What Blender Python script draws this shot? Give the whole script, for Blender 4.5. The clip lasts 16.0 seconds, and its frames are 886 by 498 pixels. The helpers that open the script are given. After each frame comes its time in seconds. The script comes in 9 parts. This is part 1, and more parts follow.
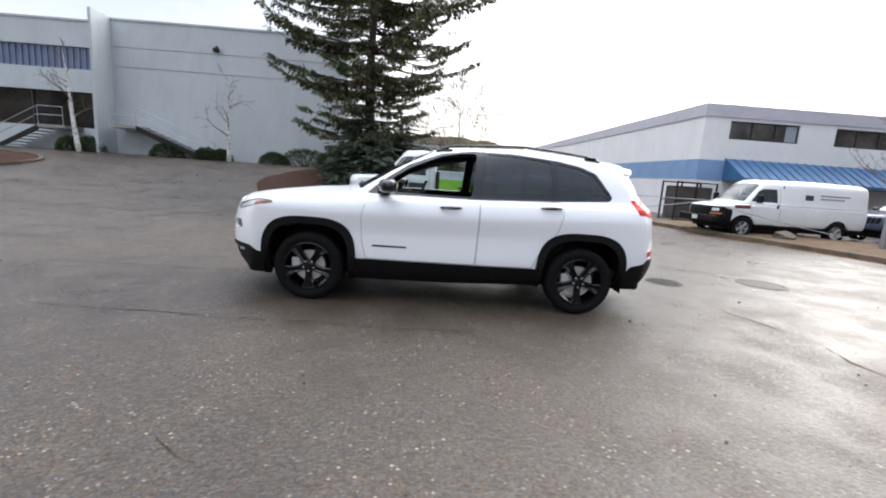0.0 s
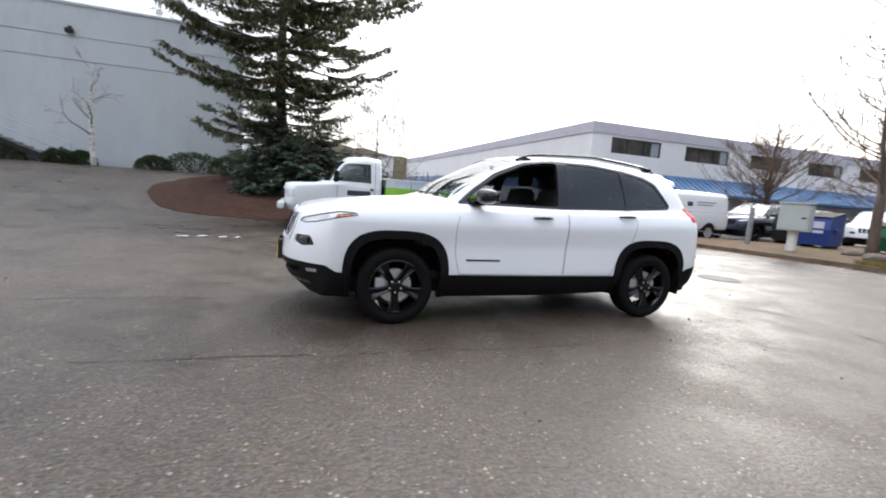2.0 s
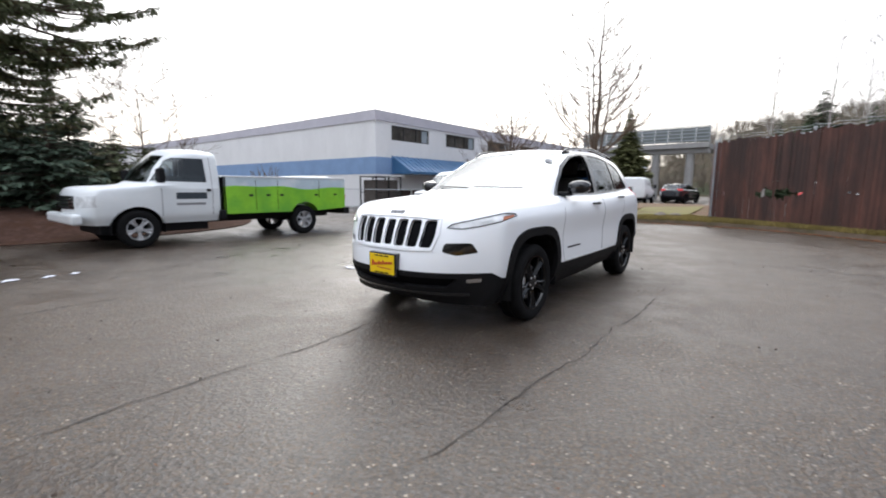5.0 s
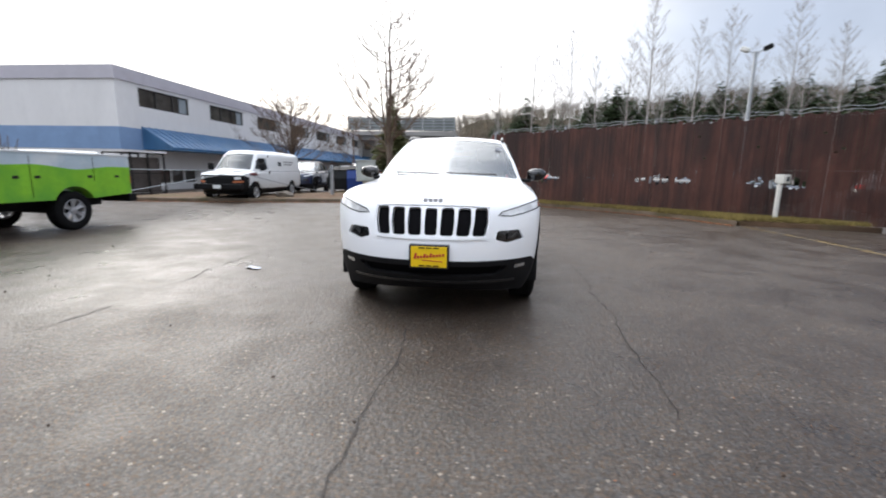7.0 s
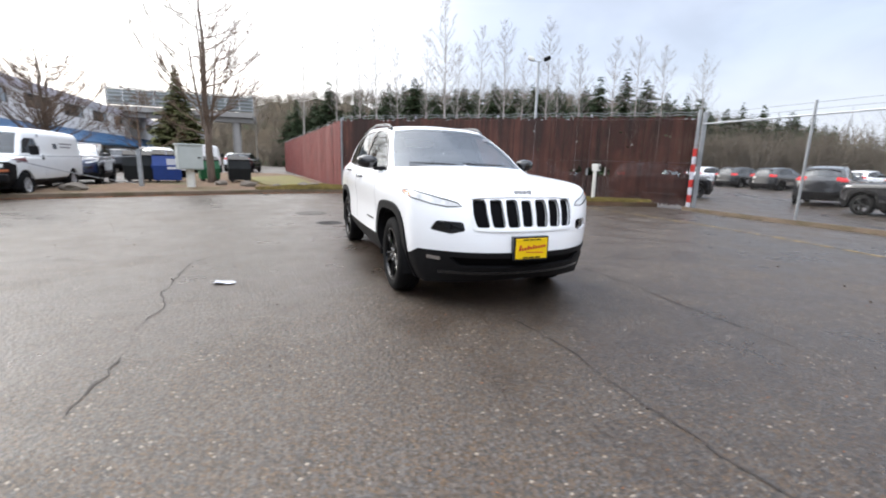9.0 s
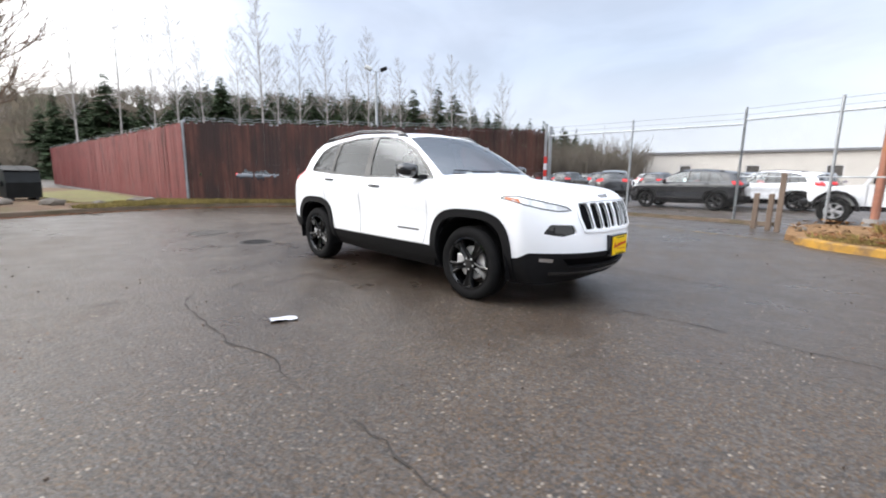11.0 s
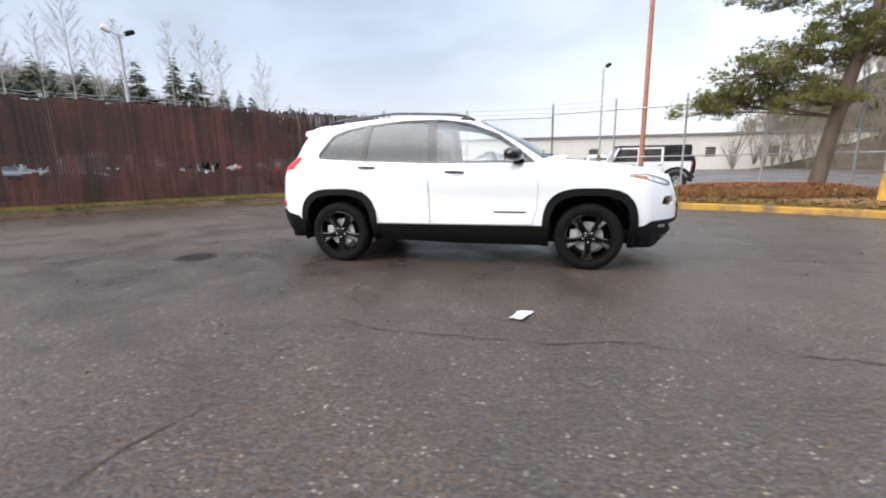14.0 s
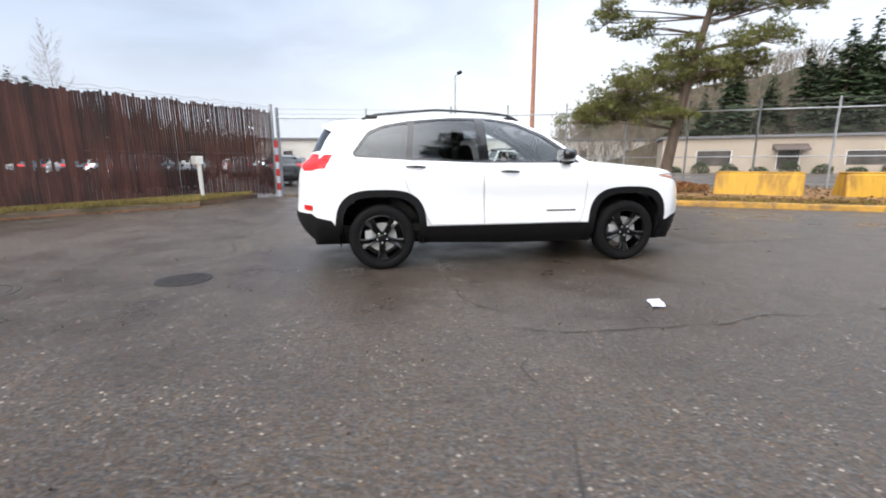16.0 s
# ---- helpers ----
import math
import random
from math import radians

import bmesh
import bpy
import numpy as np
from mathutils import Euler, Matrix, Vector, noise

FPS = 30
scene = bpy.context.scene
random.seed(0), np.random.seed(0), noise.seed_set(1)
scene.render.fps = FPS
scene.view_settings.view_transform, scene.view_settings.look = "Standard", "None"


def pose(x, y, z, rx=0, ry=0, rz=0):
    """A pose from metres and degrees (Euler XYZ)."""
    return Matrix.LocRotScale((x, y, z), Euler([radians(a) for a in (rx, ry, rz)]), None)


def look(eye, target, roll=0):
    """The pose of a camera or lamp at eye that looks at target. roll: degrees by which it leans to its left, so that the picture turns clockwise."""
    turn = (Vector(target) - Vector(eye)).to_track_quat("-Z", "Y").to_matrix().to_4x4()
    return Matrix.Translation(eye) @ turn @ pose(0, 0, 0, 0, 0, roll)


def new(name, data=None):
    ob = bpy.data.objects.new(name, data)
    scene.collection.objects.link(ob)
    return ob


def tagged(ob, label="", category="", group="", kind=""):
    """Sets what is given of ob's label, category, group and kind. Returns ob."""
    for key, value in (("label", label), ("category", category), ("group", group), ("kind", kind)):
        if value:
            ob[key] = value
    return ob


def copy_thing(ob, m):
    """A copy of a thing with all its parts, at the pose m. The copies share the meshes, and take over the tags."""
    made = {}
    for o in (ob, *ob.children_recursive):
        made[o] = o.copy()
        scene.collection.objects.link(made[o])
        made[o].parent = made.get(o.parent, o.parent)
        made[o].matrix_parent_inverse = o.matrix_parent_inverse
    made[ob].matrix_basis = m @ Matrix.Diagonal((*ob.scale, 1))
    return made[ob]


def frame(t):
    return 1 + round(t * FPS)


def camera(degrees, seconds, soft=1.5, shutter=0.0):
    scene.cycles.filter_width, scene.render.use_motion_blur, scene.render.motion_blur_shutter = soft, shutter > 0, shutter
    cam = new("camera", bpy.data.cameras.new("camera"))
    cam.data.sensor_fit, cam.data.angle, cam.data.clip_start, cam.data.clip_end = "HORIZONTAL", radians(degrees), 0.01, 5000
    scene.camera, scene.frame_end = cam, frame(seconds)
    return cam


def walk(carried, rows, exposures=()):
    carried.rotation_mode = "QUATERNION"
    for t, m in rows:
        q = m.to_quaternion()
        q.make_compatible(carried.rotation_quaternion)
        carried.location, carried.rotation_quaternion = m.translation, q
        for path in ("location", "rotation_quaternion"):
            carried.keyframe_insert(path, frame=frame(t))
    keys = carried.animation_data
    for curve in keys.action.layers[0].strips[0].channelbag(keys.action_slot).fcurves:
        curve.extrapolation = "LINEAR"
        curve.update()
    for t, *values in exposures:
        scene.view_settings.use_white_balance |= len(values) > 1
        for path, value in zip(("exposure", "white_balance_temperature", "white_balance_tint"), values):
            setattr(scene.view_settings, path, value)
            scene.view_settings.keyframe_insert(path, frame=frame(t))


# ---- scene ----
cam = camera(91.4, 16.0, 1.9, 0.4)
PATH = [
    (0, (-0.2, -5.059, 1.311), (-0.124, -3.09, 0.973), 4.0),
    (0.5, (-0.557, -4.874, 1.243), (-0.412, -2.912, 0.881), 3.4),
    (1, (-1.036, -4.768, 1.199), (-0.732, -2.807, 0.945), 3.0),
    (1.5, (-1.585, -4.612, 1.186), (-1.136, -2.682, 0.911), 1.2),
    (2, (-2.132, -4.476, 1.188), (-1.512, -2.593, 0.923), 4.1),
    (2.5, (-2.696, -4.35, 1.185), (-1.87, -2.552, 0.89), 4.0),
    (3, (-3.205, -4.111, 1.186), (-2.276, -2.367, 0.878), 3.1),
    (3.5, (-3.747, -3.869, 1.192), (-2.576, -2.28, 0.872), 3.1),
    (3.7, (-3.914, -3.732, 1.183), (-2.714, -2.162, 0.872), 2.6),
    (6, (-5.222, -1.5, 1.154), (-3.409, -0.726, 0.819), 0.9),
    (6.5, (-5.395, -0.998, 1.197), (-3.507, -0.456, 0.821), 1.8),
    (7, (-5.548, -0.451, 1.178), (-3.59, -0.241, 0.828), 1.1),
    (7.5, (-5.557, 0.115, 1.173), (-3.588, 0.111, 0.82), 1.3),
    (8, (-5.507, 0.675, 1.17), (-3.561, 0.407, 0.792), 0.7),
    (8.5, (-5.347, 1.242, 1.17), (-3.427, 0.832, 0.79), 2.4),
    (9, (-5.191, 1.81, 1.17), (-3.356, 1.115, 0.782), 1.5),
    (9.5, (-4.899, 2.353, 1.146), (-3.119, 1.53, 0.754), 1.1),
    (10, (-4.581, 2.855, 1.146), (-2.922, 1.803, 0.776), 0.8),
    (10.2, (-4.426, 3.043, 1.124), (-2.821, 1.911, 0.752), 0.6),
    (12.3, (-2.745, 4.673, 1.138), (-1.726, 2.991, 0.775), -0.9),
    (12.5, (-2.466, 4.785, 1.109), (-1.499, 3.084, 0.694), -1.7),
    (13, (-1.967, 5.054, 1.099), (-1.162, 3.261, 0.729), -1.4),
    (13.5, (-1.452, 5.241, 1.076), (-0.881, 3.38, 0.62), -0.9),
    (14, (-0.868, 5.368, 1.099), (-0.435, 3.455, 0.707), -0.9),
    (14.5, (-0.302, 5.433, 1.094), (-0.019, 3.497, 0.678), -2.1),
    (15, (0.258, 5.444, 1.12), (0.408, 3.482, 0.765), -1.6),
    (15.5, (0.815, 5.426, 1.102), (0.707, 3.468, 0.708), -1.4),
    (16, (1.374, 5.311, 1.113), (1.087, 3.372, 0.714), -0.3),
]
# the clip camera stops down a little while it faces the bright sky
STOPS = [(0, 0.50), (3.0, 0.48), (5.0, 0.34), (6.0, 0.25), (7.2, 0.25), (8.5, 0.55), (9.5, 0.62), (12.5, 0.53), (14.0, 0.50), (16.0, 0.52)]
walk(cam, [(t, look(eye, target, roll)) for t, eye, target, roll in PATH], STOPS)

# ---- light: low winter sun behind bright cloud, over a wet yard ----
SUN_AZ, SUN_EL = radians(42), radians(17)      # azimuth from +x towards +y
SUN_DIR = Vector((math.cos(SUN_AZ) * math.cos(SUN_EL), math.sin(SUN_AZ) * math.cos(SUN_EL), math.sin(SUN_EL)))


def make_world():
    w = bpy.data.worlds.new("world")
    scene.world = w
    w.use_nodes = True
    nt = w.node_tree
    nt.nodes.clear()
    N, L = nt.nodes.new, nt.links.new
    tc = N("ShaderNodeTexCoord")
    sky = N("ShaderNodeTexSky")
    sky.sky_type, sky.sun_disc = "NISHITA", False
    sky.sun_elevation, sky.sun_rotation = SUN_EL, radians(90) - SUN_AZ
    sky.air_density, sky.dust_density = 1.0, 2.0
    # cloud deck: flattened noise on the sky dome
    sep = N("ShaderNodeSeparateXYZ")
    L(tc.outputs["Generated"], sep.inputs[0])
    zc = N("ShaderNodeMath"); zc.operation = "MAXIMUM"; zc.inputs[1].default_value = 0.0
    L(sep.outputs[2], zc.inputs[0])
    zz = N("ShaderNodeMath"); zz.operation = "ADD"; zz.inputs[1].default_value = 0.22
    L(zc.outputs[0], zz.inputs[0])
    dx = N("ShaderNodeMath"); dx.operation = "DIVIDE"
    dy = N("ShaderNodeMath"); dy.operation = "DIVIDE"
    L(sep.outputs[0], dx.inputs[0]); L(zz.outputs[0], dx.inputs[1])
    L(sep.outputs[1], dy.inputs[0]); L(zz.outputs[0], dy.inputs[1])
    com = N("ShaderNodeCombineXYZ")
    L(dx.outputs[0], com.inputs[0]); L(dy.outputs[0], com.inputs[1])
    n1 = N("ShaderNodeTexNoise")
    n1.inputs["Scale"].default_value, n1.inputs["Detail"].default_value, n1.inputs["Roughness"].default_value = 0.9, 7, 0.55
    L(com.outputs[0], n1.inputs["Vector"])
    # nearness to the sun
    dot = N("ShaderNodeVectorMath"); dot.operation = "DOT_PRODUCT"
    dot.inputs[1].default_value = SUN_DIR
    nrm = N("ShaderNodeVectorMath"); nrm.operation = "NORMALIZE"
    L(tc.outputs["Generated"], nrm.inputs[0]); L(nrm.outputs[0], dot.inputs[0])
    glow = N("ShaderNodeMapRange")
    glow.interpolation_type = "SMOOTHSTEP"
    glow.inputs["From Min"].default_value, glow.inputs["From Max"].default_value = 0.36, 0.97
    glow.inputs["To Min"].default_value, glow.inputs["To Max"].default_value = 0.0, 1.0
    L(dot.outputs["Value"], glow.inputs["Value"])
    # cover: heavier towards the sun
    add = N("ShaderNodeMath"); add.operation = "MULTIPLY_ADD"
    add.inputs[1].default_value = 0.42
    L(glow.outputs[0], add.inputs[0]); L(n1.outputs["Fac"], add.inputs[2])
    cov = N("ShaderNodeMapRange")
    cov.inputs["From Min"].default_value, cov.inputs["From Max"].default_value = 0.40, 0.70
    cov.inputs["To Min"].default_value, cov.inputs["To Max"].default_value = 0.78, 1.0
    L(add.outputs[0], cov.inputs["Value"])
    cramp = N("ShaderNodeMix"); cramp.data_type = "RGBA"
    # the south-east quarter stays a thin blue-grey deck
    dse = N("ShaderNodeVectorMath"); dse.operation = "DOT_PRODUCT"
    dse.inputs[1].default_value = Vector((math.cos(radians(-42)), math.sin(radians(-42)), 0.30)).normalized()
    L(nrm.outputs[0], dse.inputs[0])
    se = N("ShaderNodeMapRange"); se.interpolation_type = "SMOOTHSTEP"
    for k, v in zip(("From Min", "From Max", "To Min", "To Max"), (0.38, 0.92, 0.0, 1.0)):
        se.inputs[k].default_value = v
    L(dse.outputs["Value"], se.inputs["Value"])
    dhi = N("ShaderNodeVectorMath"); dhi.operation = "DOT_PRODUCT"
    dhi.inputs[1].default_value = Vector((math.cos(radians(-50)), math.sin(radians(-50)), 0.9)).normalized()
    L(nrm.outputs[0], dhi.inputs[0])
    se2 = N("ShaderNodeMapRange"); se2.interpolation_type = "SMOOTHSTEP"
    for k, v in zip(("From Min", "From Max", "To Min", "To Max"), (0.62, 0.95, 0.0, 1.0)):
        se2.inputs[k].default_value = v
    L(dhi.outputs["Value"], se2.inputs["Value"])
    thin = N("ShaderNodeMix"); thin.data_type = "RGBA"
    thin.inputs["A"].default_value = (7.4, 7.85, 8.8, 1)
    thin.inputs["B"].default_value = (4.9, 5.5, 6.75, 1)
    L(se.outputs[0], thin.inputs["Factor"])
    L(thin.outputs["Result"], cramp.inputs["A"])
    cramp.inputs["B"].default_value = (19.0, 18.8, 18.8, 1)
    L(glow.outputs[0], cramp.inputs["Factor"])
    # an overcast deck is brightest overhead
    zen = N("ShaderNodeMapRange"); zen.interpolation_type = "SMOOTHSTEP"
    for k, v in zip(("From Min", "From Max", "To Min", "To Max"), (0.40, 0.92, 1.0, 3.5)):
        zen.inputs[k].default_value = v
    L(zc.outputs[0], zen.inputs["Value"])
    keep = N("ShaderNodeMapRange")
    for k, v in zip(("From Min", "From Max", "To Min", "To Max"), (0.0, 1.0, 1.0, 0.2)):
        keep.inputs[k].default_value = v
    L(se2.outputs[0], keep.inputs["Value"])
    zm = N("ShaderNodeMath"); zm.operation = "MULTIPLY_ADD"; zm.inputs[2].default_value = 1.0
    z1 = N("ShaderNodeMath"); z1.operation = "SUBTRACT"; z1.inputs[1].default_value = 1.0
    L(zen.outputs[0], z1.inputs[0])
    L(z1.outputs[0], zm.inputs[0]); L(keep.outputs[0], zm.inputs[1])
    zk = zm
    lit = N("ShaderNodeVectorMath"); lit.operation = "SCALE"
    L(cramp.outputs["Result"], lit.inputs[0]); L(zk.outputs[0], lit.inputs["Scale"])
    # billows: the deck is uneven in thickness
    n2 = N("ShaderNodeTexNoise")
    n2.inputs["Scale"].default_value, n2.inputs["Detail"].default_value, n2.inputs["Roughness"].default_value = 1.3, 5, 0.5
    n2.inputs["Distortion"].default_value = 0.6
    L(com.outputs[0], n2.inputs["Vector"])
    bil = N("ShaderNodeMapRange"); bil.interpolation_type = "SMOOTHSTEP"
    for k, v in zip(("From Min", "From Max", "To Min", "To Max"), (0.34, 0.66, 0.90, 1.10)):
        bil.inputs[k].default_value = v
    L(n2.outputs["Fac"], bil.inputs["Value"])
    thick = N("ShaderNodeVectorMath"); thick.operation = "SCALE"
    L(lit.outputs[0], thick.inputs[0]); L(bil.outputs[0], thick.inputs["Scale"])
    lit = thick
    mix = N("ShaderNodeMix"); mix.data_type = "RGBA"
    L(cov.outputs[0], mix.inputs["Factor"])
    blue = N("ShaderNodeVectorMath"); blue.operation = "SCALE"
    blue.inputs["Scale"].default_value = 1.7
    L(sky.outputs[0], blue.inputs[0])
    L(blue.outputs[0], mix.inputs["A"]); L(lit.outputs[0], mix.inputs["B"])
    # pale haze low over the horizon
    hz = N("ShaderNodeMapRange"); hz.interpolation_type = "SMOOTHSTEP"
    for k, v in zip(("From Min", "From Max", "To Min", "To Max"), (0.02, 0.26, 0.85, 0.0)):
        hz.inputs[k].default_value = v
    L(zc.outputs[0], hz.inputs["Value"])
    haze = N("ShaderNodeMix"); haze.data_type = "RGBA"
    warm = N("ShaderNodeMix"); warm.data_type = "RGBA"
    warm.inputs["B"].default_value = (16.0, 14.4, 12.4, 1)
    dim = N("ShaderNodeMix"); dim.data_type = "RGBA"
    dim.inputs["A"].default_value, dim.inputs["B"].default_value = (8.6, 8.8, 9.1, 1), (6.3, 6.7, 7.4, 1)
    L(se.outputs[0], dim.inputs["Factor"]); L(dim.outputs["Result"], warm.inputs["A"])
    L(glow.outputs[0], warm.inputs["Factor"]); L(warm.outputs["Result"], haze.inputs["B"])
    L(hz.outputs[0], haze.inputs["Factor"]); L(mix.outputs["Result"], haze.inputs["A"])
    mix = haze
    bg = N("ShaderNodeBackground")
    bg.inputs["Strength"].default_value = 0.1
    L(mix.outputs["Result"], bg.inputs["Color"])
    out = N("ShaderNodeOutputWorld")
    L(bg.outputs[0], out.inputs[0])


make_world()
sun_data = bpy.data.lights.new("sun", "SUN")
sun_data.energy, sun_data.angle, sun_data.color = 0.75, radians(16), (1.0, 0.95, 0.89)
sun_ob = new("sun", sun_data)
sun_ob.matrix_world = look(SUN_DIR * 60, (0, 0, 0))

# ---- materials ----
def srgb(r, g, b):
    f = lambda c: c / 12.92 if c <= 0.04045 else ((c + 0.055) / 1.055) ** 2.4
    return (f(r / 255), f(g / 255), f(b / 255))


def mat(name, color, rough=0.6, metal=0.0, var=0.12, scale=6.0, bump=0.0, bscale=60.0, stain=0.0, spec=0.5,
        coat=0.0, rvar=0.0, stretch=(1, 1, 1), second=None, sfac=0.5, sscale=2.0, island=0.0, trans=0.0):
    """A procedural surface: two scales of colour variation, fine relief, streaky stains."""
    m = bpy.data.materials.new(name)
    m.use_nodes = True
    nt = m.node_tree
    b = nt.nodes["Principled BSDF"]
    N, L = nt.nodes.new, nt.links.new
    b.inputs["Roughness"].default_value, b.inputs["Metallic"].default_value = rough, metal
    b.inputs["Specular IOR Level"].default_value = spec
    b.inputs["Coat Weight"].default_value = coat
    b.inputs["Coat Roughness"].default_value = 0.04
    if trans:
        b.inputs["Subsurface Weight"].default_value = 0.0
    tc = N("ShaderNodeTexCoord")
    mp = N("ShaderNodeMapping")
    mp.inputs["Scale"].default_value = stretch
    L(tc.outputs["Object"], mp.inputs["Vector"])

    def noise_tex(s, detail=5, rgh=0.6):
        n = N("ShaderNodeTexNoise")
        n.inputs["Scale"].default_value, n.inputs["Detail"].default_value, n.inputs["Roughness"].default_value = s, detail, rgh
        L(mp.outputs[0], n.inputs["Vector"])
        return n

    def mixed(fac_socket, a, bb, lo=0.35, hi=0.65, amount=1.0):
        r = N("ShaderNodeMapRange")
        r.inputs["From Min"].default_value, r.inputs["From Max"].default_value = lo, hi
        r.inputs["To Max"].default_value = amount
        L(fac_socket, r.inputs["Value"])
        x = N("ShaderNodeMix"); x.data_type = "RGBA"
        L(r.outputs[0], x.inputs["Factor"])
        for sock, v in (("A", a), ("B", bb)):
            if isinstance(v, tuple):
                x.inputs[sock].default_value = (*v[:3], 1)
            else:
                L(v, x.inputs[sock])
        return x.outputs["Result"]

    dark = tuple(c * (1 - var) for c in color)
    lite = tuple(min(1, c * (1 + var)) for c in color)
    col = mixed(noise_tex(scale).outputs["Fac"], dark, lite, 0.3, 0.7)
    fine = tuple(c * (1 - 1.5 * var) for c in color)
    col = mixed(noise_tex(scale * 9, 3).outputs["Fac"], col, fine, 0.5, 0.75, 0.5)
    if second:
        col = mixed(noise_tex(sscale, 6).outputs["Fac"], col, second, 0.62 - 0.3 * sfac, 0.78 - 0.3 * sfac)
    if stain:
        st = noise_tex(1.3, 6)
        col = mixed(st.outputs["Fac"], col, tuple(c * 0.45 for c in color), 0.5, 0.8, stain)
    if island:
        g = N("ShaderNodeNewGeometry")
        hs = N("ShaderNodeHueSaturation")
        r = N("ShaderNodeMapRange")
        r.inputs["To Min"].default_value, r.inputs["To Max"].default_value = 1 - island, 1 + island
        L(g.outputs["Random Per Island"], r.inputs["Value"])
        L(r.outputs[0], hs.inputs["Value"]); L(col, hs.inputs["Color"])
        col = hs.outputs["Color"]
    L(col, b.inputs["Base Color"])
    if rvar:
        r = N("ShaderNodeMapRange")
        r.inputs["To Min"].default_value, r.inputs["To Max"].default_value = max(0.02, rough - rvar), min(1, rough + rvar)
        r.inputs["From Min"].default_value, r.inputs["From Max"].default_value = 0.35, 0.65
        L(noise_tex(scale * 0.7).outputs["Fac"], r.inputs["Value"])
        L(r.outputs[0], b.inputs["Roughness"])
    if bump:
        bp = N("ShaderNodeBump")
        bp.inputs["Strength"].default_value, bp.inputs["Distance"].default_value = min(1, bump * 2), 0.01
        L(noise_tex(bscale, 4).outputs["Fac"], bp.inputs["Height"])
        L(bp.outputs[0], b.inputs["Normal"])
    return m


def asphalt():
    m = bpy.data.materials.new("wet_asphalt")
    m.use_nodes = True
    nt = m.node_tree
    b = nt.nodes["Principled BSDF"]
    N, L = nt.nodes.new, nt.links.new
    tc = N("ShaderNodeTexCoord")

    def tex(kind, **kw):
        n = N(kind)
        for k, v in kw.items():
            n.inputs[k].default_value = v
        L(tc.outputs["Object"], n.inputs["Vector"])
        return n

    def rng(sock, a, c, lo=0.0, hi=1.0):
        r = N("ShaderNodeMapRange")
        for k, v in zip(("From Min", "From Max", "To Min", "To Max"), (a, c, lo, hi)):
            r.inputs[k].default_value = v
        L(sock, r.inputs["Value"])
        return r.outputs[0]

    def mixc(f, a, c):
        x = N("ShaderNodeMix"); x.data_type = "RGBA"
        L(f, x.inputs["Factor"])
        for s, v in (("A", a), ("B", c)):
            if isinstance(v, tuple):
                x.inputs[s].default_value = (*v, 1)
            else:
                L(v, x.inputs[s])
        return x.outputs["Result"]

    big = tex("ShaderNodeTexNoise", Scale=0.22, Detail=6, Roughness=0.55)
    mid = tex("ShaderNodeTexNoise", Scale=1.7, Detail=7, Roughness=0.62)
    grit = tex("ShaderNodeTexNoise", Scale=95, Detail=3, Roughness=0.7)
    vor = tex("ShaderNodeTexVoronoi", Scale=38, Randomness=1.0)
    vor.distance = "MANHATTAN"
    col = mixc(rng(big.outputs["Fac"], 0.35, 0.65), (0.040, 0.0295, 0.0222), (0.067, 0.0485, 0.0345))
    col = mixc(rng(mid.outputs["Fac"], 0.42, 0.7, 0, 0.5), col, (0.078, 0.060, 0.045))
    col = mixc(rng(grit.outputs["Fac"], 0.45, 0.7, 0, 0.8), col, (0.024, 0.022, 0.021))
    # every stone of the aggregate a little different
    agg = tex("ShaderNodeTexVoronoi", Scale=78, Randomness=1.0)
    asep = N("ShaderNodeSeparateColor")
    L(agg.outputs["Color"], asep.inputs[0])
    tone = N("ShaderNodeHueSaturation")
    L(rng(asep.outputs[0], 0.0, 1.0, 0.42, 1.6), tone.inputs["Value"])
    L(rng(asep.outputs[1], 0.0, 1.0, 0.3, 1.7), tone.inputs["Saturation"])
    L(col, tone.inputs["Color"])
    col = tone.outputs["Color"]
    # pale worn stones in the binder
    sepc = N("ShaderNodeSeparateColor")
    L(vor.outputs["Color"], sepc.inputs[0])
    pick = rng(sepc.outputs[0], 0.72, 0.86)
    size = N("ShaderNodeMath"); size.operation = "MULTIPLY_ADD"; size.inputs[1].default_value = -0.30
    L(sepc.outputs[1], size.inputs[0]); L(vor.outputs["Distance"], size.inputs[2])
    near = rng(size.outputs[0], 0.25, 0.15)
    mul = N("ShaderNodeMath"); mul.operation = "MULTIPLY"
    L(pick, mul.inputs[0]); L(near, mul.inputs[1])
    wear = N("ShaderNodeMath"); wear.operation = "MULTIPLY"
    L(mul.outputs[0], wear.inputs[0]); L(rng(mid.outputs["Fac"], 0.36, 0.58, 0.15, 1.0), wear.inputs[1])
    col = mixc(wear.outputs[0], col, (0.29, 0.245, 0.195))
    L(col, b.inputs["Base Color"])
    wet = N("ShaderNodeMath"); wet.operation = "MULTIPLY_ADD"
    wet.inputs[1].default_value = 0.5
    L(mid.outputs["Fac"], wet.inputs[0])
    half = N("ShaderNodeMath"); half.operation = "MULTIPLY"; half.inputs[1].default_value = 0.5
    L(big.outputs["Fac"], half.inputs[0]); L(half.outputs[0], wet.inputs[2])
    L(rng(wet.outputs[0], 0.40, 0.60, 0.27, 0.58), b.inputs["Roughness"])
    b.inputs["Specular IOR Level"].default_value = 0.50
    hgt = N("ShaderNodeMath"); hgt.operation = "MULTIPLY_ADD"; hgt.inputs[1].default_value = 0.7
    L(vor.outputs["Distance"], hgt.inputs[0]); L(grit.outputs["Fac"], hgt.inputs[2])
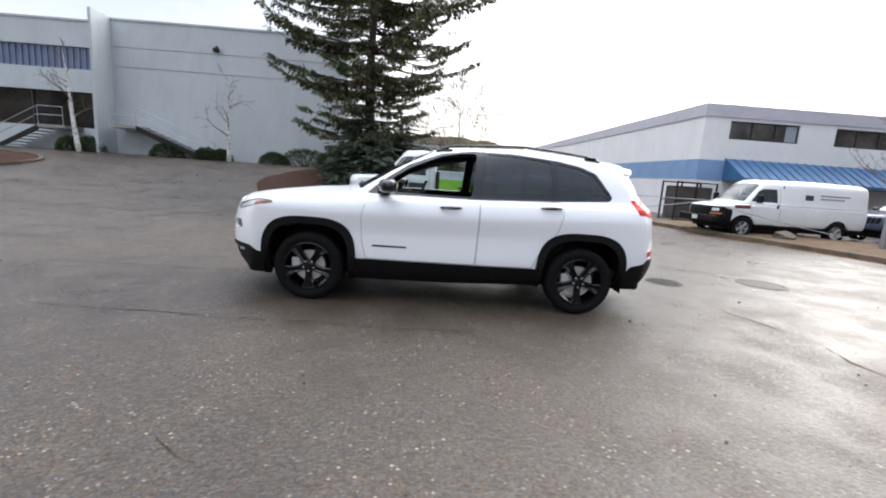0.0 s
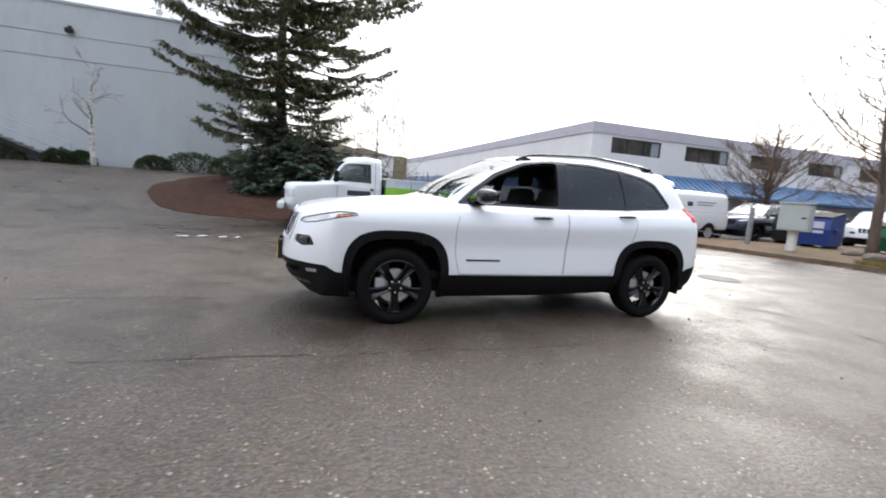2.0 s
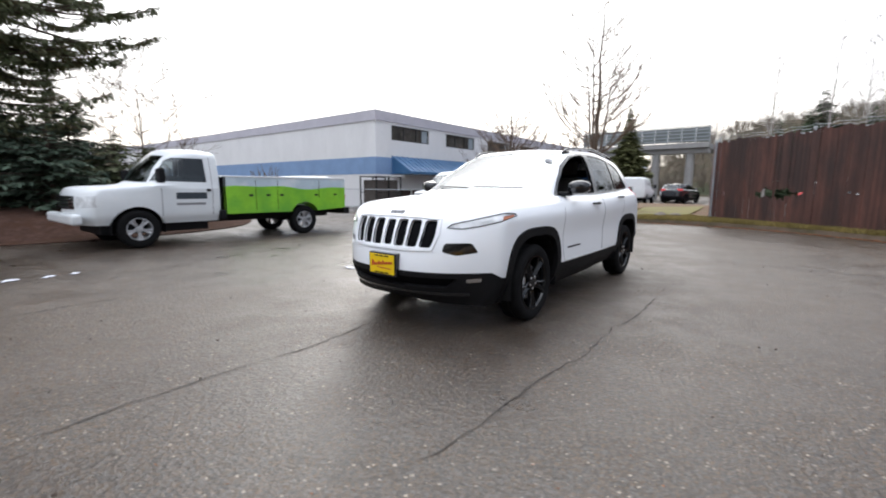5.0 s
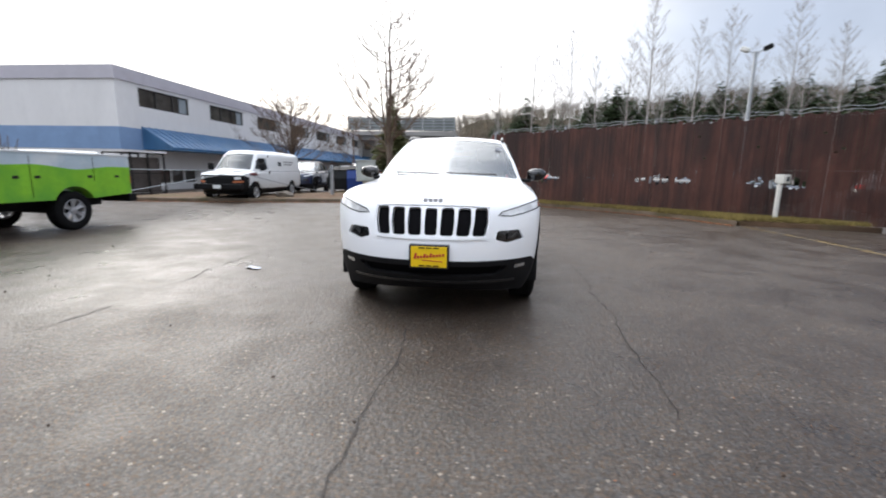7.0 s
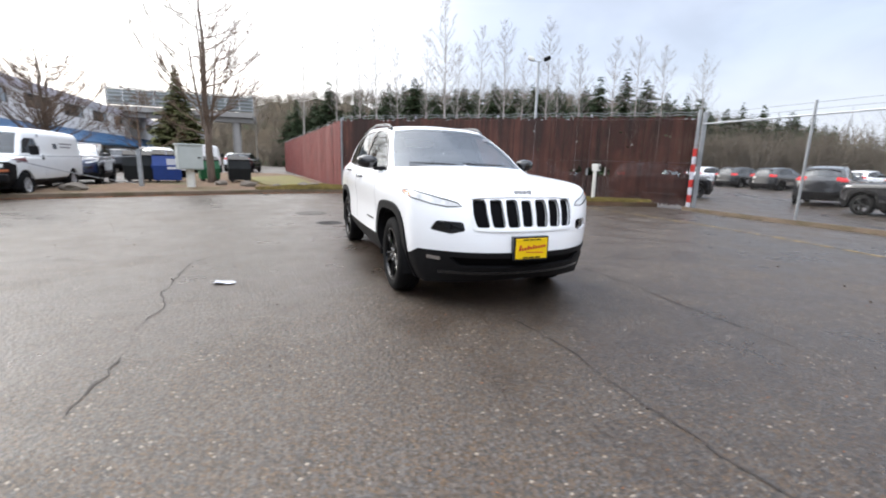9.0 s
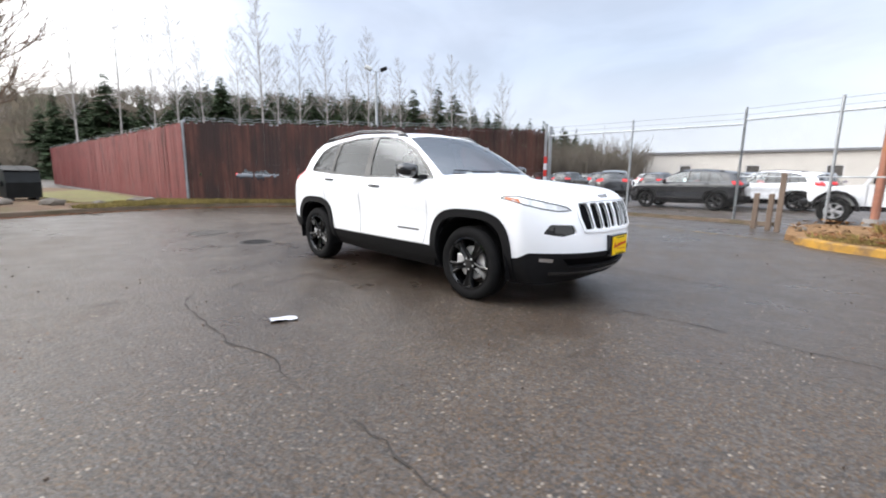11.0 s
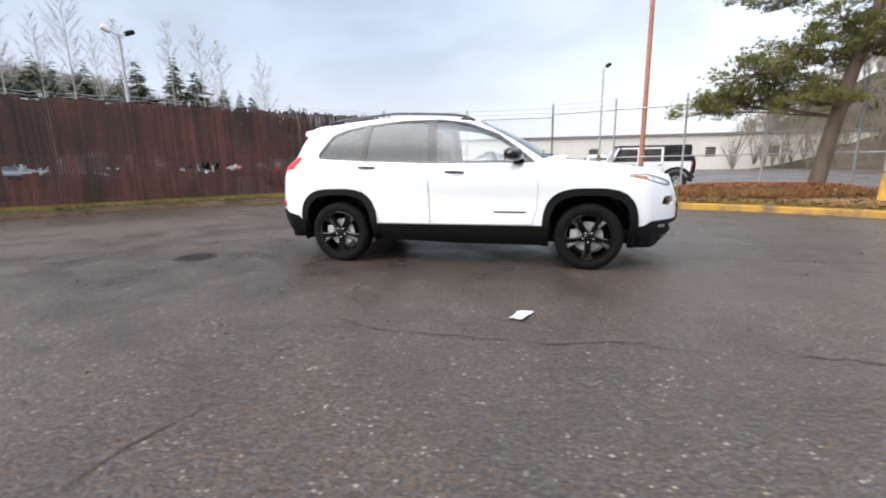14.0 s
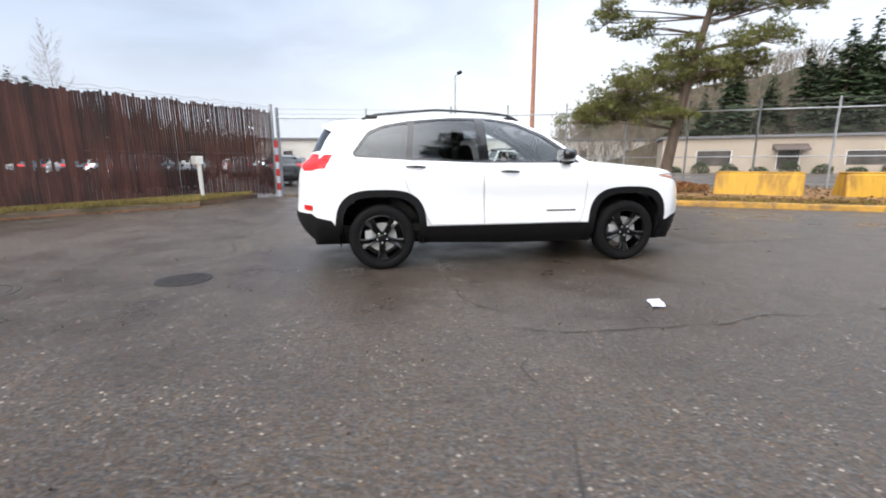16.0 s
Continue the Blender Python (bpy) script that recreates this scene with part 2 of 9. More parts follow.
    bp = N("ShaderNodeBump")
    bp.inputs["Strength"].default_value, bp.inputs["Distance"].default_value = 0.55, 0.006
    L(hgt.outputs[0], bp.inputs["Height"])
    L(bp.outputs[0], b.inputs["Normal"])
    return m


def glass_mat(name, tint, rough=0.0, ior=1.55):
    m = bpy.data.materials.new(name)
    m.use_nodes = True
    nt = m.node_tree
    nt.nodes.clear()
    N, L = nt.nodes.new, nt.links.new
    tr = N("ShaderNodeBsdfTransparent"); tr.inputs[0].default_value = (*tint, 1)
    gl = N("ShaderNodeBsdfGlossy"); gl.inputs["Roughness"].default_value = rough
    gl.inputs["Color"].default_value = (0.9, 0.93, 0.95, 1)
    fr = N("ShaderNodeFresnel"); fr.inputs[0].default_value = ior
    mx = N("ShaderNodeMixShader")
    L(fr.outputs[0], mx.inputs[0]); L(tr.outputs[0], mx.inputs[1]); L(gl.outputs[0], mx.inputs[2])
    out = N("ShaderNodeOutputMaterial")
    L(mx.outputs[0], out.inputs[0])
    return m


M_ASPHALT = asphalt()
M_WALL_GREY = mat("painted_concrete_grey", (0.50, 0.535, 0.555), 0.85, var=0.05, scale=0.7, bump=0.12, bscale=25, stain=0.22, stretch=(1, 1, 0.35))
M_WALL_WHITE = mat("painted_concrete_white", (0.74, 0.73, 0.73), 0.8, var=0.04, scale=0.8, bump=0.08, bscale=25, stain=0.15, stretch=(1, 1, 0.4))
M_LAVENDER = mat("fascia_grey_lavender", (0.50, 0.48, 0.53), 0.75, var=0.06, scale=1.2, stain=0.2)
M_BLUE_BAND = mat("painted_band_blue", (0.20, 0.31, 0.50), 0.75, var=0.08, scale=1.0, stain=0.2)
M_AWNING = mat("standing_seam_blue", (0.045, 0.13, 0.26), 0.42, var=0.12, scale=1.5, rvar=0.1)
M_GLASS_DIM = mat("dim_window_glass", (0.030, 0.028, 0.026), 0.06, var=0.5, scale=0.9)
# lifted base and paler mottling: window reflections put into the glass colour
M_GLASS_DARK = mat("window_glass_dark", (0.070, 0.064, 0.058), 0.06, var=0.5, scale=0.9, second=(0.12, 0.11, 0.10), sfac=0.35, sscale=0.7)
M_FRAME_DARK = mat("bronze_frame", (0.03, 0.028, 0.027), 0.5, var=0.1)
M_RUST = mat("rust_brown_slat", (0.074, 0.027, 0.019), 0.75, var=0.35, scale=3.0, second=(0.035, 0.016, 0.013), sfac=0.6, sscale=1.6, island=0.28, stretch=(1, 1, 0.3))
M_RED_SLAT = mat("red_slat", (0.21, 0.050, 0.045), 0.7, var=0.25, scale=2.0, second=(0.11, 0.03, 0.028), sfac=0.4, island=0.16, stretch=(1, 1, 0.3))
M_GALV = mat("galvanised_steel", (0.36, 0.38, 0.40), 0.5, 0.6, var=0.15, scale=8, rvar=0.12)
M_KERB = mat("kerb_concrete", (0.13, 0.095, 0.066), 0.85, var=0.2, scale=4, bump=0.3, bscale=60, second=(0.075, 0.06, 0.03), sfac=0.5, sscale=1.5)
M_KERB_YELLOW = mat("kerb_yellow_paint", (0.44, 0.235, 0.03), 0.7, var=0.2, scale=5, bump=0.2, second=(0.17, 0.10, 0.045), sfac=0.62, sscale=3.5, stain=0.4)
M_YELLOW = mat("yellow_barrier_paint", (0.50, 0.275, 0.018), 0.6, var=0.12, scale=4, bump=0.2, second=(0.28, 0.14, 0.02), sfac=0.42, sscale=2.2, stain=0.7, stretch=(2.2, 2.2, 0.35))
M_GRASS_SOIL = mat("worn_grass_soil", (0.125, 0.075, 0.042), 0.95, var=0.35, scale=3, bump=0.5, bscale=40, second=(0.10, 0.085, 0.035), sfac=0.4, sscale=0.6)
M_LAWN = mat("mown_lawn", (0.15, 0.14, 0.045), 0.95, var=0.3, scale=4, bump=0.4, bscale=60, second=(0.14, 0.10, 0.05), sfac=0.3, sscale=0.7)
M_REDLEAF = mat("rust_red_dead_leaf", (0.21, 0.092, 0.045), 0.85, spec=0.12, var=0.3, scale=6, island=0.5)
M_GRASS = mat("winter_grass_blade", (0.235, 0.185, 0.065), 0.8, spec=0.12, var=0.3, scale=1, island=0.4)
M_MULCH = mat("bark_mulch", (0.060, 0.033, 0.025), 0.95, spec=0.12, var=0.4, scale=9, bump=0.8, bscale=50, second=(0.05, 0.025, 0.016), sfac=0.5, sscale=4)
M_LEAFLITTER = mat("dead_leaf_cover", (0.17, 0.10, 0.05), 0.9, spec=0.12, var=0.4, scale=8, bump=0.6, bscale=50, island=0.4)
M_BARK = mat("bark_grey_brown", (0.115, 0.085, 0.064), 0.9, var=0.3, scale=8, bump=0.6, bscale=30, stretch=(1, 1, 0.3))
M_BARK_DARK = mat("bark_dark", (0.06, 0.042, 0.032), 0.9, var=0.3, scale=8, bump=0.6, bscale=30, stretch=(1, 1, 0.3))
M_BIRCH = mat("birch_bark", (0.66, 0.65, 0.62), 0.8, var=0.1, scale=4, second=(0.07, 0.06, 0.05), sfac=0.45, sscale=7, stretch=(1, 1, 2.5))
M_TWIG = mat("bare_twig", (0.16, 0.115, 0.085), 0.9, spec=0.12, var=0.25, scale=5)
M_ALDER = mat("pale_alder_twig", (0.29, 0.265, 0.25), 0.9, spec=0.12, var=0.2, scale=5)
M_ALDER_TRUNK = mat("pale_alder_bark", (0.36, 0.335, 0.31), 0.9, spec=0.12, var=0.25, scale=3, second=(0.14, 0.12, 0.10), sfac=0.3, sscale=2)
M_SPRUCE = mat("spruce_needles", (0.115, 0.130, 0.072), 0.75, spec=0.12, var=0.3, scale=2, island=0.5, second=(0.125, 0.085, 0.045), sfac=0.30, sscale=1.1)
M_SPRUCE2 = mat("blue_green_needles", (0.070, 0.098, 0.070), 0.7, spec=0.12, var=0.3, scale=2, island=0.4)
M_PINE = mat("pine_needles", (0.14, 0.145, 0.05), 0.7, spec=0.12, var=0.3, scale=2, island=0.6)
M_FIR = mat("fir_needles", (0.066, 0.092, 0.050), 0.75, spec=0.12, var=0.3, scale=2, island=0.4)
M_CYPRESS = mat("cypress_scale_leaf", (0.13, 0.135, 0.06), 0.75, spec=0.12, var=0.3, scale=2, island=0.4)
M_SHRUB = mat("shrub_leaf", (0.055, 0.075, 0.035), 0.7, spec=0.12, var=0.3, scale=3, island=0.4)
M_BRUSH = mat("grey_brown_scrub", (0.165, 0.14, 0.11), 0.9, spec=0.12, var=0.25, scale=0.5)
M_HILL = mat("wooded_slope", (0.082, 0.064, 0.044), 0.95, spec=0.1, var=0.4, scale=0.35, bump=0.5, bscale=2.0, second=(0.040, 0.046, 0.026), sfac=0.5, sscale=0.16)
M_CONCRETE = mat("bare_concrete", (0.30, 0.29, 0.28), 0.85, var=0.1, scale=2, stain=0.2, bump=0.15)
M_PAPER = mat("white_paper", (0.52, 0.53, 0.58), 0.8, var=0.03)
M_BLACK_RUBBER = mat("black_rubber", (0.018, 0.018, 0.019), 0.75, var=0.2, scale=10)
M_CRACK = mat("crack_tar", (0.034, 0.028, 0.024), 0.8, var=0.3, scale=8)
M_STEEL_DARK = mat("cast_iron", (0.022, 0.020, 0.019), 0.6, 0.0, spec=0.25, var=0.3, scale=12)

# ---- mesh tools ----
class MB:
    """Collects vertices and faces for one mesh."""

    def __init__(self):
        self.v, self.f = [], []

    def add(self, verts, faces):
        o = len(self.v)
        self.v.extend(tuple(p) for p in verts)
        self.f.extend(tuple(i + o for i in f) for f in faces)

    def box(self, lo, hi, m=None, bev=0.0):
        (x0, y0, z0), (x1, y1, z1) = lo, hi
        if bev <= 0:
            p = [(x, y, z) for z in (z0, z1) for y in (y0, y1) for x in (x0, x1)]
            f = [(0, 2, 3, 1), (4, 5, 7, 6), (0, 1, 5, 4), (2, 6, 7, 3), (0, 4, 6, 2), (1, 3, 7, 5)]
        else:
            bm = bmesh.new()
            bmesh.ops.create_cube(bm, size=1)
            for v in bm.verts:
                v.co = Vector(((x0 + x1) / 2 + v.co.x * (x1 - x0), (y0 + y1) / 2 + v.co.y * (y1 - y0), (z0 + z1) / 2 + v.co.z * (z1 - z0)))
            bmesh.ops.bevel(bm, geom=bm.edges[:], offset=bev, segments=2, affect="EDGES", profile=0.5)
            bm.verts.ensure_lookup_table()
            p = [v.co.copy() for v in bm.verts]
            f = [tuple(v.index for v in fc.verts) for fc in bm.faces]
            bm.free()
        if m is not None:
            p = [m @ Vector(q) for q in p]
        self.add(p, f)
        return self

    def tube(self, pts, radii, n=6, cap=True):
        pts = [Vector(p) for p in pts]
        if isinstance(radii, (int, float)):
            radii = [radii] * len(pts)
        verts, faces = [], []
        up = Vector((0, 0, 1))
        for i, p in enumerate(pts):
            d = (pts[min(i + 1, len(pts) - 1)] - pts[max(i - 1, 0)])
            d = d.normalized() if d.length > 1e-9 else Vector((0, 0, 1))
            a = d.cross(up if abs(d.z) < 0.95 else Vector((1, 0, 0))).normalized()
            c = d.cross(a)
            for k in range(n):
                t = 2 * math.pi * k / n
                verts.append(p + (a * math.cos(t) + c * math.sin(t)) * radii[i])
        for i in range(len(pts) - 1):
            for k in range(n):
                j = (k + 1) % n
                faces.append((i * n + k, i * n + j, (i + 1) * n + j, (i + 1) * n + k))
        if cap:
            faces.append(tuple(reversed(range(n))))
            faces.append(tuple((len(pts) - 1) * n + k for k in range(n)))
        self.add(verts, faces)
        return self

    def prism(self, poly, axis, a, b):
        """A polygon of 2D points pushed along an axis from a to b."""
        def p3(u, w, h):
            return {"x": (h, u, w), "y": (u, h, w), "z": (u, w, h)}[axis]
        n = len(poly)
        verts = [p3(u, w, a) for u, w in poly] + [p3(u, w, b) for u, w in poly]
        faces = [tuple(range(n)), tuple(reversed(range(n, 2 * n)))]
        faces += [(i, i + n, (i + 1) % n + n, (i + 1) % n) for i in range(n)]
        self.add(verts, faces)
        return self

    def lathe(self, prof, n=24, axis="z", centre=(0, 0, 0), close=False):
        """prof: (radius, height) pairs turned about an axis."""
        verts, faces = [], []
        m = len(prof)
        for k in range(n):
            t = 2 * math.pi * k / n
            for r, h in prof:
                c, s = r * math.cos(t), r * math.sin(t)
                q = {"z": (c, s, h), "y": (c, h, s), "x": (h, c, s)}[axis]
                verts.append((q[0] + centre[0], q[1] + centre[1], q[2] + centre[2]))
        for k in range(n):
            j = (k + 1) % n
            for i in range(m - 1 if not close else m):
                i2 = (i + 1) % m
                faces.append((k * m + i, j * m + i, j * m + i2, k * m + i2))
        self.add(verts, faces)
        return self

    def mesh(self, name, material, smooth=False):
        me = bpy.data.meshes.new(name)
        me.from_pydata(self.v, [], self.f)
        me.materials.append(material)
        if smooth:
            me.polygons.foreach_set("use_smooth", [True] * len(me.polygons))
        me.update()
        return me


def fix_normals(me):
    bm = bmesh.new()
    bm.from_mesh(me)
    bmesh.ops.recalc_face_normals(bm, faces=bm.faces[:])
    bm.to_mesh(me)
    bm.free()


def part(name, mb, material, parent=None, label="", smooth=False, fix=True, sharp=None):
    me = mb.mesh(name, material, smooth)
    if fix and len(me.polygons) < 60000:
        fix_normals(me)
    if smooth and sharp:
        me.set_sharp_from_angle(angle=radians(sharp))
    ob = new(name, me)
    if parent is not None:
        ob.parent = parent
    if label:
        tagged(ob, label)
    return ob


def thing(name, label, category, at=(0, 0, 0), rz=0.0, group="", kind=""):
    ob = new(name)
    ob.empty_display_size = 0.2
    ob.matrix_basis = pose(*at, 0, 0, rz)
    return tagged(ob, label, category, group, kind)


def sstep(a, b, x):
    t = min(1.0, max(0.0, (x - a) / (b - a)))
    return t * t * (3 - 2 * t)


def ground_z(x, y):
    """The yard: level round the car, rising to the grey building, falling a little to the south lot."""
    z = 1.23 * sstep(8.0, 20.0, y) * sstep(9.0, -3.0, x)
    z -= 0.10 * sstep(4.0, 8.0, y) * sstep(15.0, 10.0, y) * sstep(8.0, 4.0, x)
    z -= 0.16 * sstep(-9.0, -13.0, y) * sstep(14.0, 8.0, x)
    return z

# ---- ground ----
def make_ground():
    xs = list(np.concatenate([np.array([-700, -300, -120, -70]), np.arange(-45, 60.1, 1.0), np.array([90, 150, 320, 700])]))
    ys = list(np.concatenate([np.array([-700, -300, -120, -80]), np.arange(-50, 50.1, 1.0), np.array([80, 150, 320, 700])]))
    mb = MB()
    n = len(ys)
    mb.add([(x, y, ground_z(x, y)) for x in xs for y in ys],
           [(i * n + j, (i + 1) * n + j, (i + 1) * n + j + 1, i * n + j + 1) for i in range(len(xs) - 1) for j in range(n - 1)])
    ob = part("ground", mb, M_ASPHALT, smooth=True, fix=False)
    tagged(ob, "damp grey asphalt yard with pale worn stones", "ground", kind="structure")


make_ground()


def smooth_line(pts, step=0.25):
    """A Catmull-Rom line through 2D points."""
    P = [Vector((*p, 0)) for p in pts]
    P = [P[0] * 2 - P[1]] + P + [P[-1] * 2 - P[-2]]
    out = []
    for i in range(1, len(P) - 2):
        a, b, c, d = P[i - 1:i + 3]
        k = max(2, int((c - b).length / step))
        for j in range(k):
            t = j / k
            q = 0.5 * ((2 * b) + (c - a) * t + (2 * a - 5 * b + 4 * c - d) * t * t + (3 * b - a - 3 * c + d) * t ** 3)
            out.append((q.x, q.y))
    out.append((P[-2].x, P[-2].y))
    return out


def offset_line(line, d):
    out = []
    for i, (x, y) in enumerate(line):
        a, b = line[max(0, i - 1)], line[min(len(line) - 1, i + 1)]
        t = Vector((b[0] - a[0], b[1] - a[1])).normalized()
        out.append((x - t.y * d, y + t.x * d))
    return out


def strip(line, prof):
    """Sweeps a profile of (offset to the left, height) pairs along a line."""
    mb = MB()
    cols = [offset_line(line, d) for d, h in prof]
    k = len(prof)
    verts = [(cols[j][i][0], cols[j][i][1], prof[j][1] + ground_z(*line[i])) for i in range(len(line)) for j in range(k)]
    mb.add(verts, [(i * k + j, (i + 1) * k + j, (i + 1) * k + j + 1, i * k + j + 1) for i in range(len(line) - 1) for j in range(k - 1)])
    return mb


# kerb along the east and along the brown fence (the yard lies to its left when walked southwards)
KERB_E = smooth_line([(8.0, 12.5), (8.6, 9.4), (9.6, 6.4), (10.6, 3.6), (11.25, 1.2), (11.2, -0.6), (10.5, -2.5), (9.0, -4.4), (7.4, -5.7), (5.9, -6.55)])
KERB_PROF = [(0.0, -0.02), (-0.015, 0.11), (-0.03, 0.125), (-0.16, 0.13), (-0.17, 0.02)]
ob = part("kerb", strip(list(reversed(KERB_E)), KERB_PROF), M_KERB, fix=False)
tagged(ob, "weathered concrete kerb with leaf dirt", "kerb", kind="structure")
KERB_Y = smooth_line([(-2.95, -5.95), (-3.35, -5.52), (-3.95, -5.2), (-4.8, -4.88), (-5.8, -4.42), (-7.1, -3.66), (-8.5, -2.75), (-11.0, -1.6), (-16.0, -0.6), (-26, 0.5)])
ob = part("kerb_yellow", strip(list(reversed(KERB_Y)), [(a, h) for a, h in KERB_PROF]), M_KERB_YELLOW, fix=False)
tagged(ob, "worn yellow painted kerb", "kerb", kind="structure")

# ---- grey warehouse ----
M_RIBBED = mat("ribbed_slate_blue_cladding", (0.17, 0.21, 0.31), 0.45, var=0.1, scale=2, stain=0.2)
def grey_building():
    t = thing("warehouse", "long grey tilt-up concrete warehouse with blue window band", "building", (0, 0, 0))
    y, base, top = 20.5, 1.0, 8.30
    w = MB()
    # east part of the front wall, with two shallow reveal joints
    x0, x1 = -18.0, -5.2
    zs = [base, 5.86, 5.93, 6.89, 6.96, top]
    for i in range(5):
        d = 0.03 if i in (1, 3) else 0.0
        part("reveal_joint" if d else "wall_panel", MB().box((x0, y + d, zs[i]), (x1, y + 0.3, zs[i + 1])), M_WALL_GREY, t)
    part("wall", MB().box((x0, y + 0.3, base), (x1, y + 25, top - 0.02)), M_WALL_GREY, t)
    # pier that stands forward
    w = MB().box((-18.15, y - 1.4, base - 0.3), (-18.0, y + 0.3, 8.45))
    part("pier", w, M_WALL_GREY, t)
    # west part with window bands
    X0 = -40.0
    for a, b in ((base, 2.5), (4.42, 5.62), (6.78, 8.10)):
        part("wall_panel", MB().box((X0, y, a), (-18.15, y + 0.3, b)), M_WALL_GREY, t)
    part("wall", MB().box((X0, y + 1.2, base), (-18.15, y + 25, 8.05)), M_WALL_GREY, t)
    for a, b, n, mm in ((2.5, 4.42, 10, M_GLASS_DIM), (5.62, 6.78, 64, M_RIBBED)):
        win = part("window", MB().box((X0, y + 0.16, a), (-18.15, y + 0.22, b)), mm, t)
        for i in range(n + 1):
            x = X0 + (-18.15 - X0) * i / n
            part("mullion", MB().box((x - 0.04, y + 0.08, a), (x + 0.04, y + 0.15, b)), M_FRAME_DARK if n < 20 else mm, win, fix=False)
    part("coping", MB().box((X0, y - 0.05, 8.10), (-18.15, y + 0.4, 8.20)).box((-18.0, y - 0.05, top), (-5.2, y + 0.4, top + 0.1)), M_WALL_GREY, t)


grey_building()


# ---- white two-storey building with blue awning ----
M_CURTAIN = mat("grey_blue_blind", (0.30, 0.34, 0.37), 0.8, var=0.15, scale=6, stretch=(8, 1, 0.5))
def white_building():
    t = thing("office_building", "white two-storey office building with blue band and awning", "building")
    x0, x1, y0, y1, top = 12.95, 75.0, 16.4, 62.0, 5.6
    wins = []
    x = 14.25
    while x < 72:
        wins.append((x, x + 3.5))
        x += 5.35
    w = MB()
    for a, b, xx in ((1.0, 3.0, None), (3.0, 4.0, None), (4.87, top - 0.58, None)):
        w.box((x0, y0, a), (x1, y0 + 0.25, b))
    prev = x0
    for a, b in wins:
        w.box((prev, y0, 4.0), (a, y0 + 0.25, 4.87))
        prev = b
    w.box((prev, y0, 4.0), (x1, y0 + 0.25, 4.87))
    for a in np.arange(x0 + 0.0, x1, 5.35):
        w.box((a, y0, -0.3), (a + 1.3, y0 + 0.25, 1.0))
        w.box((a + 1.3, y0, -0.3), (a + 5.35, y0 + 0.25, 0.35))
    w.box((x0, y0 + 0.25, -0.3), (x0 + 0.25, y1, top - 0.58))
    w.box((x0 + 0.3, y0 + 1.5, -0.3), (x1, y1, top - 0.3))
    part("wall", w, M_WALL_WHITE, t)
    part("fascia", MB().box((x0 - 0.06, y0 - 0.06, top - 0.58), (x1, y0 + 0.3, top)).box((x0 - 0.06, y0 + 0.3, top - 0.58), (x0 + 0.3, y1, top)), M_LAVENDER, t)
    part("band", MB().box((x0 - 0.012, y0 - 0.012, 1.95), (x0 + 1.3, y0 + 0.1, 2.95)).box((x0 - 0.012, y0 + 0.1, 1.95), (x0 + 0.1, y1, 2.95)), M_BLUE_BAND, t)
    for a, b in wins:
        win = part("window", MB().box((a, y0 + 0.12, 4.0), (b, y0 + 0.16, 4.87)), M_GLASS_DARK, t)
        for k in (0, 1 / 3, 2 / 3, 1):
            xx = a + (b - a) * k
            part("mullion", MB().box((xx - 0.03, y0 + 0.06, 4.052), (xx + 0.03, y0 + 0.118, 4.818)), M_FRAME_DARK, win, fix=False)
        part("window_sill", MB().box((a, y0 + 0.04, 4.0), (b, y0 + 0.118, 4.05)), M_FRAME_DARK, win, fix=False)
        part("window_head", MB().box((a, y0 + 0.06, 4.82), (b, y0 + 0.118, 4.87)), M_FRAME_DARK, win, fix=False)
        part("blind", MB().box((a + 0.05, y0 + 0.17, 4.05), (a + 0.55, y0 + 0.18, 4.84)), M_LAVENDER, win, fix=False)
        part("blind", MB().box((b - 0.62, y0 + 0.105, 4.06), (b - 0.07, y0 + 0.115, 4.81)), M_CURTAIN, win, fix=False)
    # awning with standing seams
    xa = x0 + 1.3
    aw = MB().prism([(y0, 3.05), (y0 - 1.5, 2.12), (y0 - 1.5, 1.98), (y0, 1.98)], "x", xa, x1)
    awn = part("awning", aw, M_AWNING, t)
    s = MB()
    for x in np.arange(xa, min(x1, 60), 0.45):
        s.prism([(y0, 3.09), (y0 - 1.52, 2.15), (y0 - 1.52, 2.10), (y0, 3.04)], "x", x, x + 0.035)
    part("seam", s, M_AWNING, awn)
    # ground floor glazing
    for a in np.arange(x0 + 1.3, 70, 5.35):
        win = part("window", MB().box((a, y0 + 0.3, 0.3), (a + 4.05, y0 + 0.34, 2.0)), M_GLASS_DARK, t)
        for k in range(5):
            part("mullion", MB().box((a + 1.0125 * k - 0.03, y0 + 0.22, 0.3), (a + 1.0125 * k + 0.03, y0 + 0.298, 2.0)), M_WALL_WHITE, win, fix=False)


white_building()


